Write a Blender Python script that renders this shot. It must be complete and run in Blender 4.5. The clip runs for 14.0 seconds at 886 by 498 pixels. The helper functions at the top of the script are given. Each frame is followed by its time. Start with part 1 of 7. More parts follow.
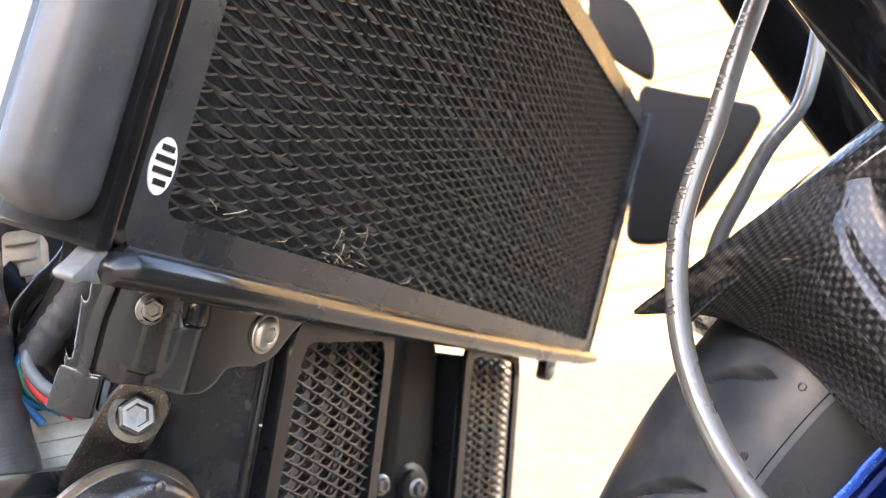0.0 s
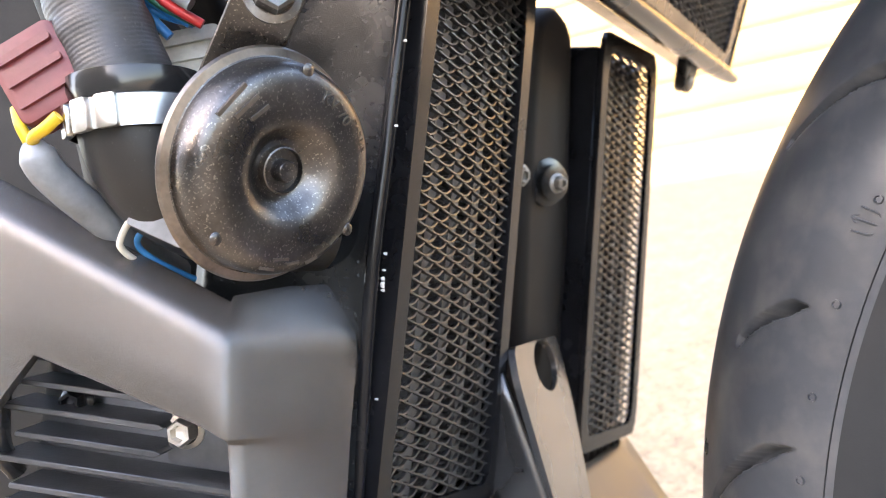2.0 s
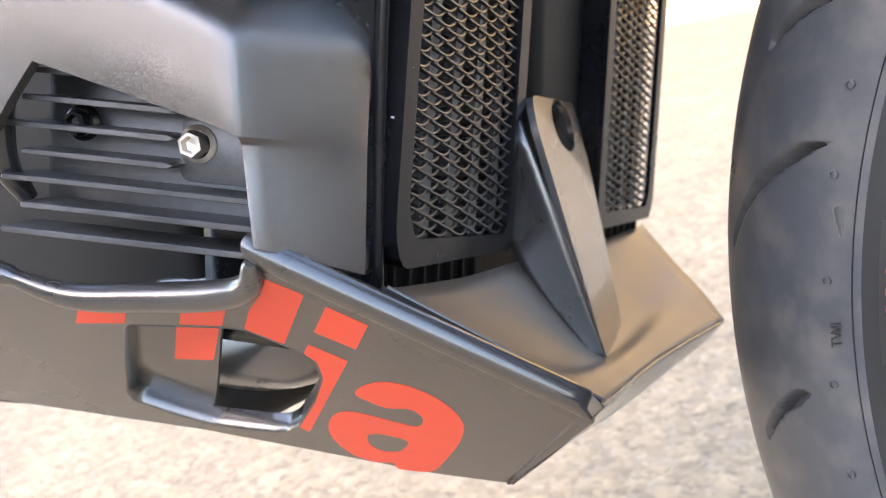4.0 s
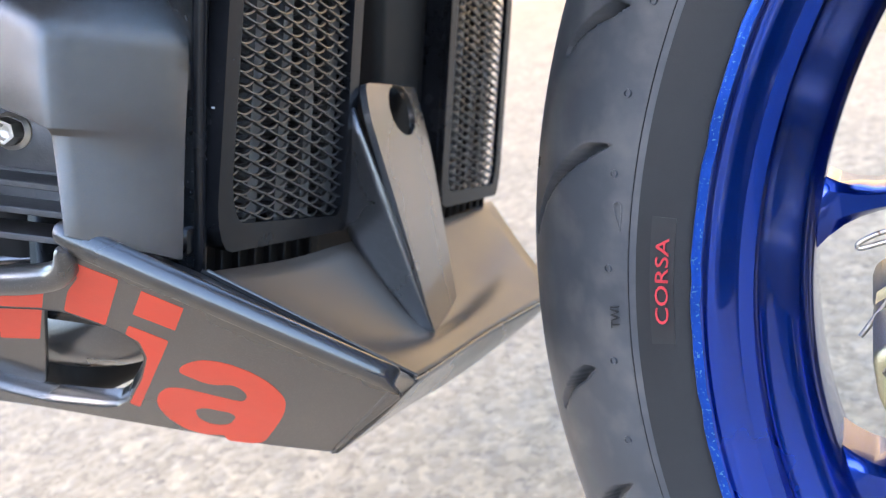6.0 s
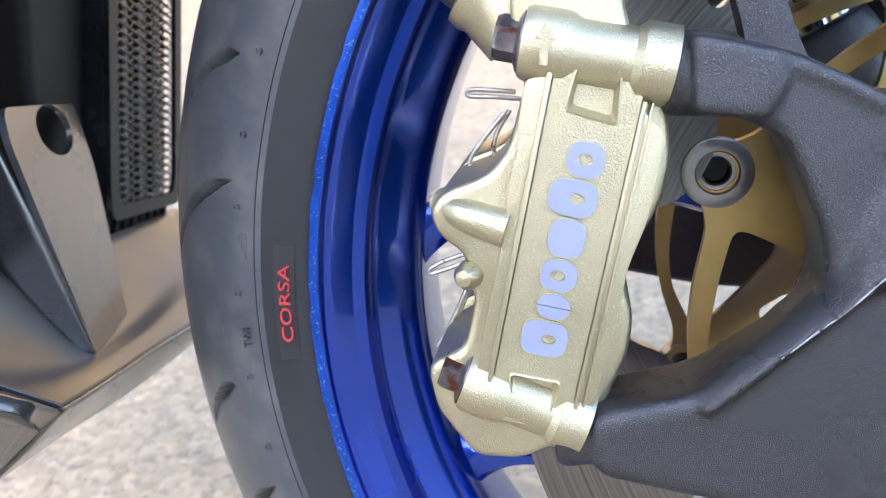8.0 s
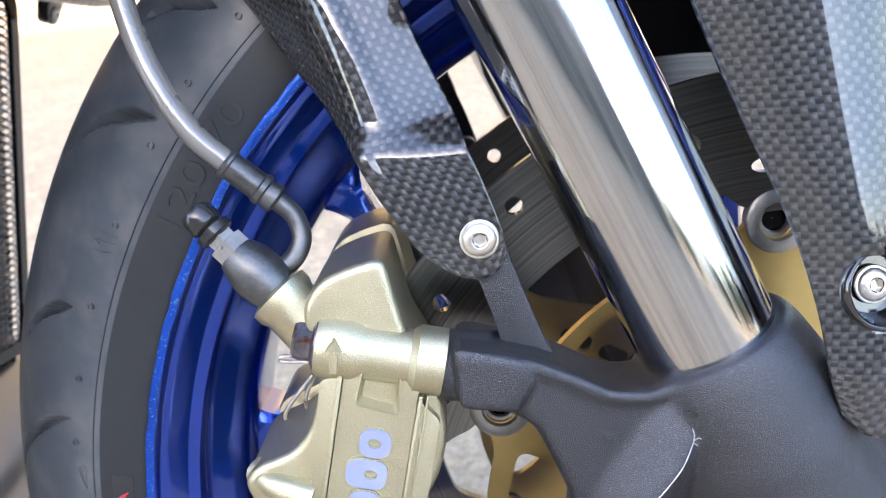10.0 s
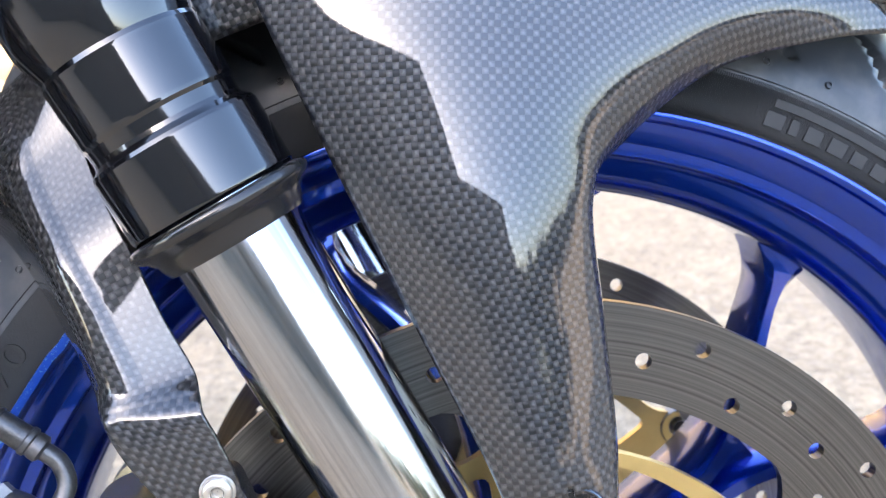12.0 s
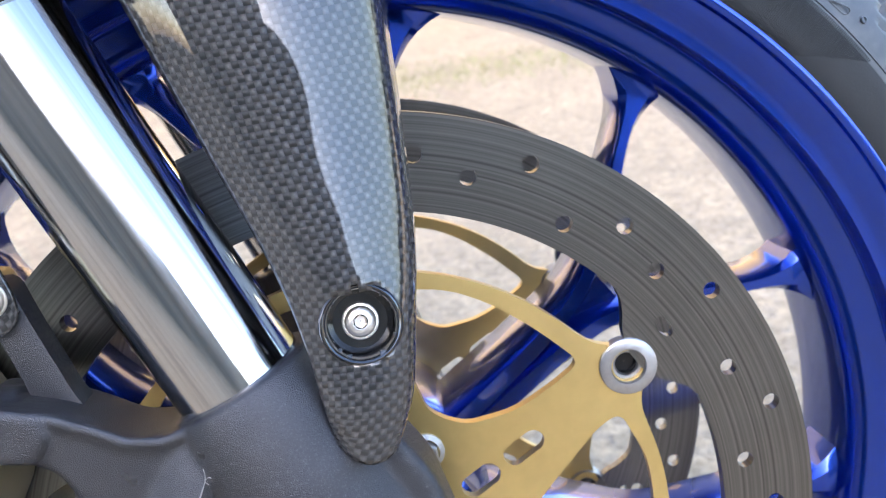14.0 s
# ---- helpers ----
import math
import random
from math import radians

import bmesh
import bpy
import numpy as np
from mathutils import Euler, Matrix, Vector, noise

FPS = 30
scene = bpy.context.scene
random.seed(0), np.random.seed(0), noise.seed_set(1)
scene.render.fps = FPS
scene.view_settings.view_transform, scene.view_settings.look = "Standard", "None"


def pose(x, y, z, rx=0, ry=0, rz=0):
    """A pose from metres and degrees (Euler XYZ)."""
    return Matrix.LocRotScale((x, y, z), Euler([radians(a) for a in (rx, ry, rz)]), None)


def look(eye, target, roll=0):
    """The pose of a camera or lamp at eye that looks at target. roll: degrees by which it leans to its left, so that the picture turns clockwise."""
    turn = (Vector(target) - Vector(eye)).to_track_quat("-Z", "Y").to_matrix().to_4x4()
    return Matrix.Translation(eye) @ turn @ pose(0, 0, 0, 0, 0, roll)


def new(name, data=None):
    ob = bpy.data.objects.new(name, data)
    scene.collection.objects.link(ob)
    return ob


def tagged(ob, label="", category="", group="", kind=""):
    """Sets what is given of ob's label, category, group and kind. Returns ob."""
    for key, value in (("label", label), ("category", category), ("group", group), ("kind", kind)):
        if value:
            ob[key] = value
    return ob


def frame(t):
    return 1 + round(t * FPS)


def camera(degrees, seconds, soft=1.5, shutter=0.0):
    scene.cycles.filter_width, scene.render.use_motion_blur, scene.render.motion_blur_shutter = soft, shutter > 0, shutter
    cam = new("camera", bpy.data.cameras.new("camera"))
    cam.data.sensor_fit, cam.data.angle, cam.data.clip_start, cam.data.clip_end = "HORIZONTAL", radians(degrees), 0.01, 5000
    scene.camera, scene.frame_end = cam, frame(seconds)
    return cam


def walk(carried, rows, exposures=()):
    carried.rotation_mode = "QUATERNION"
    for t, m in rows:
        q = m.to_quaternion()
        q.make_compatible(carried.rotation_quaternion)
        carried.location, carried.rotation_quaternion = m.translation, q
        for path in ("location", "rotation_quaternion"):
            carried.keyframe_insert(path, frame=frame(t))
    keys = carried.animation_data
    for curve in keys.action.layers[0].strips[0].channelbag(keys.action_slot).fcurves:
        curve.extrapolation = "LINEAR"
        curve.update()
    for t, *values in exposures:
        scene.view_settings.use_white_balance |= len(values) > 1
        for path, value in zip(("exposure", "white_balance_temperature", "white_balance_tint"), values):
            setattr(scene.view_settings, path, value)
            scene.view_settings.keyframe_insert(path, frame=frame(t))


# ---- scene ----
LEAN = 10.0
BIKE = pose(0, 0, 0.001, -LEAN)      # the motorcycle leans on its side stand
cam = camera(53.421, 14.0, soft=1.05)
cam.data.dof.use_dof = True
cam.data.dof.focus_distance = 0.25
cam.data.dof.aperture_fstop = 20.0
PATH = [
    (0.0, pose(-0.1460, -0.2525, 0.5482, 91.868, 9.502, 25.042)),
    (0.5, pose(-0.1636, -0.2474, 0.5268, 89.729, 9.973, 26.551)),
    (1.0, pose(-0.1740, -0.2451, 0.5089, 87.351, 10.781, 27.876)),
    (1.5, pose(-0.1856, -0.2394, 0.4903, 84.679, 11.626, 29.423)),
    (2.0, pose(-0.1954, -0.2394, 0.4775, 82.427, 12.369, 30.606)),
    (2.5, pose(-0.2046, -0.2394, 0.4659, 80.173, 13.017, 31.506)),
    (3.0, pose(-0.2092, -0.2409, 0.4505, 77.522, 13.560, 31.656)),
    (3.2, pose(-0.2115, -0.2418, 0.4450, 76.469, 13.655, 31.695)),
    (5.3, pose(-0.1954, -0.2484, 0.4284, 70.547, 12.657, 27.527)),
    (5.5, pose(-0.1928, -0.2480, 0.4309, 70.121, 12.292, 26.768)),
    (6.0, pose(-0.1781, -0.2463, 0.4398, 69.554, 11.079, 23.994)),
    (6.5, pose(-0.1641, -0.2462, 0.4400, 68.276, 9.864, 20.096)),
    (7.0, pose(-0.1521, -0.2515, 0.4432, 67.114, 8.748, 16.364)),
    (7.2, pose(-0.1472, -0.2518, 0.4459, 66.428, 8.329, 14.409)),
    (9.3, pose(-0.1192, -0.2530, 0.4962, 65.330, 6.111, 0.420)),
    (9.5, pose(-0.1159, -0.2547, 0.5060, 65.881, 5.975, -0.005)),
    (10.0, pose(-0.1012, -0.2555, 0.5359, 66.122, 6.235, -0.932)),
    (10.5, pose(-0.0811, -0.2553, 0.5520, 67.486, 6.489, -1.581)),
    (11.0, pose(-0.0644, -0.2588, 0.5697, 68.614, 6.244, -3.010)),
    (11.5, pose(-0.0546, -0.2648, 0.5814, 69.820, 6.360, -3.998)),
    (12.0, pose(-0.0318, -0.2668, 0.5898, 70.528, 6.529, -5.013)),
    (12.5, pose(0.0021, -0.2656, 0.5811, 70.297, 6.820, -5.657)),
    (13.0, pose(0.0379, -0.2694, 0.5753, 69.769, 7.294, -5.785)),
    (13.5, pose(0.0438, -0.2735, 0.5632, 68.596, 7.663, -5.962)),
    (14.0, pose(0.0246, -0.2740, 0.5308, 67.597, 7.906, -5.618)),
]
walk(cam, PATH, [(0.0, 3.62, 7220.0, 17.0), (3.2, 3.52, 7200.0, 17.0), (5.3, 3.24, 5900.0, 13.0), (7.2, 3.22, 5930.0, 13.0), (9.3, 3.28, 6100.0, 14.0), (12.0, 3.24, 6100.0, 14.0), (13.0, 3.06, 6060.0, 14.0), (14.0, 3.06, 6060.0, 14.0)])

# ---- light ----
SUN_UP, SUN_AZ = 28.0, 200.0
world = bpy.data.worlds.new("sky")
scene.world = world
world.use_nodes = True
wn = world.node_tree.nodes
sky = wn.new("ShaderNodeTexSky")
sky.sky_type, sky.sun_disc = "NISHITA", False
sky.dust_density, sky.air_density = 2.0, 1.0
sky.sun_elevation, sky.sun_rotation = radians(SUN_UP), radians(SUN_AZ)
wn["Background"].inputs[1].default_value = 0.15
world.node_tree.links.new(sky.outputs[0], wn["Background"].inputs[0])
sun = new("sun", bpy.data.lights.new("sun", "SUN"))
sun.data.energy, sun.data.angle, sun.data.color = 3.8, radians(0.53), (1.0, 0.93, 0.82)
sun_from = Vector((math.sin(radians(SUN_AZ)) * math.cos(radians(SUN_UP)), math.cos(radians(SUN_AZ)) * math.cos(radians(SUN_UP)), math.sin(radians(SUN_UP))))
sun.matrix_world = look(sun_from * 20, (0, 0, 0))
tagged(sun, kind="structure")


# ---- materials ----
def surface(name, base, rough, metal=0.0, coat=0.0, grain=(900, 0.15), blotch=(25, 0.25), wear=None, rough_var=0.12):
    """A painted, moulded or metal surface: fine grain in the relief, blotches in colour and gloss."""
    m = bpy.data.materials.new(name)
    m.use_nodes = True
    nt = m.node_tree
    n, link = nt.nodes, nt.links.new
    b = n["Principled BSDF"]
    co = n.new("ShaderNodeTexCoord")
    fine, broad, mid = (n.new("ShaderNodeTexNoise") for _ in range(3))
    for node, scale, detail in ((fine, grain[0], 3), (broad, blotch[0], 5), (mid, blotch[0] * 9, 2)):
        node.inputs["Scale"].default_value, node.inputs["Detail"].default_value = scale, detail
        link(co.outputs["Object"], node.inputs["Vector"])
    ramp = n.new("ShaderNodeMapRange")
    ramp.inputs[1].default_value, ramp.inputs[2].default_value = 0.3, 0.7
    ramp.inputs[3].default_value, ramp.inputs[4].default_value = 1 - blotch[1], 1 + blotch[1]
    mixed = n.new("ShaderNodeMath")
    mixed.operation = "MULTIPLY_ADD"
    mixed.inputs[1].default_value = 0.75
    half = n.new("ShaderNodeMath")
    half.operation = "MULTIPLY"
    half.inputs[1].default_value = 0.25
    link(mid.outputs[0], half.inputs[0])
    link(broad.outputs[0], mixed.inputs[0])
    link(half.outputs[0], mixed.inputs[2])
    link(mixed.outputs[0], ramp.inputs[0])
    tint = n.new("ShaderNodeVectorMath")
    tint.operation = "SCALE"
    tint.inputs[0].default_value = base
    link(ramp.outputs[0], tint.inputs["Scale"])
    colour = tint.outputs[0]
    if wear:
        mask = n.new("ShaderNodeMapRange")
        mask.inputs[1].default_value, mask.inputs[2].default_value = wear[1], wear[1] + (wear[3] if len(wear) > 3 else 0.05)
        spot = n.new("ShaderNodeTexNoise")
        spot.inputs["Scale"].default_value, spot.inputs["Detail"].default_value = wear[2], 6
        link(co.outputs["Object"], spot.inputs["Vector"])
        link(spot.outputs[0], mask.inputs[0])
        mix = n.new("ShaderNodeMix")
        mix.data_type = "RGBA"
        link(mask.outputs[0], mix.inputs[0])
        link(colour, mix.inputs[6])
        mix.inputs[7].default_value = (*wear[0], 1)
        colour = mix.outputs[2]
    link(colour, b.inputs["Base Color"])
    gloss = n.new("ShaderNodeMapRange")
    gloss.inputs[1].default_value, gloss.inputs[2].default_value = 0.15, 0.85
    gloss.inputs[3].default_value, gloss.inputs[4].default_value = max(0.02, rough - rough_var), min(1, rough + rough_var)
    link(broad.outputs[0], gloss.inputs[0])
    link(gloss.outputs[0], b.inputs["Roughness"])
    b.inputs["Metallic"].default_value = metal
    b.inputs["Coat Weight"].default_value = coat
    b.inputs["Coat Roughness"].default_value = 0.06
    bump = n.new("ShaderNodeBump")
    bump.inputs["Strength"].default_value, bump.inputs["Distance"].default_value = grain[1], 0.0006
    link(fine.outputs[0], bump.inputs["Height"])
    link(bump.outputs[0], b.inputs["Normal"])
    return m


def carbon_weave(name, tow=0.0020):
    """Plain-woven carbon cloth under clear lacquer, by the sheet's own coordinates."""
    m = bpy.data.materials.new(name)
    m.use_nodes = True
    nt = m.node_tree
    n, link = nt.nodes, nt.links.new
    b = n["Principled BSDF"]
    uv = n.new("ShaderNodeUVMap")
    sep = n.new("ShaderNodeSeparateXYZ")
    scale = n.new("ShaderNodeVectorMath")
    scale.operation = "SCALE"
    scale.inputs["Scale"].default_value = 1 / tow
    wob = n.new("ShaderNodeTexNoise")
    wob.inputs["Scale"].default_value = 40
    link(uv.outputs[0], wob.inputs["Vector"])
    shift = n.new("ShaderNodeVectorMath")
    shift.operation = "MULTIPLY_ADD"
    shift.inputs[1].default_value = (0.0012, 0.0012, 0)
    link(wob.outputs["Color"], shift.inputs[0])
    link(uv.outputs[0], shift.inputs[2])
    link(shift.outputs[0], scale.inputs[0])
    link(scale.outputs[0], sep.inputs[0])

    def math_node(op, a, c=None):
        node = n.new("ShaderNodeMath")
        node.operation = op
        for k, v in enumerate((a, c)):
            if v is None:
                continue
            if isinstance(v, (int, float)):
                node.inputs[k].default_value = v
            else:
                link(v, node.inputs[k])
        return node.outputs[0]

    fu, fv = math_node("FLOOR", sep.outputs[0]), math_node("FLOOR", sep.outputs[1])
    odd = math_node("FLOORED_MODULO", math_node("ADD", fu, fv), 2.0)
    hu = math_node("SINE", math_node("MULTIPLY", math_node("FRACT", sep.outputs[0]), math.pi))
    hv = math_node("SINE", math_node("MULTIPLY", math_node("FRACT", sep.outputs[1]), math.pi))
    keep = math_node("SUBTRACT", 1.0, odd)
    height = math_node("ADD", math_node("MULTIPLY", hu, odd), math_node("MULTIPLY", hv, keep))
    fibre = n.new("ShaderNodeTexNoise")
    fibre.inputs["Scale"].default_value, fibre.inputs["Detail"].default_value = 900, 4
    link(uv.outputs[0], fibre.inputs["Vector"])
    mix = n.new("ShaderNodeMix")
    mix.data_type = "RGBA"
    mix.inputs[6].default_value, mix.inputs[7].default_value = (0.010, 0.010, 0.011, 1), (0.085, 0.083, 0.082, 1)
    edge = math_node("MULTIPLY", math_node("MULTIPLY", hu, hv), odd)
    link(math_node("MULTIPLY", math_node("ADD", edge, math_node("MULTIPLY", odd, 0.4)), fibre.outputs[0]), mix.inputs[0])
    link(mix.outputs[2], b.inputs["Base Color"])
    bump = n.new("ShaderNodeBump")
    bump.inputs["Strength"].default_value, bump.inputs["Distance"].default_value = 0.5, 0.0006
    link(height, bump.inputs["Height"])
    link(bump.outputs[0], b.inputs["Normal"])
    b.inputs["Roughness"].default_value = 0.42
    b.inputs["Metallic"].default_value = 0.15
    b.inputs["Coat Weight"].default_value = 1.0
    b.inputs["Coat Roughness"].default_value = 0.03
    b.inputs["Coat IOR"].default_value = 1.62
    b.inputs["Specular IOR Level"].default_value = 0.25
    return m


PLASTIC = surface("black_plastic", (0.016, 0.0155, 0.0155), 0.24, coat=0.2, grain=(2600, 0.02), blotch=(30, 0.2))
MATT = surface("matt_brown_black", (0.0075, 0.006, 0.0052), 0.6, grain=(1500, 0.1), blotch=(20, 0.2))
BOLT = surface("plated_bolt", (0.62, 0.58, 0.52), 0.36, metal=0.9, grain=(900, 0.04), blotch=(90, 0.12))
SATIN = surface("satin_black_metal", (0.009, 0.009, 0.010), 0.22, grain=(600, 0.04), blotch=(26, 0.45), wear=((0.085, 0.082, 0.080), 0.72, 420), rough_var=0.14)
GLOSS = surface("gloss_black_anodised", (0.004, 0.004, 0.005), 0.10, coat=1.0, grain=(500, 0.01), blotch=(30, 0.2), rough_var=0.03)
CORE = surface("radiator_core", (0.125, 0.120, 0.117), 0.5, metal=0.1, grain=(900, 0.2), wear=((0.20, 0.17, 0.13), 0.70, 420))
GUARD = surface("guard_black_coat", (0.026, 0.026, 0.026), 0.34, grain=(900, 0.05), wear=((0.16, 0.14, 0.11), 0.76, 500))
# wear on the cover: pale flecks that paint in the grain's sparkle
COVER = surface("grey_textured_paint", (0.155, 0.148, 0.141), 0.26, metal=0.78, grain=(3200, 0.34), blotch=(15, 0.08), wear=((0.33, 0.315, 0.30), 0.60, 3600), rough_var=0.05)
# wear on the panel: flecks in the colour for its broken highlight
PANEL = surface("dark_grey_matt_paint", (0.098, 0.095, 0.093), 0.27, metal=0.75, coat=0.5, grain=(3600, 0.05), blotch=(12, 0.06), wear=((0.165, 0.163, 0.163), 0.60, 2600))
DUCT = surface("grained_plastic", (0.072, 0.058, 0.044), 0.37, grain=(2600, 0.07), blotch=(12, 0.06))
RED = surface("red_decal", (0.62, 0.055, 0.025), 0.38, grain=(900, 0.05), blotch=(20, 0.08))
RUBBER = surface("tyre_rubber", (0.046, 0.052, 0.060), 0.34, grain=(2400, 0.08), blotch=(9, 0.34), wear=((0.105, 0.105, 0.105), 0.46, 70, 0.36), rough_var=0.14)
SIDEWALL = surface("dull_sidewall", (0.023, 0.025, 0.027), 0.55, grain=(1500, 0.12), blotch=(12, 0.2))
RUBBER_TEXT = surface("sidewall_relief", (0.015, 0.016, 0.018), 0.5, grain=(900, 0.1))
HOSE = surface("rubber_hose", (0.050, 0.049, 0.049), 0.46, grain=(1400, 0.2), blotch=(35, 0.45), wear=((0.085, 0.083, 0.08), 0.66, 600))
FLANGE = surface("dull_flange_steel", (0.20, 0.19, 0.178), 0.42, metal=0.9, grain=(900, 0.12), blotch=(90, 0.4), wear=((0.42, 0.40, 0.37), 0.64, 700))
TAPE = surface("cloth_tape", (0.055, 0.056, 0.060), 0.75, grain=(1800, 0.5), blotch=(60, 0.35))
BLUE = surface("blue_anodised_rim", (0.004, 0.038, 0.34), 0.22, metal=0.85, coat=0.9, grain=(1500, 0.02), blotch=(10, 0.12), wear=((0.25, 0.30, 0.55), 0.765, 260))
CHIPPED = surface("chipped_blue_edge", (0.008, 0.06, 0.38), 0.35, metal=0.6, grain=(900, 0.2), blotch=(60, 0.3), wear=((0.11, 0.25, 0.46), 0.60, 1100))
HORN_RIM = surface("worn_horn_rim", (0.24, 0.205, 0.175), 0.36, metal=0.9, grain=(900, 0.1), blotch=(70, 0.4))
LACQUER = surface("black_lacquer", (0.010, 0.010, 0.010), 0.12, coat=1.0, grain=(500, 0.02), blotch=(20, 0.1))
RED_TEXT = surface("faded_red_relief", (0.50, 0.035, 0.045), 0.5, grain=(900, 0.2), blotch=(40, 0.2))
GOLD = surface("gold_anodised_caliper", (0.43, 0.395, 0.262), 0.36, metal=0.88, grain=(2300, 0.40), blotch=(20, 0.08), wear=((0.58, 0.55, 0.40), 0.60, 2600))
GOLD_FLAT = surface("gold_anodised_carrier", (0.58, 0.42, 0.16), 0.36, metal=0.85, grain=(1500, 0.04), blotch=(18, 0.15))
STEEL = surface("bare_steel", (0.55, 0.53, 0.50), 0.30, metal=1.0, grain=(700, 0.04), blotch=(60, 0.15))
DULL_STEEL = surface("dull_steel", (0.33, 0.32, 0.30), 0.48, metal=0.9, grain=(900, 0.08), blotch=(60, 0.3), wear=((0.10, 0.06, 0.04), 0.64, 260))
RUSTY = surface("rusted_bolt_head", (0.15, 0.135, 0.14), 0.34, metal=0.85, grain=(700, 0.3), blotch=(90, 0.5), wear=((0.10, 0.035, 0.022), 0.53, 130))
CASTING = surface("black_cast_leg", (0.052, 0.053, 0.058), 0.31, metal=0.75, grain=(2600, 0.58), blotch=(14, 0.12), wear=((0.15, 0.15, 0.157), 0.60, 3200))
HORN = surface("worn_black_enamel", (0.118, 0.110, 0.105), 0.31, metal=0.95, grain=(900, 0.16), blotch=(60, 0.45), wear=((0.30, 0.275, 0.25), 0.60, 1500))
ALLOY = surface("cast_alloy", (0.125, 0.128, 0.134), 0.38, metal=0.85, grain=(900, 0.14), blotch=(30, 0.3))
DUSTY = surface("dusty_black_gloss", (0.011, 0.012, 0.013), 0.20, grain=(900, 0.03), blotch=(45, 0.6), wear=((0.05, 0.052, 0.055), 0.66, 700), rough_var=0.14)
DUSTY_FRAME = surface("dusty_black_frame", (0.026, 0.026, 0.028), 0.30, grain=(900, 0.06), blotch=(30, 0.6), wear=((0.065, 0.065, 0.07), 0.66, 800), rough_var=0.16)
TANK = surface("greyed_black_plastic", (0.052, 0.052, 0.055), 0.36, grain=(1800, 0.08), blotch=(25, 0.35), wear=((0.09, 0.09, 0.095), 0.68, 900))
BOBBIN = surface("grey_bobbin_steel", (0.40, 0.39, 0.385), 0.40, metal=0.9, grain=(900, 0.06), blotch=(60, 0.2))
PAD_METAL = surface("pale_blue_print", (0.27, 0.30, 0.43), 0.36, metal=0.35, grain=(1500, 0.08), blotch=(20, 0.06))
WHITE = surface("white_print", (0.78, 0.78, 0.77), 0.45, grain=(900, 0.05), blotch=(60, 0.1))
CREAM = surface("cream_plastic", (0.50, 0.47, 0.40), 0.5, grain=(700, 0.2), blotch=(50, 0.3))
SLEEVE = surface("grey_wire_sleeve", (0.20, 0.21, 0.22), 0.35, grain=(500, 0.1), blotch=(50, 0.3), wear=((0.05, 0.05, 0.05), 0.68, 240))
MAROON = surface("maroon_connector", (0.13, 0.028, 0.028), 0.42, grain=(700, 0.1), blotch=(50, 0.3))
WIRE_BLUE = surface("blue_wire", (0.015, 0.16, 0.38), 0.38, blotch=(80, 0.2))
WIRE_RED = surface("red_wire", (0.50, 0.03, 0.03), 0.38, blotch=(80, 0.2))
WIRE_GREEN = surface("green_wire", (0.02, 0.10, 0.06), 0.38, blotch=(80, 0.2))
WIRE_YELLOW = surface("yellow_wire", (0.62, 0.40, 0.02), 0.38, blotch=(80, 0.2))
PALE = surface("pale_blue_gloss_panel", (0.19, 0.32, 0.42), 0.25, coat=0.4, grain=(400, 0.01), blotch=(8, 0.05))
CLEAR_HOSE = surface("clear_hose_sleeve", (0.135, 0.130, 0.118), 0.30, coat=1.0, grain=(2600, 0.03), blotch=(60, 0.05))
CRIMP = surface("dark_crimp_metal", (0.11, 0.11, 0.11), 0.42, metal=0.8, grain=(900, 0.15), blotch=(90, 0.4))
for dull in (MATT, SIDEWALL, SATIN):
    dull.node_tree.nodes["Principled BSDF"].inputs["Specular IOR Level"].default_value = 0.28
CARBON = carbon_weave("carbon_weave")


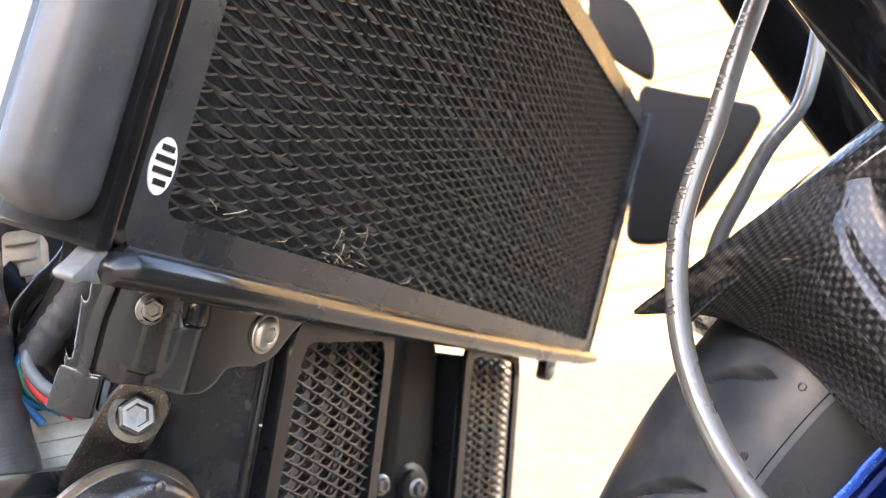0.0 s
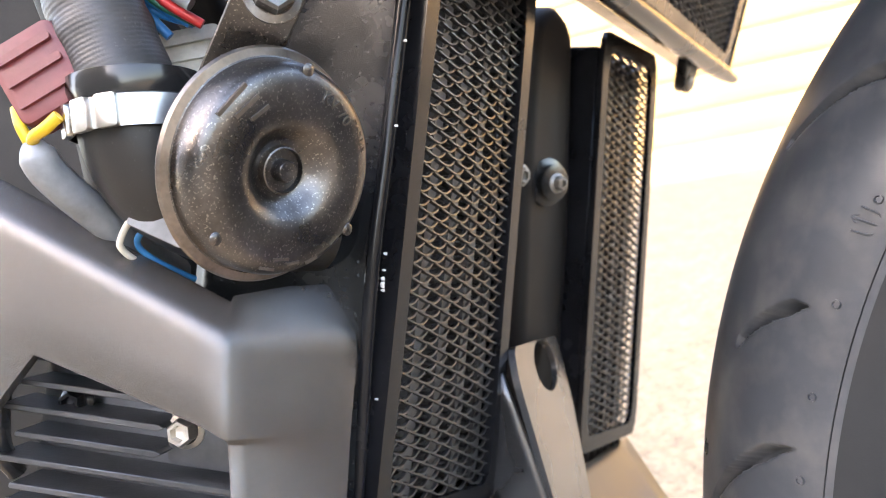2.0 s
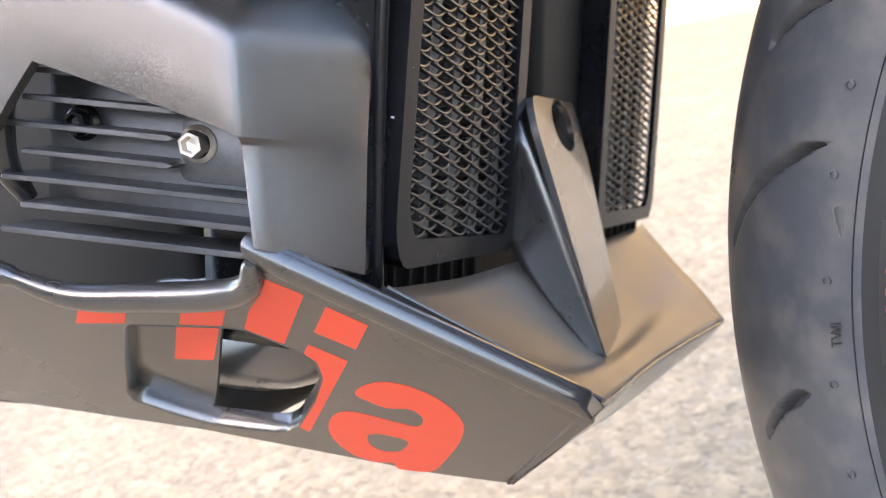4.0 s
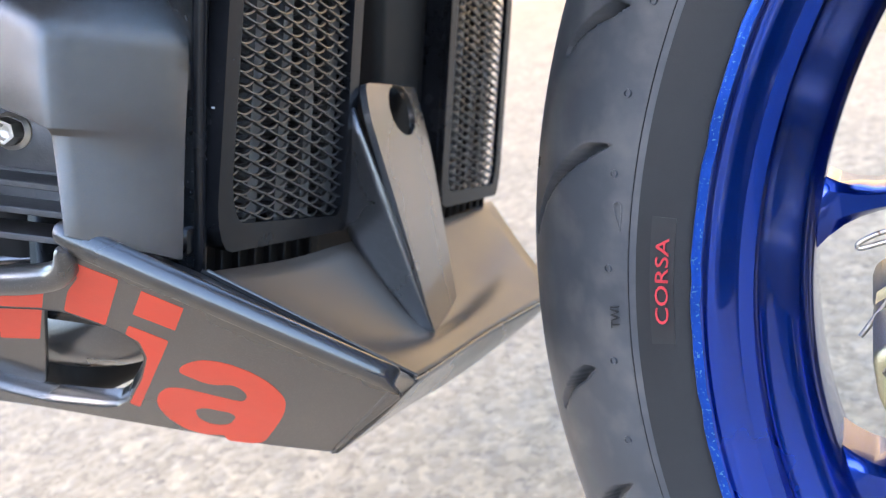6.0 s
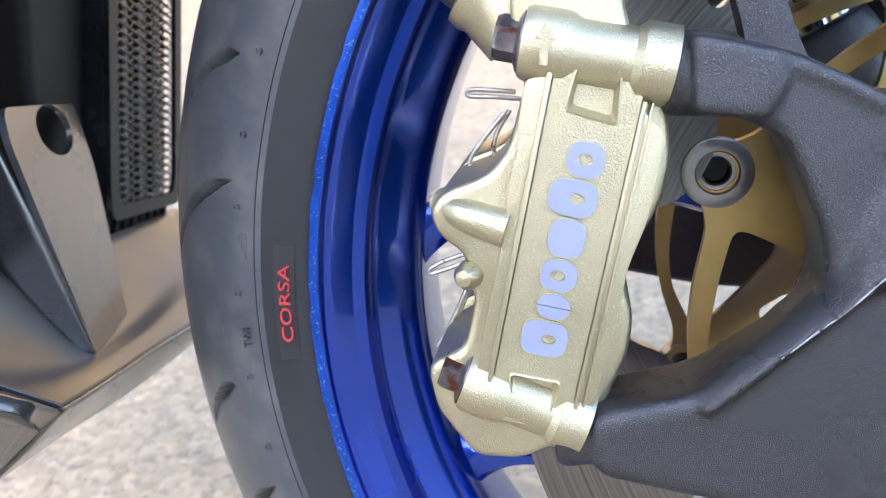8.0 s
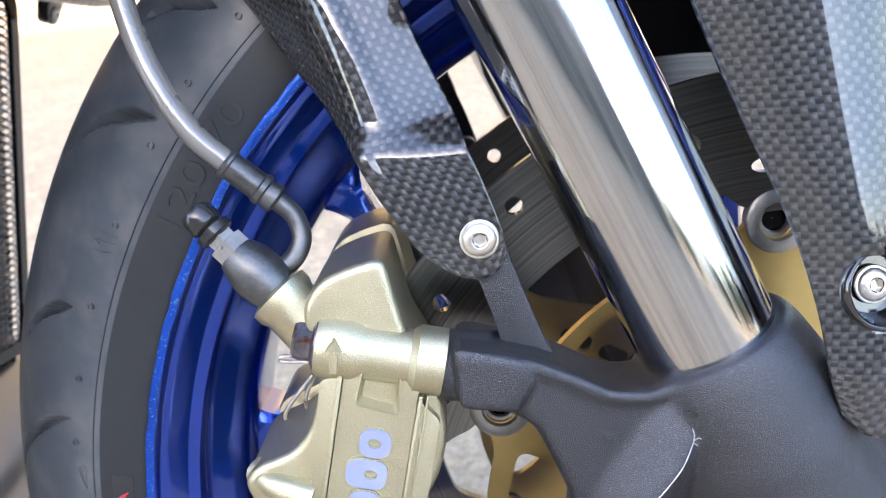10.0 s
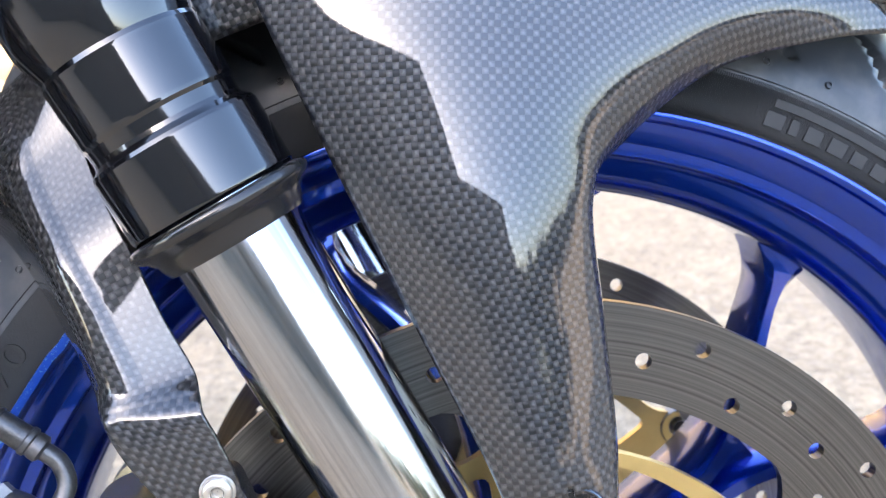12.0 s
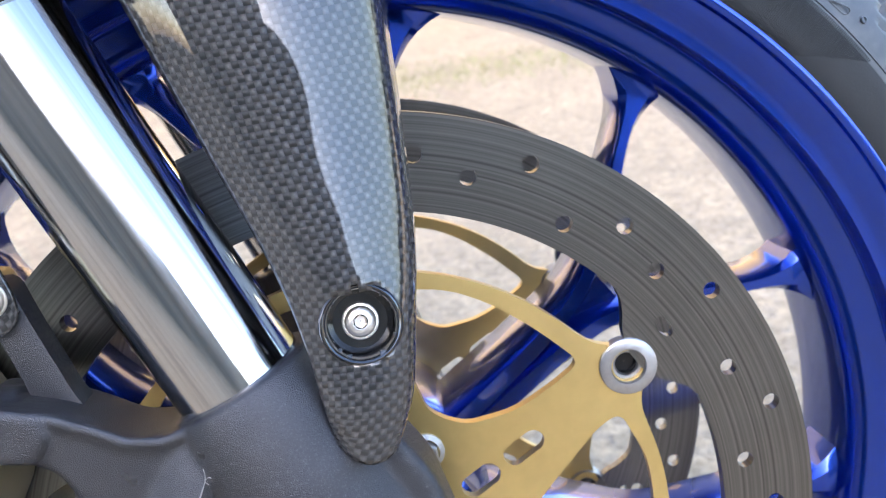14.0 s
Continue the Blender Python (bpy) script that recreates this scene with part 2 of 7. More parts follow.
def gravelly_ground(name):
    """Worn pale concrete: small stones of many tints set in it, sandy patches, dark pits."""
    m = surface(name, (0.375, 0.268, 0.154), 0.88, grain=(260, 0.4), blotch=(7, 0.16), wear=((0.264, 0.190, 0.114), 0.60, 60))
    nt = m.node_tree
    n, link = nt.nodes, nt.links.new
    b = n["Principled BSDF"]
    co = n.new("ShaderNodeTexCoord")
    warp = n.new("ShaderNodeTexNoise")
    warp.inputs["Scale"].default_value = 55
    link(co.outputs["Object"], warp.inputs["Vector"])
    push = n.new("ShaderNodeVectorMath")
    push.operation = "MULTIPLY_ADD"
    push.inputs[1].default_value = (0.016, 0.016, 0)
    link(warp.outputs["Color"], push.inputs[0])
    link(co.outputs["Object"], push.inputs[2])
    colour = b.inputs["Base Color"].links[0].from_socket
    height = None
    for scale, low, high in ((62, 0.88, 1.12), (150, 0.80, 1.22)):
        stones = n.new("ShaderNodeTexVoronoi")
        stones.inputs["Scale"].default_value = scale
        link(push.outputs[0], stones.inputs["Vector"])
        pick = n.new("ShaderNodeSeparateColor")
        link(stones.outputs["Color"], pick.inputs[0])
        tone = n.new("ShaderNodeMapRange")
        tone.inputs[3].default_value, tone.inputs[4].default_value = low, high
        link(pick.outputs[0], tone.inputs[0])
        times = n.new("ShaderNodeVectorMath")
        times.operation = "SCALE"
        link(colour, times.inputs[0])
        link(tone.outputs[0], times.inputs["Scale"])
        colour, height = times.outputs[0], stones.outputs["Distance"]
    grey = n.new("ShaderNodeMix")
    grey.data_type = "RGBA"
    share = n.new("ShaderNodeMapRange")
    share.inputs[1].default_value, share.inputs[2].default_value, share.inputs[4].default_value = 0.45, 0.75, 0.16
    link(warp.outputs[0], share.inputs[0])
    link(share.outputs[0], grey.inputs[0])
    link(colour, grey.inputs[6])
    dull = n.new("ShaderNodeHueSaturation")
    dull.inputs["Saturation"].default_value = 0.35
    link(colour, dull.inputs["Color"])
    link(dull.outputs[0], grey.inputs[7])
    link(grey.outputs[2], b.inputs["Base Color"])
    bump = n.new("ShaderNodeBump")
    bump.inputs["Strength"].default_value, bump.inputs["Distance"].default_value, bump.invert = 0.35, 0.003, True
    link(height, bump.inputs["Height"])
    link(b.inputs["Normal"].links[0].from_socket, bump.inputs["Normal"])
    link(bump.outputs[0], b.inputs["Normal"])
    return m


CONCRETE = gravelly_ground("pale_concrete")
PLANK = surface("yellow_painted_board", (0.21, 0.135, 0.045), 0.6, grain=(60, 0.3), blotch=(2.5, 0.15))
RENDERED = surface("rendered_wall", (0.45, 0.42, 0.38), 0.9, grain=(90, 0.5), blotch=(2, 0.1))
TIMBER = surface("dark_timber", (0.17, 0.150, 0.125), 0.85, grain=(90, 0.5), blotch=(2, 0.2))
FOLIAGE = surface("dark_hedge_leaves", (0.035, 0.050, 0.022), 0.7, blotch=(3, 0.4))
GRASS = surface("dry_grass_blades", (0.33, 0.30, 0.12), 0.7, blotch=(5, 0.4))


def disc_steel(name):
    """Ground steel with fine rings round the axle, heat-stained."""
    m = surface(name, (0.178, 0.173, 0.166), 0.30, metal=1.0, grain=(500, 0.05), blotch=(12, 0.10), rough_var=0.04)
    nt = m.node_tree
    n, link = nt.nodes, nt.links.new
    co = n.new("ShaderNodeTexCoord")
    move = n.new("ShaderNodeVectorMath")
    move.operation = "MULTIPLY_ADD"
    move.inputs[1].default_value, move.inputs[2].default_value = (1, 0, 1), (0, 0, -0.3)
    size = n.new("ShaderNodeVectorMath")
    size.operation = "LENGTH"
    link(co.outputs["Object"], move.inputs[0])
    link(move.outputs[0], size.inputs[0])
    rings = n.new("ShaderNodeTexNoise")
    rings.noise_dimensions = "1D"
    rings.inputs["Scale"].default_value, rings.inputs["Detail"].default_value = 900, 6
    link(size.outputs["Value"], rings.inputs["W"])
    bump = n.new("ShaderNodeBump")
    bump.inputs["Strength"].default_value, bump.inputs["Distance"].default_value = 0.05, 0.0004
    link(rings.outputs[0], bump.inputs["Height"])
    b = n["Principled BSDF"]
    link(bump.outputs[0], b.inputs["Normal"])
    before = b.inputs["Base Color"].links[0].from_socket
    band = n.new("ShaderNodeMapRange")
    band.inputs[1].default_value, band.inputs[2].default_value, band.inputs[3].default_value, band.inputs[4].default_value = 0.25, 0.75, 0.62, 1.38
    link(rings.outputs[0], band.inputs[0])
    scaled = n.new("ShaderNodeVectorMath")
    scaled.operation = "SCALE"
    link(before, scaled.inputs[0])
    link(band.outputs[0], scaled.inputs["Scale"])
    link(scaled.outputs[0], b.inputs["Base Color"])
    b.inputs["Anisotropic"].default_value = 0.6
    return m


DISC = disc_steel("ground_disc_steel")


def polished_tube(name, along):
    """Hard chrome with the fine lengthwise scuffs of a sliding tube."""
    m = surface(name, (0.47, 0.47, 0.475), 0.10, metal=1.0, grain=(400, 0.008), blotch=(30, 0.04), rough_var=0.04)
    nt = m.node_tree
    n, link = nt.nodes, nt.links.new
    b = n["Principled BSDF"]
    co = n.new("ShaderNodeTexCoord")
    ex, ey, _ = Vector((0, 1, 0)), Vector((-along.z, 0, along.x)), None
    pair = n.new("ShaderNodeCombineXYZ")
    for k, axis in enumerate((ex, ey)):
        dot = n.new("ShaderNodeVectorMath")
        dot.operation = "DOT_PRODUCT"
        dot.inputs[1].default_value = axis
        link(co.outputs["Object"], dot.inputs[0])
        link(dot.outputs["Value"], pair.inputs[k])
    low = n.new("ShaderNodeVectorMath")
    low.operation = "DOT_PRODUCT"
    low.inputs[1].default_value = along * 0.012
    link(co.outputs["Object"], low.inputs[0])
    link(low.outputs["Value"], pair.inputs[2])
    streak = n.new("ShaderNodeTexNoise")
    streak.inputs["Scale"].default_value, streak.inputs["Detail"].default_value = 620, 6
    link(pair.outputs[0], streak.inputs["Vector"])
    before = b.inputs["Base Color"].links[0].from_socket
    tone = n.new("ShaderNodeMapRange")
    tone.inputs[1].default_value, tone.inputs[2].default_value, tone.inputs[3].default_value, tone.inputs[4].default_value = 0.3, 0.7, 0.80, 1.14
    link(streak.outputs[0], tone.inputs[0])
    times = n.new("ShaderNodeVectorMath")
    times.operation = "SCALE"
    link(before, times.inputs[0])
    link(tone.outputs[0], times.inputs["Scale"])
    link(times.outputs[0], b.inputs["Base Color"])
    rough = n.new("ShaderNodeMapRange")
    rough.inputs[1].default_value, rough.inputs[2].default_value, rough.inputs[3].default_value, rough.inputs[4].default_value = 0.35, 0.7, 0.05, 0.20
    link(streak.outputs[0], rough.inputs[0])
    link(rough.outputs[0], b.inputs["Roughness"])
    return m


# ---- building helpers ----
def V(*c):
    return Vector(c)


def part(name, bm, material, parent, label="", smooth=40.0):
    """Links a bmesh as one mesh under a thing or under a part."""
    me = bpy.data.meshes.new(name)
    bm.normal_update()
    bm.to_mesh(me)
    bm.free()
    if smooth:
        me.polygons.foreach_set("use_smooth", [True] * len(me.polygons))
        me.set_sharp_from_angle(angle=radians(smooth))
    me.materials.append(material)
    ob = new(name, me)
    ob.parent = parent
    return tagged(ob, label)


def basis(ez, ex=None):
    ez = Vector(ez).normalized()
    ex = Vector(ex) if ex is not None else (V(0, 0, 1) if abs(ez.z) < 0.9 else V(1, 0, 0))
    ex = (ex - ez * ex.dot(ez)).normalized()
    return ex, ez.cross(ex), ez


def frame_of(o, ex, ey):
    """A flat frame: origin, two axes in it and the way out of it."""
    ex = Vector(ex).normalized()
    ey = Vector(ey)
    ey = (ey - ex * ey.dot(ex)).normalized()
    return Vector(o), ex, ey, ex.cross(ey)


def at(fr, a, b, c=0.0):
    return fr[0] + fr[1] * a + fr[2] * b + fr[3] * c


def loft(bm, rings, closed=True, caps=True):
    made = [[bm.verts.new(p) for p in ring] for ring in rings]
    n = len(rings[0])
    for a, b in zip(made, made[1:]):
        for i in range(n if closed else n - 1):
            j = (i + 1) % n
            bm.faces.new((a[i], a[j], b[j], b[i]))
    if caps and closed:
        bm.faces.new(list(reversed(made[0])))
        bm.faces.new(made[-1])
    return made


def lathe(bm, profile, o, axis, seg=48, caps=True, ref=None):
    """Turns (radius, along) pairs round an axis."""
    ex, ey, ez = basis(axis, ref)
    rings = [[Vector(o) + ez * h + (ex * math.cos(t) + ey * math.sin(t)) * max(r, 1e-5) for t in (2 * math.pi * k / seg for k in range(seg))] for r, h in profile]
    return loft(bm, rings, True, caps)


def smooth_path(points, steps=8):
    pts = [Vector(p) for p in points]
    pts = [2 * pts[0] - pts[1], *pts, 2 * pts[-1] - pts[-2]]
    out = []
    for a, b, c, d in zip(pts, pts[1:], pts[2:], pts[3:]):
        for k in range(steps):
            t = k / steps
            out.append(0.5 * ((2 * b) + (c - a) * t + (2 * a - 5 * b + 4 * c - d) * t * t + (3 * b - a - 3 * c + d) * t ** 3))
    return out + [pts[-2]]


def sweep(bm, points, radius, seg=12, steps=8, flat=1.0, up=None):
    """A tube along a smooth line; radius is a number or a function of 0..1; flat squashes it across up."""
    path = smooth_path(points, steps) if steps else [Vector(p) for p in points]
    ex = None
    rings = []
    for k, p in enumerate(path):
        way = (path[min(k + 1, len(path) - 1)] - path[max(k - 1, 0)]).normalized()
        ex, ey, _ = basis(way, ex if ex is not None else up)
        r = radius(k / (len(path) - 1)) if callable(radius) else radius
        rings.append([p + ex * (r * math.cos(t)) + ey * (r * flat * math.sin(t)) for t in (2 * math.pi * i / seg for i in range(seg))])
    loft(bm, rings)


def bevelled(bm, width, segments=2, angle=25):
    edges = [e for e in bm.edges if len(e.link_faces) == 2 and e.calc_face_angle(0) > radians(angle)]
    bmesh.ops.bevel(bm, geom=edges, offset=width, offset_type="OFFSET", segments=segments, profile=0.6, affect="EDGES", clamp_overlap=True)


def slab(bm, fr, outline, lo, hi, bevel=0.0, segments=2, holes=()):
    """A plate with the given outline (and holes) in a flat frame, from lo to hi along the frame's way out."""
    def ring(loop, h):
        return [bm.verts.new(at(fr, a, b, h)) for a, b in loop]
    if not holes:
        low, high = ring(outline, lo), ring(outline, hi)
        n = len(outline)
        bm.faces.new(low)
        bm.faces.new(high)
        for i in range(n):
            bm.faces.new((low[i], low[(i + 1) % n], high[(i + 1) % n], high[i]))
    else:
        loops = [(ring(l, lo), ring(l, hi)) for l in (outline, *holes)]
        for side in (0, 1):
            edges = []
            for pair in loops:
                vs = pair[side]
                edges += [bm.edges.new((vs[i], vs[(i + 1) % len(vs)])) for i in range(len(vs))]
            bmesh.ops.triangle_fill(bm, use_beauty=True, edges=edges)
        for low, high in loops:
            n = len(low)
            for i in range(n):
                bm.faces.new((low[i], low[(i + 1) % n], high[(i + 1) % n], high[i]))
    bmesh.ops.recalc_face_normals(bm, faces=bm.faces)
    if bevel:
        bevelled(bm, bevel, segments, 40)


def round_rect(a0, b0, a1, b1, r, n=5):
    out = []
    for ca, cb, start in ((a1 - r, b1 - r, 0), (a0 + r, b1 - r, 90), (a0 + r, b0 + r, 180), (a1 - r, b0 + r, 270)):
        out += [(ca + r * math.cos(radians(start + 90 * k / n)), cb + r * math.sin(radians(start + 90 * k / n))) for k in range(n + 1)]
    return out


def rounded(loop, r, n=4):
    """Rounds the corners of an outline."""
    out = []
    pts = [Vector((*p, 0)) for p in loop]
    for i, p in enumerate(pts):
        a, b = pts[i - 1] - p, pts[(i + 1) % len(pts)] - p
        ra = min(r, a.length * 0.45, b.length * 0.45)
        s, e = p + a.normalized() * ra, p + b.normalized() * ra
        for k in range(n + 1):
            t = k / n
            q = s * (1 - t) ** 2 + p * 2 * t * (1 - t) + e * t * t
            out.append((q.x, q.y))
    return out


def circle(ca, cb, r, n=20):
    return [(ca + r * math.cos(2 * math.pi * k / n), cb + r * math.sin(2 * math.pi * k / n)) for k in range(n)]


def button_bolt(parent, place, way, r=0.0055, material=None, name="bolt", label=""):
    """A domed hexagon-socket bolt on a washer."""
    m = material or STEEL
    bm = bmesh.new()
    s = r / 0.0055
    lathe(bm, [(0.0066 * s, 0), (0.0067 * s, 0.0007 * s), (0.0064 * s, 0.0010 * s), (0.0057 * s, 0.0011 * s), (0.0056 * s, 0.0015 * s), (0.0050 * s, 0.0022 * s), (0.0037 * s, 0.0028 * s), (0.0028 * s, 0.0029 * s), (0.0025 * s, 0.0027 * s)], place, way, 40, False)
    lathe(bm, [(0.0025 * s, 0.0027 * s), (0.0022 * s, 0.0022 * s), (0.0021 * s, 0.0004 * s), (0.0001, 0.0004 * s)], place, way, 6, False)
    return part(name, bm, m, parent, label, 35)


def hex_bolt(parent, place, way, r=0.006, material=None, name="bolt", label="", h=0.005):
    """A flanged hexagon bolt with a shallow cup in its head."""
    bm = bmesh.new()
    lathe(bm, [(r * 1.35, 0), (r * 1.36, 0.0010), (r * 1.02, 0.0020)], place, way, 32, False)
    lathe(bm, [(r, 0.0014), (r, h * 0.82), (r * 0.86, h), (r * 0.62, h), (r * 0.55, h * 0.55), (r * 0.01, h * 0.5)], place, way, 6, False)
    return part(name, bm, material or STEEL, parent, label, 30)


def text_mesh(body, size, place, parent, material, name, label="", depth=0.0003):
    """Built-in lettering; place(x, y, h) puts each of its points on a surface."""
    cu = bpy.data.curves.new(name, "FONT")
    cu.body, cu.size, cu.align_x, cu.align_y, cu.extrude, cu.resolution_u = body, size, "CENTER", "CENTER", depth, 3
    ob = bpy.data.objects.new(name, cu)
    scene.collection.objects.link(ob)
    me = bpy.data.meshes.new_from_object(ob.evaluated_get(bpy.context.evaluated_depsgraph_get()))
    bpy.data.objects.remove(ob)
    for v in me.vertices:
        v.co = place(v.co.x, v.co.y, v.co.z)
    me.materials.clear()
    me.materials.append(material)
    made = new(name, me)
    made.parent = parent
    return tagged(made, label)


def sheet(name, rows, parent, material, label="", thick=0.0014, sub=6, across=14, uv_origin=(0, 0)):
    """A smooth moulded sheet through rows of points; its coordinates run in metres along and across it."""
    cols = len(rows[0])
    lines = [smooth_path([r[c] for r in rows], sub) for c in range(cols)]
    grid = [smooth_path([l[k] for l in lines], max(2, across // (cols - 1))) for k in range(len(lines[0]))]
    bm = bmesh.new()
    uv = bm.loops.layers.uv.new("sheet")
    nr, nc = len(grid), len(grid[0])
    mid = nc // 2
    vs = [[bm.verts.new(p) for p in row] for row in grid]
    along = [0.0]
    for k in range(1, nr):
        along.append(along[-1] + (grid[k][mid] - grid[k - 1][mid]).length)
    over = []
    for row in grid:
        d = [0.0]
        for k in range(1, nc):
            d.append(d[-1] + (row[k] - row[k - 1]).length)
        over.append([x - d[mid] for x in d])
    for i in range(nr - 1):
        for j in range(nc - 1):
            f = bm.faces.new((vs[i][j], vs[i][j + 1], vs[i + 1][j + 1], vs[i + 1][j]))
            for loop, (a, b) in zip(f.loops, ((i, j), (i, j + 1), (i + 1, j + 1), (i + 1, j))):
                loop[uv].uv = (over[a][b] + uv_origin[0], along[a] + uv_origin[1])
    ob = part(name, bm, material, parent, label, 60)
    solid = ob.modifiers.new("thickness", "SOLIDIFY")
    solid.thickness, solid.offset = thick, 0.0
    return ob


def cast_together(ob, voxel, rounds):
    """Melts overlapping solids of one mesh into a single casting with soft fillets."""
    melt = ob.modifiers.new("casting", "REMESH")
    melt.mode, melt.voxel_size, melt.use_smooth_shade = "VOXEL", voxel, True
    soft = ob.modifiers.new("fillets", "SMOOTH")
    soft.factor, soft.iterations = 0.5, rounds
    return ob


def pierce(ob, c, radius):
    """Opens a round hole in a sheet."""
    bm = bmesh.new()
    bm.from_mesh(ob.data)
    gone = [f for f in bm.faces if (f.calc_center_median() - c).length < radius]
    bmesh.ops.delete(bm, geom=gone, context="FACES")
    bm.to_mesh(ob.data)
    bm.free()


# ---- the setting ----
def ground():
    bm = bmesh.new()
    size, n = 60.0, 24
    grid = [[bm.verts.new((-size + 2 * size * i / n, -size + 2 * size * j / n, 0)) for j in range(n + 1)] for i in range(n + 1)]
    for i in range(n):
        for j in range(n):
            bm.faces.new((grid[i][j], grid[i + 1][j], grid[i + 1][j + 1], grid[i][j + 1]))
    ob = part("ground", bm, CONCRETE, None)
    return tagged(ob, "pale worn concrete yard with dark specks", "ground", kind="structure")


ground()
WALL_Y = 6.2


def boarded_wall():
    bm = bmesh.new()
    slab(bm, frame_of((0, WALL_Y + 0.02, 0), (1, 0, 0), (0, 0, 1)), [(-9, 0), (3.2, 0), (3.2, 3.4), (-9, 3.4)], -0.16, 0.0)
    wall = tagged(part("wall_north", bm, RENDERED, None), "sunlit wall clad in yellow painted boards", "wall", kind="structure")
    bm = bmesh.new()
    slab(bm, frame_of((0, WALL_Y, 0), (1, 0, 0), (0, 0, 1)), [(-9, 0.004), (3.2, 0.004), (3.2, 0.232), (-9, 0.232)], 0.0, 0.022, 0.006)
    first = part("board", bm, PLANK, wall)
    for k in range(1, 14):
        o = new("board", first.data)
        o.parent = wall
        o.location = (0, 0, 0.24 * k)
    return wall


boarded_wall()


def building_behind():
    """The building whose shade the motorcycle stands in."""
    bm = bmesh.new()
    slab(bm, frame_of((0, -12.0, 0), (1, 0, 0), (0, 0, 1)), [(-22, 0), (0.7, 0), (0.7, 9.1), (-22, 9.1)], 0.0, 0.3, 0.01)
    tagged(part("wall_south", bm, TIMBER, None), "dark timber building wall casting shade on the yard", "wall", kind="structure")
    # its lower wing under a falling roofline, unseen: added to grey the chrome's reflection
    bm = bmesh.new()
    slab(bm, frame_of((0, -12.3, 0), (1, 0, 0), (0, 0, 1)), [(0.7, 0), (5.6, 0), (5.6, 4.2), (0.7, 5.2)], 0.0, 0.3, 0.01)
    tagged(part("reflected_wing", bm, TIMBER, None), "unseen lower timber wall added for the chrome to reflect", "wall", kind="structure")


building_behind()


def hedge():
    """Dark ragged shrubs, lower as they go away; unseen, added to block low reflected sky."""
    rng = np.random.default_rng(8)
    line = [(0.9, -12.6, 3.3), (4.5, -14.0, 3.0), (8.0, -14.2, 1.8), (14.0, -9.5, 1.5), (16.5, -3.0, 1.35), (17.0, 5.0, 1.2)]
    verts, faces = [], []
    for (x0, y0, h0), (x1, y1, h1) in zip(line, line[1:]):
        run = math.hypot(x1 - x0, y1 - y0)
        for _ in range(int(run * 420)):
            t = rng.random()
            top = (h0 + (h1 - h0) * t) * (0.80 + 0.13 * math.sin(t * run * 2.3 + x0) + 0.11 * math.sin(t * run * 6.1 + 2 * x0) + 0.06 * math.sin(t * run * 17.0))
            z = top * (1 - abs(rng.normal(0, 0.42)) % 1.0)
            c = np.array([x0 + (x1 - x0) * t, y0 + (y1 - y0) * t, z]) + rng.normal(0, (0.22, 0.22, 0.05))
            c[2] = max(c[2], 0.06)
            size = rng.uniform(0.05, 0.16)
            base = len(verts)
            for _k in range(3):
                verts.append(tuple(np.maximum(c + rng.normal(0, size, 3), (-99, -99, 0.0))))
            faces.append((base, base + 1, base + 2))
    me = bpy.data.meshes.new("hedge")
    me.from_pydata(verts, [], faces)
    me.materials.append(FOLIAGE)
    tagged(new("hedge", me), "unseen dark ragged hedge added to block low sky in reflections", "hedge", kind="stuff")


hedge()


def grass_strip():
    rng = np.random.default_rng(5)
    n = 5200
    x, y = rng.uniform(-0.45, 2.8, n), 2.42 + rng.normal(0, 0.13, n)
    h, lean, turn = rng.uniform(0.006, 0.022, n), rng.normal(0, 0.010, (n, 2)), rng.uniform(0, math.pi, n)
    w = np.stack([np.cos(turn), np.sin(turn)], 1) * 0.0022
    base = np.stack([x, y], 1)
    verts = np.zeros((n, 3, 3))
    verts[:, 0, :2], verts[:, 1, :2], verts[:, 2, :2] = base - w, base + w, base + lean
    verts[:, 2, 2] = h
    verts[:, :2, 2] = -0.001
    me = bpy.data.meshes.new("grass")
    me.from_pydata(verts.reshape(-1, 3).tolist(), [], np.arange(3 * n).reshape(-1, 3).tolist())
    me.materials.append(GRASS)
    tagged(new("grass", me), "thin strip of dry yellow-green grass on the yard", "grass", kind="stuff")


grass_strip()


# ---- the motorcycle ----
bike = new("motorcycle")
bike.matrix_world = BIKE
tagged(bike, "black and grey sports motorcycle with blue wheels leaning on its stand", "motorcycle")
AXLE = V(0, 0, 0.3)
ACROSS = V(0, 1, 0)


def wheel_point(r, deg, y):
    return V(r * math.cos(radians(deg)), y, 0.3 + r * math.sin(radians(deg)))


# -- front wheel --
def tyre_profile():
    """Half section from the bead to the crown: radius and distance from the middle plane."""
    keys = [(0.2215, 0.0445), (0.2262, 0.0482), (0.2300, 0.0493), (0.2345, 0.0503), (0.2400, 0.0506), (0.2470, 0.0505), (0.2480, 0.0508), (0.2530, 0.0500), (0.2580, 0.0487), (0.2640, 0.0462),
            (0.2700, 0.0428), (0.2755, 0.0388), (0.2805, 0.0342), (0.2850, 0.0290), (0.2888, 0.0235), (0.2920, 0.0178), (0.2945, 0.0118), (0.2962, 0.0058), (0.2968, 0.0)]
    fine = [(p.x, p.y) for p in smooth_path([(r, y, 0) for r, y in keys], 6)]
    return fine


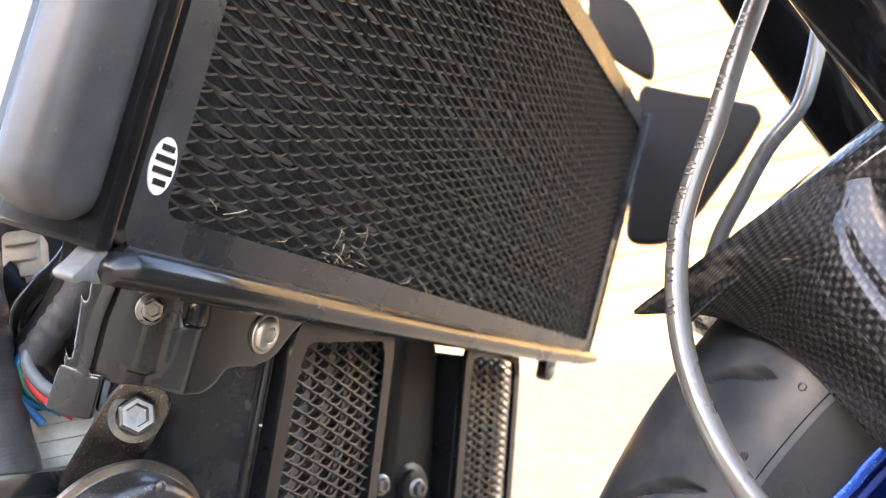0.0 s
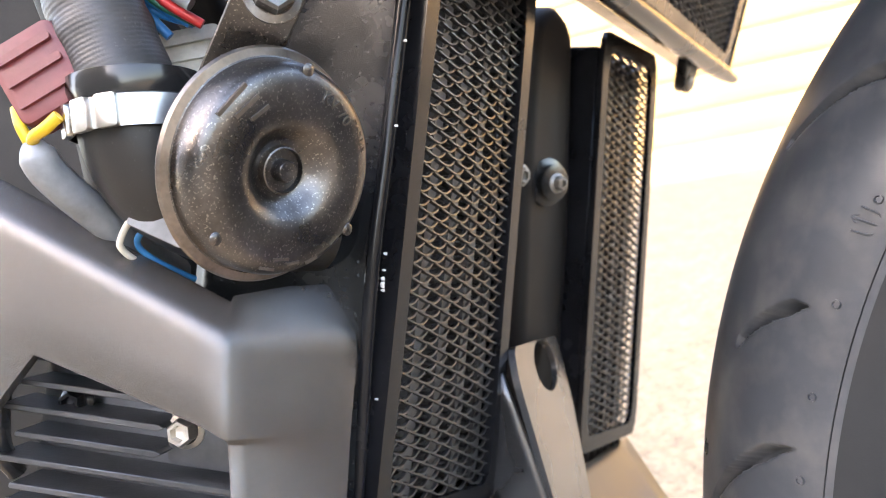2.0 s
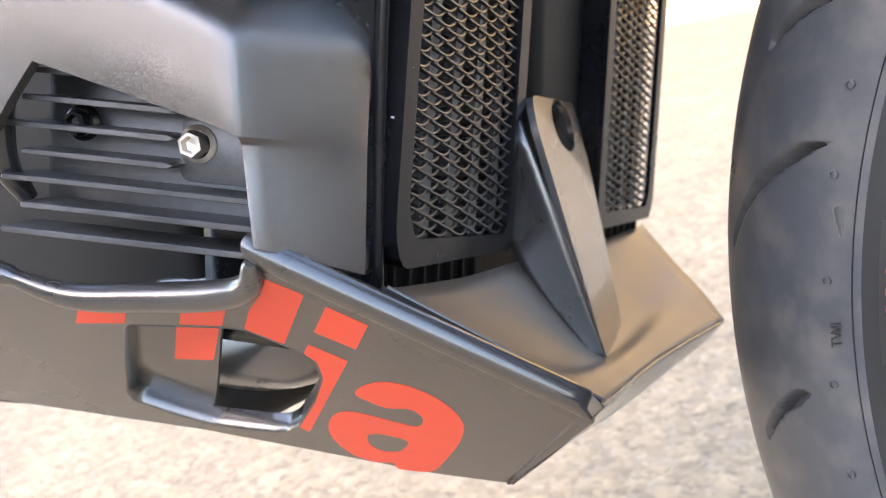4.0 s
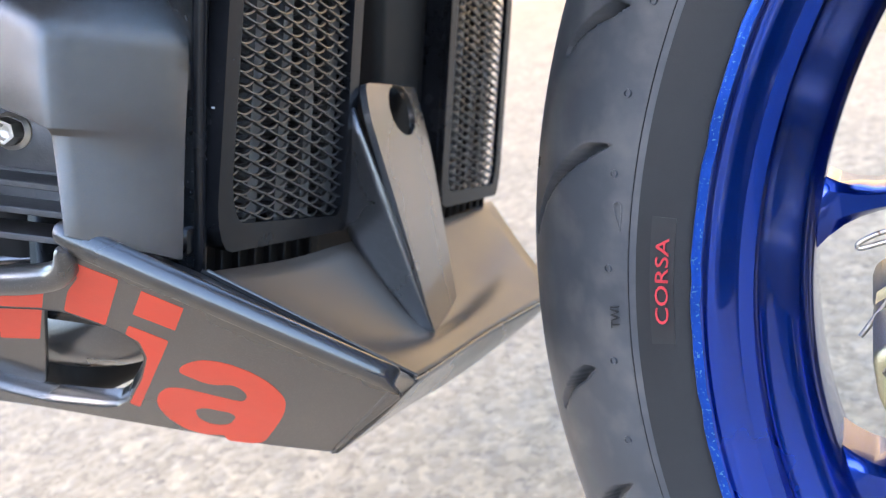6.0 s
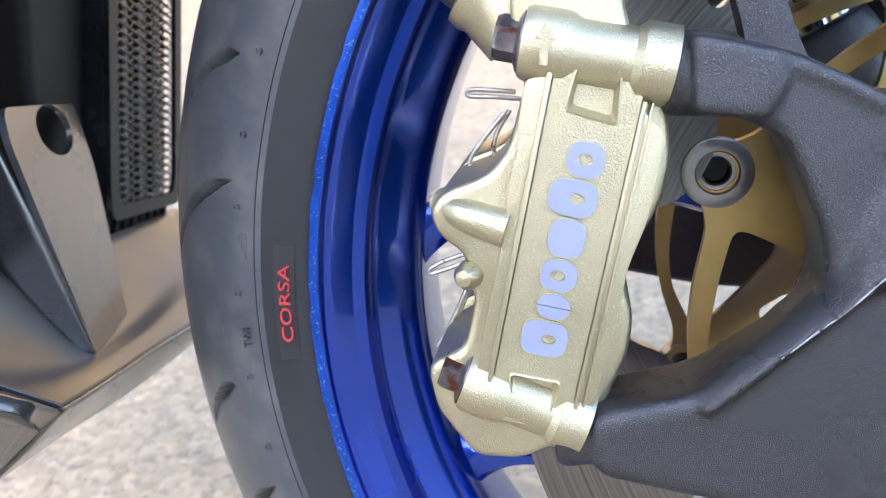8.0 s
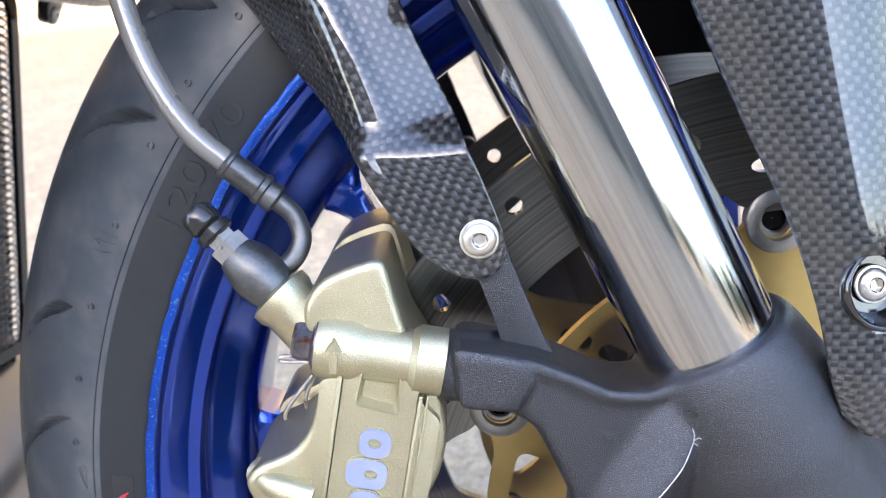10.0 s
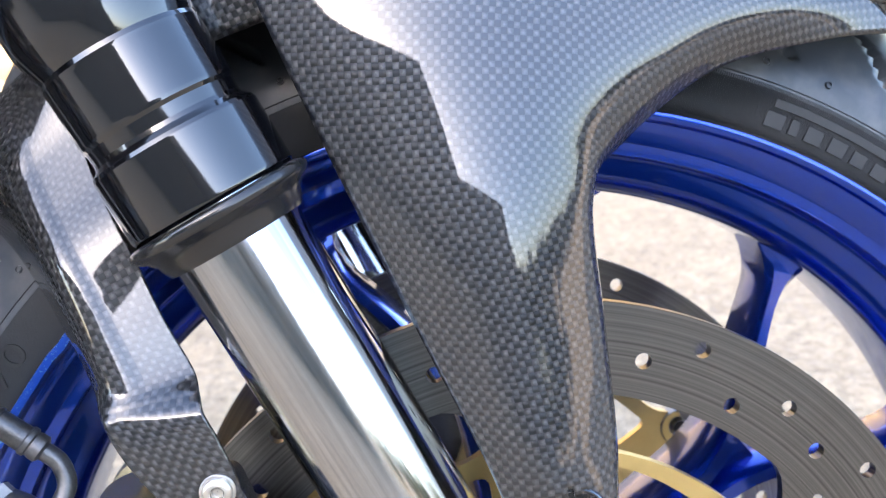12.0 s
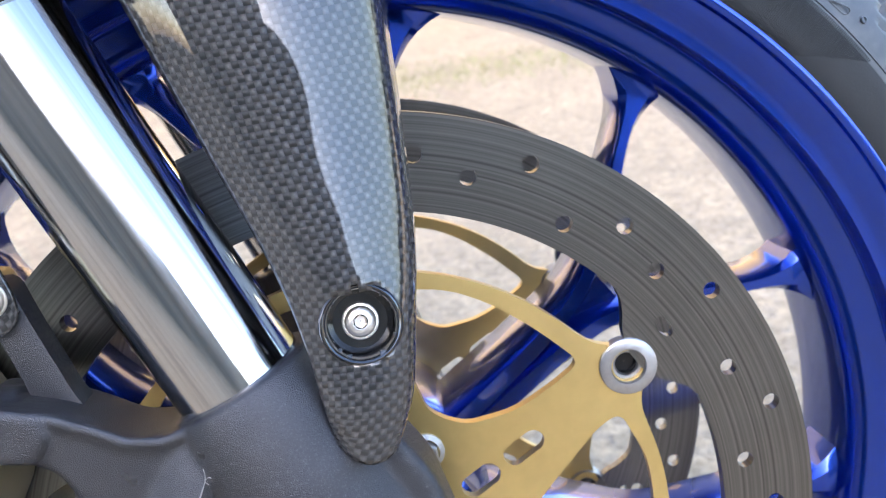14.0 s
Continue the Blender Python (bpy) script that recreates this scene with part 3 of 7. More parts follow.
def tyre(parent):
    half = tyre_profile()
    prof = [(r, -y) for r, y in half] + [(r, y) for r, y in reversed(half[:-1])]
    prof += [(0.2200, 0.0380), (0.2200, -0.0380)]
    P = np.array(prof)
    steps = np.concatenate([np.arange(0, 96, 0.6), np.arange(96, 220, 0.14), np.arange(220, 360, 0.6)])
    nseg = len(steps)
    ang = np.radians(steps)
    R = np.repeat(P[None, :, 0], nseg, 0)
    Y = np.repeat(P[None, :, 1], nseg, 0)
    deg = np.degrees(ang)[:, None]
    # slanted tread slots, cut on both shoulders, a long and a short one by turns
    sag = np.zeros_like(R)
    width_at = np.abs(Y)
    for side in (-1, 1):
        on = (np.sign(Y) == side) & (R > 0.2545)
        for start, y0, y1, span, half_w in ((166.4, 0.0475, 0.0215, 7.6, 0.0030), (157.2, 0.0455, 0.0300, 4.1, 0.0027)):
            s = np.clip((y0 - width_at) / (y0 - y1), -0.05, 1.05)
            centre = start + (180 / 14 if side > 0 else 0) + span * (0.75 * s + 0.25 * s * s)
            off = (deg - centre + 360 / 28) % (360 / 14) - 360 / 28
            arc = np.abs(np.radians(off)) * 0.28
            taper = half_w * np.clip(s * 6 + 0.15, 0, 1) * (1.0 - 0.35 * s)
            inside = (s > -0.02) & (s < 1.0) & on
            cut = np.clip((taper - arc) / 0.0004, 0, 1)
            sag = np.maximum(sag, np.where(inside, cut, 0) * 0.0056)
    R = R - sag * 0.85
    Y = Y - np.sign(Y) * sag * 0.5
    verts = np.stack([R * np.cos(ang)[:, None], Y, 0.3 + R * np.sin(ang)[:, None]], -1).reshape(-1, 3)
    m = len(P)
    i, j = np.meshgrid(np.arange(nseg), np.arange(m), indexing="ij")
    a, b = i * m + j, i * m + (j + 1) % m
    c, d = ((i + 1) % nseg) * m + (j + 1) % m, ((i + 1) % nseg) * m + j
    faces = np.stack([a, d, c, b], -1).reshape(-1, 4)
    me = bpy.data.meshes.new("tyre")
    me.from_pydata(verts.tolist(), [], faces.tolist())
    me.polygons.foreach_set("use_smooth", [True] * len(me.polygons))
    me.materials.append(RUBBER)
    ob = new("tyre", me)
    ob.parent = parent
    return tagged(ob, "black rubber sport tyre with slanted tread slots")


def front_wheel():
    bm = bmesh.new()
    half = [(0.2230, 0.0440), (0.2272, 0.0486), (0.2294, 0.0506), (0.2302, 0.0517), (0.2299, 0.0525), (0.2288, 0.0528), (0.2273, 0.0525), (0.2265, 0.0517), (0.2262, 0.0502), (0.2256, 0.0496), (0.2246, 0.0495), (0.2234, 0.0490), (0.2224, 0.0482),
            (0.2185, 0.0450), (0.2154, 0.0424), (0.2144, 0.0413), (0.2139, 0.0398), (0.2135, 0.0366), (0.2130, 0.0346), (0.2118, 0.0333), (0.2100, 0.0322), (0.2050, 0.0292), (0.2020, 0.0274), (0.2008, 0.0258), (0.1990, 0.0235), (0.1976, 0.0205), (0.1970, 0.0170), (0.1968, 0.0060)]
    prof = [(r, -y) for r, y in half] + [(r, y) for r, y in reversed(half)] + [(0.2130, 0.0440), (0.2130, -0.0440)]
    rings = [[wheel_point(r, 360 * k / 240, y) for r, y in prof] for k in range(240)]
    made = [[bm.verts.new(p) for p in ring] for ring in rings]
    n = len(prof)
    for k in range(240):
        a, b = made[k], made[(k + 1) % 240]
        for q in range(n):
            bm.faces.new((a[q], a[(q + 1) % n], b[(q + 1) % n], b[q]))
    bmesh.ops.recalc_face_normals(bm, faces=bm.faces)
    wheel = part("front_wheel", bm, BLUE, bike, "blue anodised wheel rim with forked spokes", 50)
    rubber = tyre(wheel)
    bm = bmesh.new()
    ringlist = [[wheel_point(q + 0.00035 * math.sin(k * 2.7) * math.sin(k * 0.9), 1.5 * k, -y) for q, y in ((0.2274, 0.0529), (0.2290, 0.0532), (0.2303, 0.0526), (0.2307, 0.0508), (0.2282, 0.0515))] for k in range(84, 156)]
    loft(bm, ringlist)
    part("rim_lip", bm, CHIPPED, wheel, "chipped blue rim lip")
    for k in range(6):
        mid = 34.7 + 60 * k
        bm = bmesh.new()
        # a stem from the hub that forks into two arms
        for sgn in (-1, 1):
            pts = [(0.034, mid + sgn * 6), (0.085, mid + sgn * 3.2), (0.118, mid + sgn * 4.5), (0.150, mid + sgn * 10.0), (0.176, mid + sgn * 13.9), (0.2010, mid + sgn * 16.0)]
            path = smooth_path([wheel_point(r, a, 0) for r, a in pts], 5)
            rings = []
            for q, p in enumerate(path):
                way = (path[min(q + 1, len(path) - 1)] - path[max(q - 1, 0)]).normalized()
                side = way.cross(ACROSS).normalized()
                t = q / (len(path) - 1)
                w = 0.0026 + 0.0125 * max(0, (t - 0.78) / 0.22) ** 2.4 + 0.0035 * (1 - t)
                y = 0.0150 + 0.010 * (1 - t) ** 1.5
                rings.append([p + side * (w * u) + ACROSS * (y * v) for u, v in ((-1, -0.8), (-0.55, -1), (0.55, -1), (1, -0.8), (1, 0.8), (0.55, 1), (-0.55, 1), (-1, 0.8))])
            loft(bm, rings)
        # the web between the two halves of the stem
        loft(bm, [[wheel_point(r, mid - w, -0.008), wheel_point(r, mid + w, -0.008), wheel_point(r, mid + w, 0.008), wheel_point(r, mid - w, 0.008)] for r, w in ((0.034, 6), (0.118, 4.0), (0.126, 4.4))])
        part("spoke", bm, BLUE, wheel)
    bm = bmesh.new()
    lathe(bm, [(0.012, -0.062), (0.028, -0.062), (0.036, -0.056), (0.038, -0.030), (0.042, -0.024), (0.042, 0.024), (0.038, 0.030), (0.036, 0.056), (0.028, 0.062), (0.012, 0.062)], AXLE, ACROSS, 48)
    part("hub", bm, BLUE, wheel)
    bm = bmesh.new()
    lathe(bm, [(0.0125, -0.120), (0.0125, 0.120)], AXLE, ACROSS, 32)
    part("axle", bm, DULL_STEEL, wheel)
    # sidewall details
    line = bmesh.new()
    for deg0, deg1 in ((0, 360),):
        ringlist = []
        for k in range(241):
            d = deg0 + (deg1 - deg0) * k / 240
            ringlist.append([wheel_point(0.2498, d, -0.0504), wheel_point(0.2501, d, -0.0509), wheel_point(0.2505, d, -0.0502)])
        loft(line, ringlist, False)
    part("mould_line", line, RUBBER_TEXT, rubber)
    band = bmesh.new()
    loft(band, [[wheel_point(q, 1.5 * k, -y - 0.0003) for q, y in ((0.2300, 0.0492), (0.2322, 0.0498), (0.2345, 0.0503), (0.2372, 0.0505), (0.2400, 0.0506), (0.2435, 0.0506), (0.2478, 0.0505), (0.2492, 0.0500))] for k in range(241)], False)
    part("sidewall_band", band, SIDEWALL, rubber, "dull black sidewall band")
    for k in range(14):
        for off in (162.6, 168.2, 175.1, 182.1):
            pip = bmesh.new()
            d = off + 25.714 * k
            base, way = wheel_point(0.2570, d, -0.0492), (wheel_point(0.2585, d, -0.0525) - wheel_point(0.2570, d, -0.0492))
            lathe(pip, [(0.0014, -0.0005), (0.0014, 0.0005), (0.0009, 0.0006), (0.0008, 0.0001), (0.0001, 0.0001)], base, way, 10, False)
            part("mould_pip", pip, RUBBER, rubber)
    return wheel, rubber


wheel, rubber = front_wheel()


def on_sidewall(deg, r0, y=-0.0508, flip=1, wide=1.0):
    """Lettering on the sidewall, reading along the tyre's round."""
    def place(x, z, h):
        a = deg - flip * math.degrees(x * wide / r0)
        return wheel_point(r0 + flip * z, a, y - 0.0004 - h - max(0, (r0 + flip * z) - 0.2490) * 0.15)
    return place


def band_patch(r0, r1, d0, d1, y, material, name, parent, label="", n=24):
    bm = bmesh.new()
    loft(bm, [[wheel_point(r0, d0 + (d1 - d0) * k / n, y), wheel_point(r1, d0 + (d1 - d0) * k / n, y), wheel_point(r1, d0 + (d1 - d0) * k / n, y + 0.001), wheel_point(r0, d0 + (d1 - d0) * k / n, y + 0.001)] for k in range(n + 1)])
    return part(name, bm, material, parent, label)


band_patch(0.2358, 0.2432, 170.8, 180.6, -0.0511, RUBBER_TEXT, "label_panel", rubber)
text_mesh("CORSA", 0.0058, on_sidewall(175.7, 0.2392, -0.0512, 1, 1.50), rubber, RED_TEXT, "lettering", "red raised lettering on the sidewall")
text_mesh("120/70", 0.0125, on_sidewall(142.0, 0.2396, -0.0508, 1, 1.55), rubber, RUBBER_TEXT, "size_lettering", "raised black size lettering")
text_mesh("TWI", 0.0040, on_sidewall(178.6, 0.2545, -0.0496), rubber, RUBBER_TEXT, "wear_mark")
text_mesh("TWI", 0.0040, on_sidewall(50.5, 0.2530, -0.0500), rubber, RUBBER_TEXT, "wear_mark")
# a maker's mark on the front of the sidewall, as plain relief bars
for a, b, r0, r1 in ((49.2, 50.6, 0.2350, 0.2400), (51.4, 53.0, 0.2350, 0.2400), (53.8, 55.2, 0.2350, 0.2400), (56.0, 57.6, 0.2350, 0.2404), (58.4, 60.0, 0.2350, 0.2404), (60.8, 61.6, 0.2350, 0.2404), (62.2, 64.0, 0.2350, 0.2404), (49.1, 63.6, 0.2424, 0.2453)):
    band_patch(r0, r1, a, b, -0.0516, RUBBER_TEXT, "relief_bar", rubber)


def ribbed_band():
    """Fine radial ribs moulded into the sidewall, cut off on a slant at their lower end."""
    verts, faces = [], []
    d = 36.6
    while d < 84.0:
        lo = 0.2312 if d > 42.3 else 0.2312 + (42.3 - d) / 5.7 * 0.0178
        if lo < 0.2480:
            base = len(verts)
            for r in (lo, lo * 0.5 + 0.12455, 0.2491):
                y = -(0.0498 + 0.0010 * min(1.0, (r - 0.2300) / 0.008))
                for off, lift in ((-0.045, 0.0), (0.0, 0.00045), (0.045, 0.0)):
                    verts.append(tuple(wheel_point(r, d + off, y - lift)))
            for k in range(2):
                for q in range(2):
                    a = base + 3 * k + q
                    faces.append((a, a + 1, a + 4, a + 3))
        d += 0.19
    me = bpy.data.meshes.new("ribbed_band")
    me.from_pydata(verts, [], faces)
    me.materials.append(SIDEWALL)
    ob = new("ribbed_band", me)
    ob.parent = rubber
    tagged(ob, "fine moulded ribs on the sidewall", kind="stuff")


ribbed_band()


def moulded_strokes(name, strokes, r0, deg, y):
    """Thin raised lines on the tyre; x runs along its round, z outwards."""
    bm = bmesh.new()
    for pts in strokes:
        sweep(bm, [wheel_point(r0 + z, deg - math.degrees(x / r0), y - 0.15 * z) for x, z in pts], 0.00032, 6, 3)
    part(name, bm, RUBBER, rubber)


moulded_strokes("moulded_mark", [[(0, -0.005), (0, 0.005)], [(-0.0035, 0.004), (-0.003, -0.001), (0, -0.003), (0.003, -0.001), (0.0035, 0.004)], [(-0.0012, 0.0035), (0, 0.0052), (0.0012, 0.0035)]], 0.2562, 150.9, -0.0497)
for deg in (171.3, 42.2):
    moulded_strokes("moulded_arrow", [[(-0.0042, -0.0012), (0.0042, -0.0012), (0.0042, 0.0014), (-0.0042, -0.0012)]], 0.2545, deg, -0.0502)


def brake_disc(y, near):
    bm = bmesh.new()
    fr = frame_of((0, y, 0.3), (1, 0, 0), (0, 0, 1))
    outer = circle(0, 0, 0.1614, 160)
    inner = []
    for k in range(180):
        d = 360 * k / 180
        off = (d - 30 + 30) % 60 - 30
        r = 0.1274 - 0.0115 * max(0, min(1, (11.5 - abs(off)) / 6.5)) ** 1.3
        if abs(off) < 3.6:
            r = 0.1145
        inner.append((r * math.cos(radians(d)), r * math.sin(radians(d))))
    holes = [inner]
    for k in range(46):
        d = 31.2 + 7.75 * k
        r = (0.1514, 0.1416, 0.1470, 0.1368)[k % 4]
        holes.append(circle(r * math.cos(radians(d)), r * math.sin(radians(d)), 0.0031, 14))
    for k in range(6):
        d = 30 + 60 * k + 1.5
        ex, ez = math.cos(radians(d)), math.sin(radians(d))
        slot = [(0.1300 + 0.0024 * math.cos(t), 0.0046 * math.sin(t)) for t in (2 * math.pi * q / 14 for q in range(14))]
        holes.append([(ex * a - ez * b, ez * a + ex * b) for a, b in slot])
    slab(bm, fr, outer, -0.0022, 0.0022, 0, 1, holes)
    disc = part("brake_disc", bm, DISC, wheel, "drilled steel brake disc with concentric wear marks" if near else "drilled steel disc on the far side")
    # the gold carrier inside it
    bm = bmesh.new()
    out = []
    for q in range(240):
        d = 360 * q / 240
        off = (d - 30 + 30) % 60 - 30
        r = 0.1060 + 0.0130 * math.exp(-((off / 5.5) ** 2))
        out.append((r * math.cos(radians(d)), r * math.sin(radians(d))))
    cut = [circle(0, 0, 0.030, 48)]
    for k in range(6):
        d = 60 * k
        cut.append(circle(0.1110 * math.cos(radians(30 + d)), 0.1110 * math.sin(radians(30 + d)), 0.0056, 20))
        a = [(0.0992, 7.2), (0.0990, 18), (0.1005, 30), (0.1015, 40), (0.0990, 52.6), (0.0885, 52.0), (0.0685, 45.0), (0.0560, 37), (0.0545, 30), (0.0560, 21), (0.0705, 10.2), (0.0885, 7.6)]
        cut.append(rounded([(r * math.cos(radians(30 + d + t)), r * math.sin(radians(30 + d + t))) for r, t in a], 0.008, 4))
        for rr, ln, wd in ((0.0625, 0.0085, 0.0042), (0.0425, 0.0070, 0.0045)):
            ex, ez = math.cos(radians(29.5 + d)), math.sin(radians(29.5 + d))
            loop = [(rr + ln * (1 if math.cos(t) > 0 else -1) * 0.5 + wd * math.cos(t), wd * math.sin(t)) for t in (2 * math.pi * q / 18 for q in range(18))]
            cut.append([(ex * p - ez * s, ez * p + ex * s) for p, s in loop])
    slab(bm, fr, out, -0.0020, 0.0020, 0, 1, cut)
    carrier = part("disc_carrier", bm, GOLD_FLAT, wheel, "gold anodised disc carrier with slotted arms")
    way = V(0, -1 if near else 1, 0)
    for k in range(6):
        p = wheel_point(0.1110, 30 + 60 * k, y)
        bm = bmesh.new()
        lathe(bm, [(0.0096, -0.004), (0.0106, 0.0020), (0.0106, 0.0032), (0.0100, 0.0037), (0.0066, 0.0037), (0.0062, 0.0030), (0.0061, 0.0006), (0.0046, 0.0004), (0.0043, 0.0000), (0.0040, -0.0045)], p, way, 40, False)
        bob = part("bobbin", bm, DULL_STEEL if not near else BOBBIN, wheel, "steel disc bobbin")
        bm = bmesh.new()
        lathe(bm, [(0.0040, -0.0010), (0.0036, -0.0030), (0.0001, -0.0030)], p, way, 24, False)
        part("bore", bm, SATIN, bob)
        hex_bolt(wheel, wheel_point(0.0405, 62.8 + 60 * k, y) + way * 0.002, way, 0.0052, DULL_STEEL, "carrier_bolt")


brake_disc(-0.0605, True)
brake_disc(0.0605, False)


# -- fork --
FORK_TOP, FORK_LOW = V(-0.0812, -0.097, 0.5015), V(-0.0330, -0.097, 0.3853)
FORK_DOWN = (FORK_LOW - FORK_TOP).normalized()
CHROME = polished_tube("chromed_tube", FORK_DOWN)


def fork_leg(mirror):
    s = -1 if mirror else 1
    flip = lambda p: V(p[0], p[1] * s, p[2])
    low, down = flip(FORK_LOW), flip(FORK_DOWN)
    bm = bmesh.new()
    lathe(bm, [(0.0208, -0.190), (0.0208, 0.045)], low, down, 128)
    leg = part("fork_leg", bm, CHROME, bike, "chromed fork slider tube")
    top = flip(FORK_TOP) - down * 0.0045
    bm = bmesh.new()
    lathe(bm, [(0.0209, 0.0052), (0.0226, 0.0052), (0.0236, 0.0034), (0.0246, 0.0006), (0.0266, -0.0016), (0.0290, -0.0030), (0.0300, -0.0040), (0.0302, -0.0054), (0.0297, -0.0064), (0.0276, -0.0072)], top, down, 64, False)
    part("wiper_seal", bm, PLASTIC, leg, "black rubber dust wiper")
    bm = bmesh.new()
    turned = lambda q, a, b: [(q + (0.00003 if k % 2 else 0.0), a + (b - a) * k / 40) for k in range(41)]
    lathe(bm, [(0.0262, -0.0075), (0.0269, -0.0086), *turned(0.02705, -0.0092, -0.0290), (0.0266, -0.0302), (0.0252, -0.0312), (0.0243, -0.0320), (0.0240, -0.0334), (0.0242, -0.0370), (0.0248, -0.0382), *turned(0.0249, -0.0390, -0.0560), (0.0250, -0.0575), (0.0246, -0.0590), (0.0264, -0.0660), (0.0270, -0.0700), (0.0272, -0.30)], top, down, 128)
    part("outer_tube", bm, GLOSS, leg, "gloss black turned outer tube", 12)
    # cast foot with its two caliper lugs, web and axle clamp
    fr = frame_of((0, 0, 0), (1, 0, 0), (0, 0, 1))
    outline = [(-0.1082, 0.3990), (-0.0965, 0.3955), (-0.0837, 0.3912), (-0.0738, 0.3855), (-0.0660, 0.3803), (-0.0560, 0.3790), (-0.0440, 0.3815), (-0.020, 0.3900), (0.004, 0.3800), (0.022, 0.350), (0.030, 0.315), (0.026, 0.280), (0.004, 0.262),
               (-0.040, 0.266), (-0.085, 0.272), (-0.1375, 0.2855), (-0.1370, 0.3030), (-0.1080, 0.3085), (-0.0955, 0.3165), (-0.0852, 0.3225), (-0.0800, 0.3300), (-0.0780, 0.3390), (-0.0792, 0.3480), (-0.0835, 0.3600), (-0.0880, 0.3715), (-0.0935, 0.3755), (-0.1020, 0.3790), (-0.1100, 0.3805)]
    bm = bmesh.new()
    slab(bm, fr, rounded(outline, 0.006, 3), 0.088, 0.1150, 0.0030, 2)
    # thicker blocks behind the caliper bolts and a lip along the upper edge
    slab(bm, fr, [(-0.1085, 0.3800), (-0.0925, 0.3770), (-0.0870, 0.3850), (-0.0885, 0.3925), (-0.0960, 0.3950), (-0.1085, 0.3985)], 0.100, 0.1172, 0.0015, 2)
    slab(bm, fr, [(-0.0900, 0.3935), (-0.0745, 0.3858), (-0.0660, 0.3805), (-0.0560, 0.3790), (-0.0440, 0.3815), (-0.0440, 0.3785), (-0.0555, 0.3755), (-0.0675, 0.3772), (-0.0760, 0.3826), (-0.0900, 0.3895)], 0.100, 0.1160, 0.0010, 2)
    for v in bm.verts:
        v.co.y *= s
    barrel = [(0.0001, -0.0026), (0.0236, -0.0026), (0.0250, -0.0014), (0.0268, 0.004), (0.0290, 0.014), (0.0314, 0.030), (0.0324, 0.055), (0.0320, 0.080), (0.0292, 0.100), (0.018, 0.108), (0.0001, 0.109)]
    for profile, place, way, seg in ((barrel, low, down, 56), ([(0.0102, -0.002), (0.0106, 0.0), (0.0106, 0.014)], flip(V(-0.1120, -0.103, 0.3888)), V(1, 0, -0.10), 24), ([(0.0090, -0.010), (0.0098, -0.008), (0.0098, 0.060)], flip(V(-0.137, -0.103, 0.2945)), V(1, 0, 0.10), 24),
                                     ([(0.0245, -0.01), (0.0245, 0.012), (0.0215, 0.015), (0.016, 0.0155)], flip(V(0, -0.112, 0.3)), flip(V(0, -1, 0)), 40), ([(0.0158, -0.024), (0.0150, -0.006), (0.0136, -0.0012), (0.0120, 0.0)], flip(V(-0.0395, -0.1190, 0.3270)), flip(V(-0.80, -0.56, -0.14)).normalized(), 40)):
        lathe(bm, profile, place, way, seg)
    crest = [V(-0.0330, -0.1120, 0.3840), V(-0.0400, -0.1165, 0.3740), V(-0.0450, -0.1208, 0.3651), V(-0.0482, -0.1222, 0.3592), V(-0.0532, -0.1232, 0.3534), V(-0.0611, -0.1236, 0.3462), V(-0.0677, -0.1234, 0.3399), V(-0.0753, -0.1226, 0.3324), V(-0.0900, -0.1205, 0.3195), V(-0.1080, -0.1180, 0.3040)]
    rings = []
    for k, c in enumerate(crest):
        way = (crest[min(k + 1, 9)] - crest[max(k - 1, 0)]).normalized()
        over = V(way.z, 0, -way.x).normalized()
        over = over if over.x < 0 else -over
        wide = (0.010, 0.013, 0.016, 0.0170, 0.0165, 0.0140, 0.0095, 0.0045, 0.004, 0.004)[k]
        rings.append([flip(V(c.x, 0, c.z) + over * q * wide + V(0, y, 0)) for q, y in ((1.0, -0.1125), (0.55, c.y * 0.45 - 0.1145 * 0.55), (0.10, c.y + 0.0006), (0.0, c.y), (-0.06, c.y + 0.0006), (-0.9, -0.1130), (-0.9, -0.1000), (1.0, -0.1000))])
    loft(bm, rings)
    bmesh.ops.recalc_face_normals(bm, faces=bm.faces)
    foot = cast_together(part("fork_foot", bm, CASTING, leg, "black cast fork foot with caliper lugs"), 0.0011, 7)
    # bare metal scuffs along the crest and at its upper end
    cast_foot = foot.evaluated_get(bpy.context.evaluated_depsgraph_get())
    def on_foot(x, z):
        found, p, _, _ = cast_foot.ray_cast(flip(V(x, -0.16, z)), flip(V(0, 1, 0)))
        return p if found else flip(V(x, -0.116, z))
    for loop, r in (([(c.x, c.z) for c in crest[2:9]], 0.00022), ([(-0.0450, 0.3651), (-0.0446, 0.3672), (-0.0449, 0.3690)], 0.00018), ([(-0.0450, 0.3655), (-0.0436, 0.3664), (-0.0428, 0.3662)], 0.00016), ([(-0.0450, 0.3651), (-0.0439, 0.3641)], 0.00015)):
        track = smooth_path([V(x, 0, z) for x, z in loop], 6)
        bm = bmesh.new()
        sweep(bm, [on_foot(p.x, p.z) for p in track], lambda t: r * (0.6 + 0.5 * abs(math.sin(23 * t + 40 * r * 1000))), 6, 2)
        part("scuff", bm, BOBBIN, leg, "bare scuffed metal")
    pinch = flip(V(-0.80, -0.56, -0.14)).normalized()
    bm = bmesh.new()
    lathe(bm, [(0.0098, 0.0), (0.0100, 0.0012), (0.0096, 0.0016), (0.0060, 0.0016)], flip(V(-0.0395, -0.1190, 0.3270)), pinch, 40, False)
    part("washer", bm, BOLT, leg, "bright plated washer")
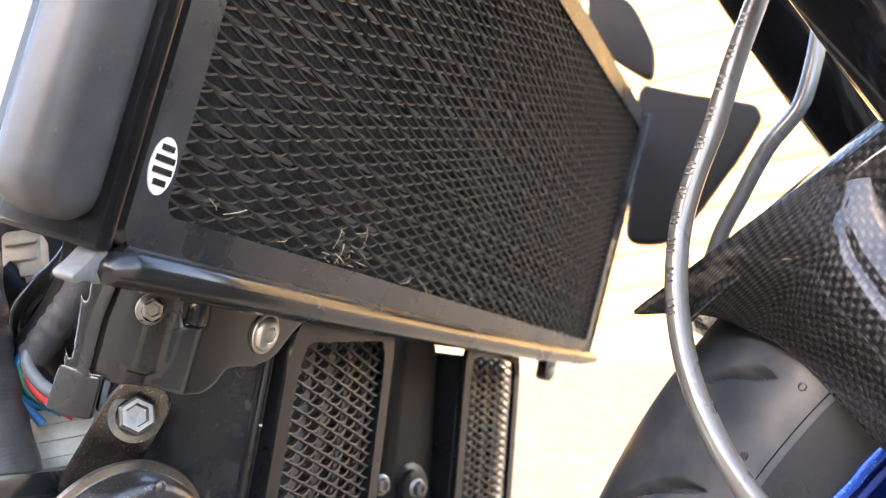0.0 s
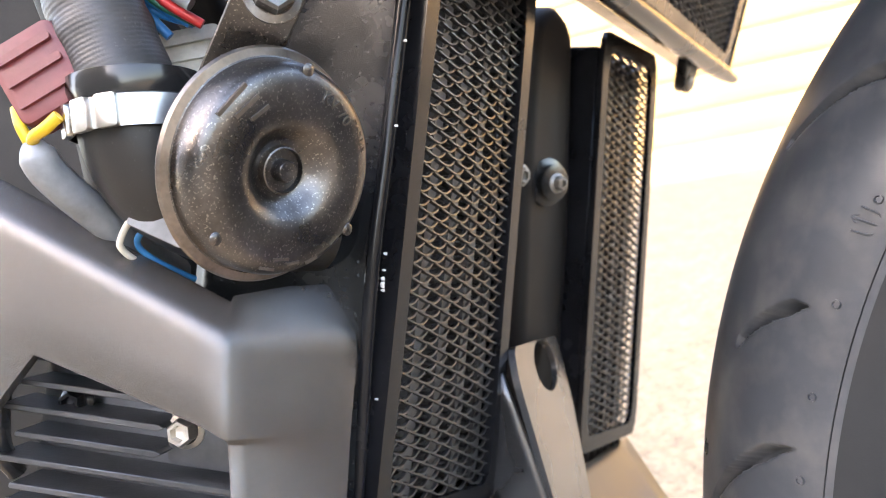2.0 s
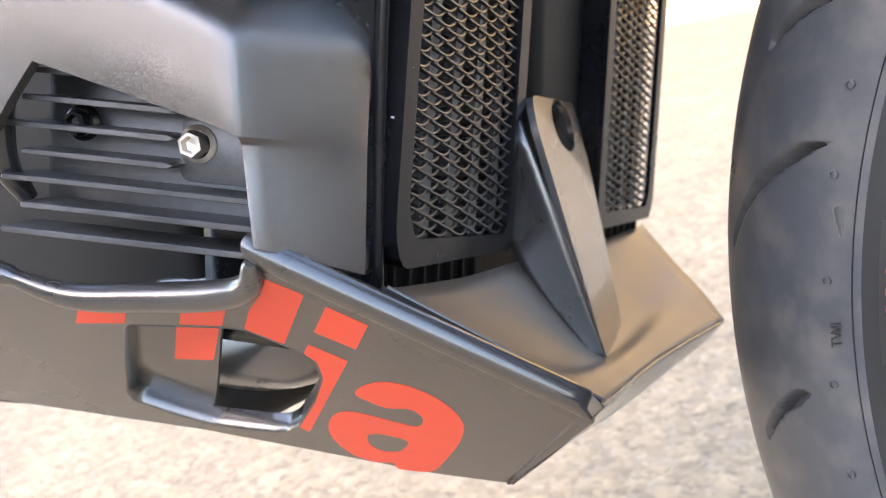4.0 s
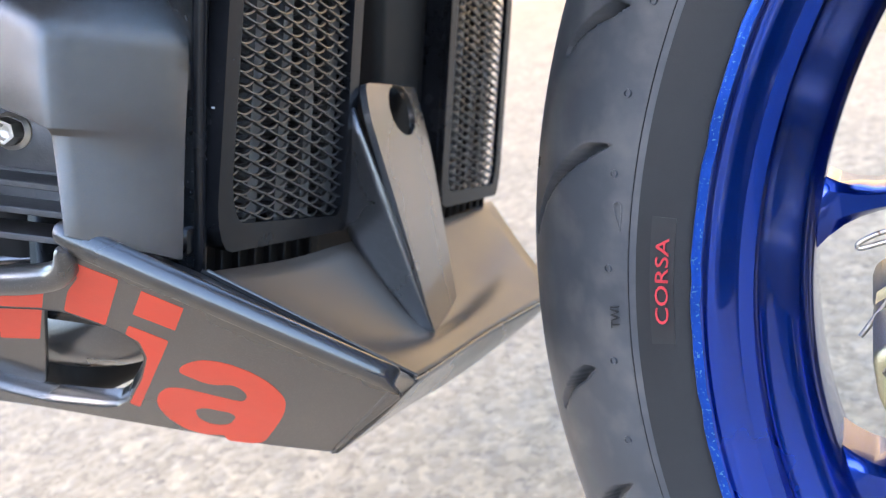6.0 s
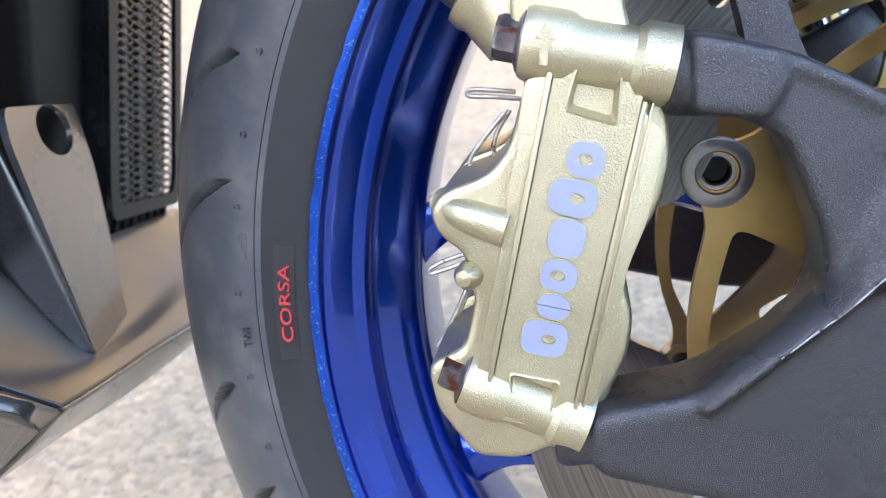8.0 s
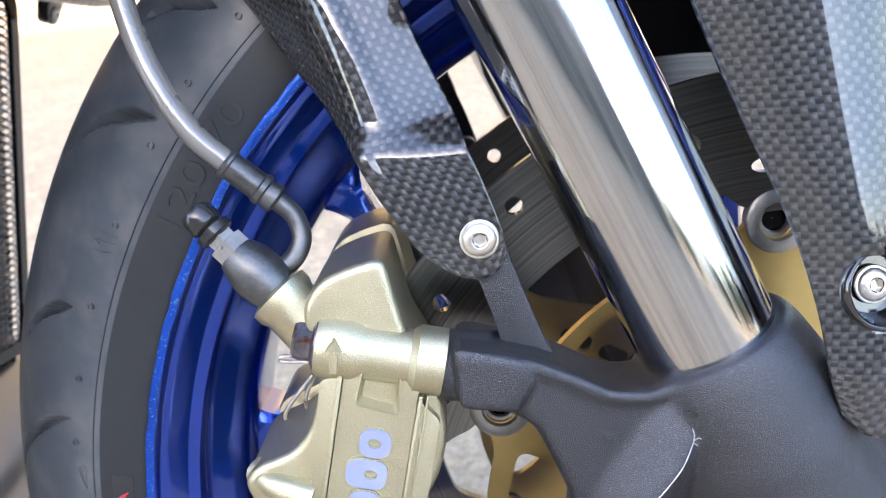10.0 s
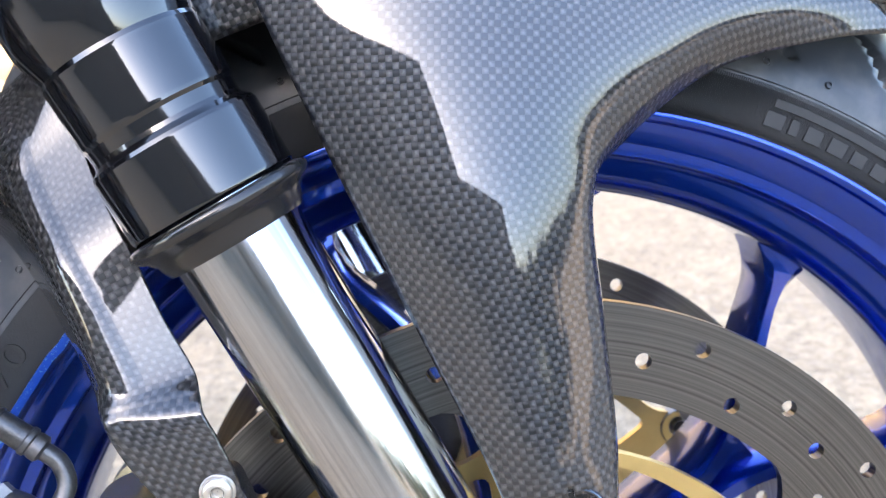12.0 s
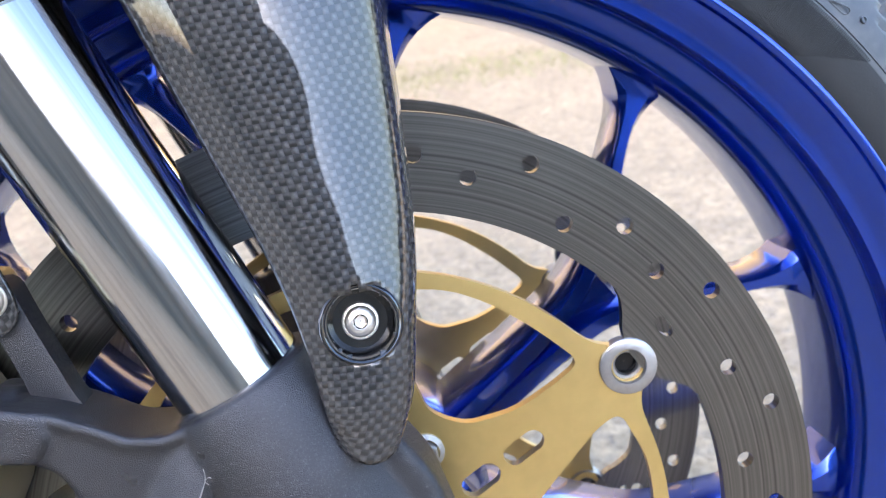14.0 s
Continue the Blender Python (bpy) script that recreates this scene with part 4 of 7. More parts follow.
    hex_bolt(leg, flip(V(-0.0395, -0.1190, 0.3270)) + pinch * 0.0015, pinch, 0.0058, BOLT, "pinch_bolt", "plated flanged pinch bolt", 0.0065)
    # mudguard stay
    bm = bmesh.new()
    slab(bm, fr, rounded([(-0.0940, 0.3900), (-0.0955, 0.3990), (-0.1005, 0.4180), (-0.1035, 0.4300), (-0.0930, 0.4310), (-0.0893, 0.4168), (-0.0820, 0.3930), (-0.0790, 0.3870)], 0.004, 3), 0.0935, 0.1035, 0.0016)
    for v in bm.verts:
        v.co.y *= s
    bmesh.ops.recalc_face_normals(bm, faces=bm.faces)
    part("mudguard_stay", bm, CASTING, leg)
    return leg


# the frame's way out points to -y here, so slabs from 0.088 to 0.116 lie at y -0.088 to -0.116
fork_leg(False)
fork_leg(True)


# -- brake caliper --
PINS = [[(-0.1523, -0.076, 0.3851), (-0.1596, -0.076, 0.3862), (-0.1650, -0.076, 0.3868), (-0.1661, -0.076, 0.3860), (-0.1650, -0.076, 0.3850), (-0.1582, -0.076, 0.3842), (-0.1510, -0.076, 0.3830)],
        [(-0.1560, -0.076, 0.3795), (-0.1616, -0.076, 0.3736), (-0.1663, -0.076, 0.3680), (-0.1669, -0.076, 0.3647), (-0.1637, -0.076, 0.3605), (-0.1590, -0.076, 0.3580)], [(-0.1545, -0.074, 0.3800), (-0.1586, -0.075, 0.3740), (-0.1600, -0.075, 0.3690), (-0.1585, -0.075, 0.3640)],
        [(-0.1700, -0.076, 0.3390), (-0.1776, -0.076, 0.3369), (-0.1818, -0.076, 0.3348), (-0.1826, -0.076, 0.3336), (-0.1814, -0.076, 0.3332), (-0.1761, -0.076, 0.3347), (-0.1700, -0.076, 0.3366)],
        [(-0.1700, -0.076, 0.3310), (-0.1753, -0.076, 0.3207), (-0.1807, -0.076, 0.3121), (-0.1825, -0.076, 0.3095)], [(-0.1690, -0.074, 0.3320), (-0.1735, -0.074, 0.3225), (-0.1778, -0.074, 0.3150)]]
def brake_caliper():
    fr = frame_of((0, 0, 0), (1, 0, 0), (0, 0, 1))
    body = [(-0.1253, 0.4235), (-0.1340, 0.4222), (-0.1440, 0.4190), (-0.1500, 0.4120), (-0.1500, 0.4020), (-0.1475, 0.3900), (-0.1530, 0.3740), (-0.1590, 0.3675), (-0.1710, 0.3640), (-0.1752, 0.3595), (-0.1735, 0.3525), (-0.1665, 0.3465), (-0.1672, 0.3400), (-0.1650, 0.3350),
            (-0.1690, 0.3210), (-0.1800, 0.3160), (-0.1785, 0.3030), (-0.1690, 0.2880), (-0.1560, 0.2870), (-0.1440, 0.2920), (-0.1370, 0.2960), (-0.1300, 0.3080), (-0.1255, 0.3180), (-0.1240, 0.3280), (-0.1262, 0.3370), (-0.1235, 0.3450), (-0.1165, 0.3560), (-0.1130, 0.3680), (-0.1135, 0.3800), (-0.1170, 0.3900), (-0.1215, 0.4000)]
    bm = bmesh.new()
    slab(bm, fr, rounded(body, 0.0035, 3), 0.066, 0.1070, 0.0045, 3)
    cal = part("brake_caliper", bm, GOLD, bike, "gold anodised four-piston brake caliper")
    # outer half behind the disc
    bm = bmesh.new()
    slab(bm, fr, rounded(body, 0.0035, 2), 0.022, 0.0545, 0.004, 2)
    part("inner_half", bm, GOLD, cal)
    # raised face with its two pockets; it leans with the caliper
    e0, e1 = V(-0.1536, -0.1085, 0.3040), V(-0.1275, -0.1080, 0.4000)
    up = (e1 - e0).normalized()
    side = up.cross(V(0, -1, 0)).normalized() * -1
    ff = (e0, side, up, side.cross(up)) if side.cross(up).y < 0 else (e0, -side, up, (-side).cross(up))
    L = (e1 - e0).length
    sgn = 1 if ff[1].x > 0 else -1
    pane = [(-0.0100, -0.004), (0.0117, -0.004), (0.0117, L - 0.001), (-0.0100, L - 0.001)]
    wins = [rounded([(-0.0060, 0.0096), (0.0072, 0.0100), (0.0058, -0.0016), (-0.0030, -0.0008)], 0.0016), rounded([(-0.0056, 0.0802), (0.0070, 0.0788), (0.0052, 0.0926), (-0.0048, 0.0912)], 0.0018)]
    bm = bmesh.new()
    slab(bm, ff, pane, -0.003, 0.0030, 0, 1, wins)
    part("face_panel", bm, GOLD, cal)
    # the two pockets, with rounded rims
    for win in wins:
        ca, cb = sum(q[0] for q in win) / len(win), sum(q[1] for q in win) / len(win)
        bm = bmesh.new()
        loft(bm, [[at(ff, ca + (p - ca) * s, cb + (q - cb) * s, h) for p, q in win] for s, h in ((1.10, 0.0028), (1.08, 0.0034), (1.01, 0.0036), (0.97, 0.0031), (0.86, 0.0002), (0.80, -0.0004), (0.05, -0.0005))], True, False)
        part("pocket", bm, GOLD, cal)
    # two narrow raised lines and the lower flanks beside them
    for a0, a1, h, b0, b1 in ((-0.0117, -0.0103, 0.0040, 0.0040, L - 0.011), (0.0119, 0.0131, 0.0039, 0.0020, L - 0.014), (0.0141, 0.0149, 0.0030, 0.0020, L - 0.014)):
        bm = bmesh.new()
        slab(bm, ff, [(a0, b0), (a1, b0), (a1, b1), (a0, b1)], -0.002, h, 0.0005, 2)
        part("face_rib", bm, GOLD, cal)
    for loop, h in (([(-0.0150, 0.004), (-0.0105, 0.004), (-0.0105, L - 0.012), (-0.0168, L - 0.014), (-0.0148, 0.047)], 0.0026), ([(0.0118, -0.002), (0.0168, 0.002), (0.0180, 0.030), (0.0176, 0.044), (0.0195, 0.056), (0.0195, 0.078), (0.0118, 0.084)], 0.0022)):
        bm = bmesh.new()
        slab(bm, ff, rounded(loop, 0.002, 3), -0.003, h, 0.0012, 2)
        part("face_flank", bm, GOLD, cal)
    # the maker's mark, as plain rounded blocks with pale tops
    for b0, wide, a0, tall, hole in ((0.0168, 0.0094, -0.0052, 0.0118, True), (0.0272, 0.0066, -0.0030, 0.0086, False), (0.0348, 0.0082, -0.0036, 0.0092, True), (0.0440, 0.0098, -0.0036, 0.0092, False), (0.0548, 0.0090, -0.0056, 0.0120, True), (0.0648, 0.0088, -0.0030, 0.0092, True)):
        for grow, lo, hi, m in ((0.0004, 0.0026, 0.0037, GOLD), (0.0, 0.0036, 0.0041, PAD_METAL)):
            bm = bmesh.new()
            loop = round_rect(a0 - grow, b0 - grow, a0 + tall + grow, b0 + wide + grow, 0.0034 + grow)
            top = a0 + tall - 0.0048
            holes = [[(top + (0.0020 - grow * 0.5) * math.cos(t), b0 + wide / 2 + (0.0015 - grow * 0.5) * math.sin(t)) for t in (2 * math.pi * k / 12 for k in range(12))]] if hole else []
            slab(bm, ff, loop, lo, hi, 0, 1, holes)
            part("mark_block", bm, m, cal, "pale blue printed block" if m is PAD_METAL else "")
    # mounting bosses with rusted bolts
    for c, r, ln in ((V(-0.1465, -0.1045, 0.3995), 0.0095, 0.036), (V(-0.1690, -0.1045, 0.3110), 0.0092, 0.034)):
        way = V(1, 0, -0.27) if c.z > 0.35 else V(1, 0, -0.45)
        bm = bmesh.new()
        lathe(bm, [(r * 0.92, -0.001), (r, 0.0005), (r, 0.010), (r * 0.86, 0.0125), (r * 0.86, ln - 0.010), (r * 1.05, ln - 0.008), (r * 1.05, ln)], c, way, 32)
        part("mounting_boss", bm, GOLD, cal)
        hex_bolt(cal, c - way.normalized() * 0.0005, -way, 0.0058, RUSTY, "mounting_bolt", "rusted mounting bolt head", 0.0075)
    # arrow on the upper boss
    bm = bmesh.new()
    af = frame_of((-0.1418, -0.1138, 0.3990), (1, 0, -0.15), (0.15, 0, 1))
    slab(bm, af, [(-0.0010, -0.0050), (0.0010, -0.0050), (0.0010, 0.0012), (0.0024, 0.0012), (0, 0.0052), (-0.0024, 0.0012), (-0.0010, 0.0012)], -0.001, 0.0010, 0, 1)
    part("arrow_mark", bm, GOLD, cal)
    # hydraulic bridge with its long slot
    bm = bmesh.new()
    sweep(bm, [V(-0.1725, -0.100, 0.3600), V(-0.1640, -0.107, 0.3570), V(-0.1545, -0.109, 0.3535)], lambda t: 0.0042 + 0.0008 * t, 12)
    part("bridge_lobe", bm, GOLD, cal)
    bm = bmesh.new()
    lathe(bm, [(0.0001, 0.0045), (0.0022, 0.004), (0.0036, 0.002), (0.0040, -0.002)], V(-0.1660, -0.1065, 0.3412), V(-0.3, -1, 0), 16, False)
    part("drain_knob", bm, GOLD, cal)
    # inlet neck, fitting, banjo and bleed nipple
    way = V(-0.64, 0.14, 0.755).normalized()
    neck = V(-0.1533, -0.0940, 0.4058)
    bm = bmesh.new()
    lathe(bm, [(0.0095, -0.006), (0.0090, 0.004), (0.0100, 0.006), (0.0100, 0.009), (0.0080, 0.010)], neck, way, 28)
    part("inlet_neck", bm, GOLD, cal)
    bm = bmesh.new()
    lathe(bm, [(0.0068, 0.009), (0.0078, 0.012), (0.0083, 0.017), (0.0077, 0.022), (0.0064, 0.0255), (0.0060, 0.0265)], neck, way, 24)
    part("banjo", bm, CRIMP, cal, "dark metal banjo union")
    bm = bmesh.new()
    lathe(bm, [(0.0062, 0.0262), (0.0062, 0.0305), (0.0045, 0.031), (0.0045, 0.0335)], neck, way, 6)
    part("bleed_screw", bm, DULL_STEEL, cal)
    bm = bmesh.new()
    lathe(bm, [(0.0040, 0.033), (0.0058, 0.034), (0.0058, 0.0365), (0.0040, 0.0372), (0.0050, 0.0380), (0.0054, 0.0388), (0.0054, 0.0424), (0.0046, 0.0440), (0.0015, 0.0444)], neck, way, 20)
    part("dust_cap", bm, PLASTIC, cal, "black rubber nipple cap")
    # split pins and the pad spring
    for pts in PINS:
        bm = bmesh.new()
        sweep(bm, pts, 0.0007, 8, 5)
        part("spring_pin", bm, DULL_STEEL, cal)
    return cal


brake_caliper()


# -- brake lines --
def brake_hose():
    bm = bmesh.new()
    pts = [(-0.1500, -0.0520, 0.6420), (-0.1613, -0.0539, 0.6197), (-0.1711, -0.0558, 0.6001), (-0.1800, -0.0577, 0.5803), (-0.1885, -0.0592, 0.5640), (-0.1946, -0.0607, 0.5488), (-0.1980, -0.0640, 0.5300), (-0.1978, -0.0688, 0.5100), (-0.1940, -0.0738, 0.4920), (-0.1875, -0.0785, 0.4750), (-0.1790, -0.0820, 0.4610), (-0.1690, -0.0838, 0.4510)]
    sweep(bm, pts, 0.0037, 16, 10)
    hose = part("brake_hose", bm, CLEAR_HOSE, bike, "clear-sleeved braided brake hose with printed marks")
    path = smooth_path(pts, 10)
    for k in range(8, 66, 1):
        if k % 5 in (1, 2):
            continue
        p, q = path[k], path[k + 1]
        way = (q - p).normalized()
        out = V(-0.15, -0.95, 0.1)
        out = (out - way * out.dot(way)).normalized()
        side = way.cross(out)
        bm = bmesh.new()
        o = p + out * 0.00374 + side * 0.0006
        w = 0.0011 if k % 3 else 0.0006
        loft(bm, [[o - side * 0.0011 - way * w * 0.4, o + side * 0.0011 - way * w * 0.4, o + side * 0.0011 - out * 0.0006 - way * w * 0.4, o - side * 0.0011 - out * 0.0008 - way * w * 0.4],
                  [o - side * 0.0011 + way * w * 0.4, o + side * 0.0011 + way * w * 0.4, o + side * 0.0011 - out * 0.0006 + way * w * 0.4, o - side * 0.0011 - out * 0.0008 + way * w * 0.4]])
        part("printed_bar", bm, PLASTIC, hose)
    a, b = V(-0.1700, -0.0838, 0.4518), V(-0.1572, -0.0830, 0.4390)
    way = b - a
    n = way.length
    bm = bmesh.new()
    lathe(bm, [(0.0040, -0.001), (0.0049, 0.000), (0.0049, 0.0008), (0.0044, 0.0012), (0.0045, n * 0.62), (0.0051, n * 0.65), (0.0051, n * 0.74), (0.0043, n * 0.77), (0.0047, n * 0.86), (0.0047, n * 0.97), (0.0034, n * 1.02)], a, way, 20)
    part("crimp_sleeve", bm, CRIMP, hose, "dull crimped metal sleeve")
    bm = bmesh.new()
    sweep(bm, [b, b + V(0.0045, 0, -0.0052), b + V(0.0060, -0.002, -0.0125), b + V(0.0020, -0.005, -0.0185), b + V(-0.0050, -0.007, -0.0200)], 0.0031, 14, 6)
    part("banjo_pipe", bm, CRIMP, hose)
    bm = bmesh.new()
    sweep(bm, [(-0.1430, 0.051, 0.6480), (-0.1487, 0.050, 0.6302), (-0.1573, 0.050, 0.6119), (-0.1722, 0.050, 0.5975), (-0.1869, 0.050, 0.5776), (-0.1991, 0.050, 0.5596), (-0.2080, 0.052, 0.5350), (-0.205, 0.066, 0.50), (-0.185, 0.082, 0.465), (-0.160, 0.084, 0.440)], 0.0037, 14, 8)
    part("far_brake_hose", bm, CLEAR_HOSE, bike, "grey braided brake hose on the far side")


brake_hose()


# -- carbon mudguard --
def mudguard():
    # crown over the tyre, from the front of the wheel round to behind the fork
    rows = []
    for d in (51.5, 55, 60, 67, 77, 88, 100, 110, 118, 126, 133.5):
        t = max(0.0, (d - 108) / 25.5)
        low_back = min(1.0, max(0.0, (d - 92) / 20))
        f = max(0.0, (67 - d) / 15.5)
        low = 0.273 + 0.0250 * t + 0.016 * f + 0.020 * f * f
        w = 0.0790 - 0.037 * t ** 1.4 - 0.016 * f * f
        step = 0.016 * (1 - 0.8 * f)
        rows.append([wheel_point(r, d, y) for r, y in ((low, -w), (low + step * (1 - 0.98 * t), -w - 0.001 + 0.003 * t), (max(0.3045 - 0.0045 * low_back, low + 1.4 * step * f), -w * 0.88), (0.3150 - 0.0110 * low_back, -w * 0.55), (0.3185 - 0.0135 * low_back, 0), (0.3150 - 0.0110 * low_back, w * 0.55), (max(0.3045 - 0.0045 * low_back, low + 1.4 * step * f), w * 0.88), (low + step * (1 - 0.75 * t), w + 0.001), (low, w))])
    guard = sheet("front_mudguard", rows, bike, CARBON, "glossy carbon fibre front mudguard", 0.0016, 5, 32)
    # front blade down to its bolt: left edge, two points over the face, the fold and the trailing edge
    def blade(rows, name, o):
        return sheet(name, rows, guard, CARBON if o else MATT, "" if o else "dull black inner side of the far blade", 0.0016, 10, 50, o or (0, 0))
    front = [
        [(-0.0040, -0.1205, 0.3690), (0.0000, -0.1228, 0.3648), (0.0035, -0.1234, 0.3632), (0.0080, -0.1228, 0.3636), (0.0116, -0.1195, 0.3655), (0.0126, -0.1120, 0.3670)],
        [(-0.0066, -0.1190, 0.3800), (0.0000, -0.1225, 0.3800), (0.0080, -0.1230, 0.3800), (0.0145, -0.1210, 0.3795), (0.0180, -0.1160, 0.3795), (0.0184, -0.1060, 0.3795)],
        [(-0.0092, -0.1160, 0.4000), (0.0000, -0.1200, 0.4005), (0.0090, -0.1212, 0.4005), (0.0180, -0.1185, 0.4000), (0.0222, -0.1115, 0.4000), (0.0228, -0.1000, 0.4000)],
        [(-0.0150, -0.1120, 0.4240), (-0.0030, -0.1186, 0.4240), (0.0080, -0.1184, 0.4240), (0.0190, -0.1132, 0.4240), (0.0255, -0.1065, 0.4240), (0.0268, -0.0940, 0.4240)],
        [(-0.0285, -0.1060, 0.4609), (-0.0120, -0.1143, 0.4609), (0.0030, -0.1147, 0.4609), (0.0160, -0.1096, 0.4609), (0.0260, -0.1020, 0.4609), (0.0285, -0.0880, 0.4609)],
        [(-0.0410, -0.1030, 0.4970), (-0.0230, -0.1120, 0.4970), (-0.0040, -0.1133, 0.4970), (0.0130, -0.1085, 0.4980), (0.0262, -0.1000, 0.4985), (0.0305, -0.0840, 0.4990)],
        [(-0.0515, -0.1000, 0.5280), (-0.0310, -0.1080, 0.5270), (-0.0080, -0.1094, 0.5260), (0.0160, -0.1046, 0.5230), (0.0360, -0.0950, 0.5180), (0.0440, -0.0830, 0.5150)],
        [(-0.0630, -0.0960, 0.5640), (-0.0390, -0.1018, 0.5620), (-0.0100, -0.1026, 0.5590), (0.0260, -0.0972, 0.5520), (0.0620, -0.0905, 0.5400), (0.0760, -0.0810, 0.5335)],
        [(-0.0720, -0.0906, 0.5950), (-0.0420, -0.0938, 0.5950), (-0.0060, -0.0944, 0.5920), (0.0420, -0.0886, 0.5790), (0.0930, -0.0850, 0.5540), (0.1130, -0.0800, 0.5380)],
        [(-0.0760, -0.0795, 0.6080), (-0.0400, -0.0800, 0.6110), (0.0000, -0.0790, 0.6090), (0.0560, -0.0760, 0.5920), (0.1180, -0.0775, 0.5590), (0.1420, -0.0765, 0.5370)],
    ]
    face = blade([[V(*p) for p in r] for r in front], "front_blade", (0.0011, 0.0004))
    rear = [
        [(-0.1090, -0.1055, 0.4185), (-0.1040, -0.1055, 0.4155), (-0.0985, -0.1055, 0.4143), (-0.0935, -0.1055, 0.4165), (-0.0908, -0.1055, 0.4205)],
        [(-0.1155, -0.1055, 0.4250), (-0.1090, -0.1056, 0.4255), (-0.1020, -0.1056, 0.4260), (-0.0960, -0.1056, 0.4270), (-0.0915, -0.1055, 0.4280)],
        [(-0.1240, -0.1050, 0.4390), (-0.1170, -0.1054, 0.4400), (-0.1090, -0.1055, 0.4410), (-0.1015, -0.1055, 0.4420), (-0.0955, -0.1054, 0.4420)],
    ]
    rear = [[V(*p) for p in (row[0], tuple((a + b) / 2 for a, b in zip(row[0], row[1])), *row[1:])] for row in rear]
    # above the moulded step: a strip that wraps back, a fold, and a flat face turned a little to the front
    for e, f, last in (((-0.1288, -0.1020, 0.4495), (-0.1250, -0.1042, 0.4500), (-0.0985, -0.1050, 0.4505)), ((-0.1312, -0.0975, 0.4535), (-0.1256, -0.1025, 0.4545), (-0.1000, -0.0993, 0.4560)), ((-0.1345, -0.0890, 0.4590), (-0.1247, -0.1000, 0.4605), (-0.1020, -0.0937, 0.4620)),
                       ((-0.1414, -0.0790, 0.4695), (-0.1299, -0.0968, 0.4764), (-0.1088, -0.0914, 0.4790)), ((-0.1478, -0.0700, 0.4768), (-0.1344, -0.0938, 0.4877), (-0.1142, -0.0883, 0.4950)), ((-0.1542, -0.0620, 0.4858), (-0.1393, -0.0901, 0.4989), (-0.1198, -0.0849, 0.5095)),
                       ((-0.1640, -0.0530, 0.5000), (-0.1453, -0.0838, 0.5114), (-0.1258, -0.0780, 0.5240)), ((-0.1733, -0.0450, 0.5096), (-0.1510, -0.0778, 0.5230), (-0.1303, -0.0715, 0.5402)), ((-0.1815, -0.0390, 0.5150), (-0.1562, -0.0716, 0.5330), (-0.1367, -0.0646, 0.5621))):
        e, f, last = V(*e), V(*f), V(*last)
        rear.append([e, e.lerp(f, 0.70) + V(-0.0006, -0.0010, 0), f + (last - f) * 0.07, f.lerp(last, 0.38), f.lerp(last, 0.70), last])
    # drawn out to a point behind, under a straight upper edge
    for e, last, bow in (((-0.1910, -0.0370, 0.5206), (-0.1600, -0.0600, 0.5530), 0.0085), ((-0.2030, -0.0385, 0.5236), (-0.1880, -0.0520, 0.5395), 0.0050), ((-0.2172, -0.0440, 0.5248), (-0.2165, -0.0442, 0.5254), 0.0)):
        e, last = V(*e), V(*last)
        rear.append([e.lerp(last, k) + V(-0.3, -0.9, 0.1) * bow * math.sin(math.pi * k) for k in (0.0, 0.25, 0.5, 0.68, 0.85, 1.0)])
    blade(rear, "rear_blade", (0.0, 0.0007))
    # the same two blades on the far side
    for rows, name in ((front, "front_blade"), (rear, "rear_blade")):
        blade([[V(p[0], -p[1], p[2]) for p in reversed(row)] for row in rows], name, None)
    # dull lining under the crown
    inner = []
    for d in (84, 96, 108, 118, 126, 132.5):
        t = max(0.0, (d - 108) / 25.5)
        inner.append([wheel_point(q, d, y) for q, y in ((0.288 + 0.021 * t, -0.072 + 0.034 * t), (0.303 + 0.003 * t, -0.050 + 0.018 * t), (0.3120 - 0.007 * t, 0), (0.303 + 0.003 * t, 0.050 - 0.018 * t), (0.288 + 0.021 * t, 0.072 - 0.034 * t))])
    sheet("guard_lining", inner, guard, MATT, "dull black inner face", 0.0008, 4, 16)
    # bolts: one flat, one in a moulded well
    button_bolt(guard, V(-0.0980, -0.1066, 0.4260), V(0.05, -1, 0), 0.0046, BOLT, "mudguard_bolt", "bright socket bolt")
    c, way = V(0.0080, -0.1212, 0.4045), V(0.10, -1, 0.15).normalized()
    pierce(face, c, 0.0104)
    well = bmesh.new()
    lathe(well, [(0.0124, -0.0026), (0.0119, -0.0004), (0.0111, 0.0003), (0.0104, -0.0002), (0.0098, -0.0020), (0.0090, -0.0060), (0.0080, -0.0088), (0.0001, -0.0090)], c, way, 48, False)
    part("bolt_well", well, LACQUER, guard, "lacquered well round the bolt")
    button_bolt(guard, c - way * 0.0080, way, 0.0045, BOLT, "mudguard_bolt", "bright socket bolt")


mudguard()


# -- cooling: radiator and the two lower coolers --
RAD = frame_of((-0.3033, -0.1776, 0.5529), (-0.0616, 0.9978, -0.0248), (0.3624, 0.0455, 0.9309))
OC1 = frame_of((-0.3363, -0.0725, 0.5280), (-0.065, 0.9964, 0.0548), (-0.2342, 0.0381, -0.9715))
OC2 = frame_of((-0.3546, 0.1139, 0.5297), (-0.017, 0.9995, -0.0254), (-0.2202, -0.0286, -0.975))


def facing(fr):
    """The same frame with its way out turned to the front of the motorcycle."""
    return fr if fr[3].x > 0 else (fr[0], fr[1], fr[2], -fr[3])


RAD, OC1, OC2 = facing(RAD), facing(OC1), facing(OC2)


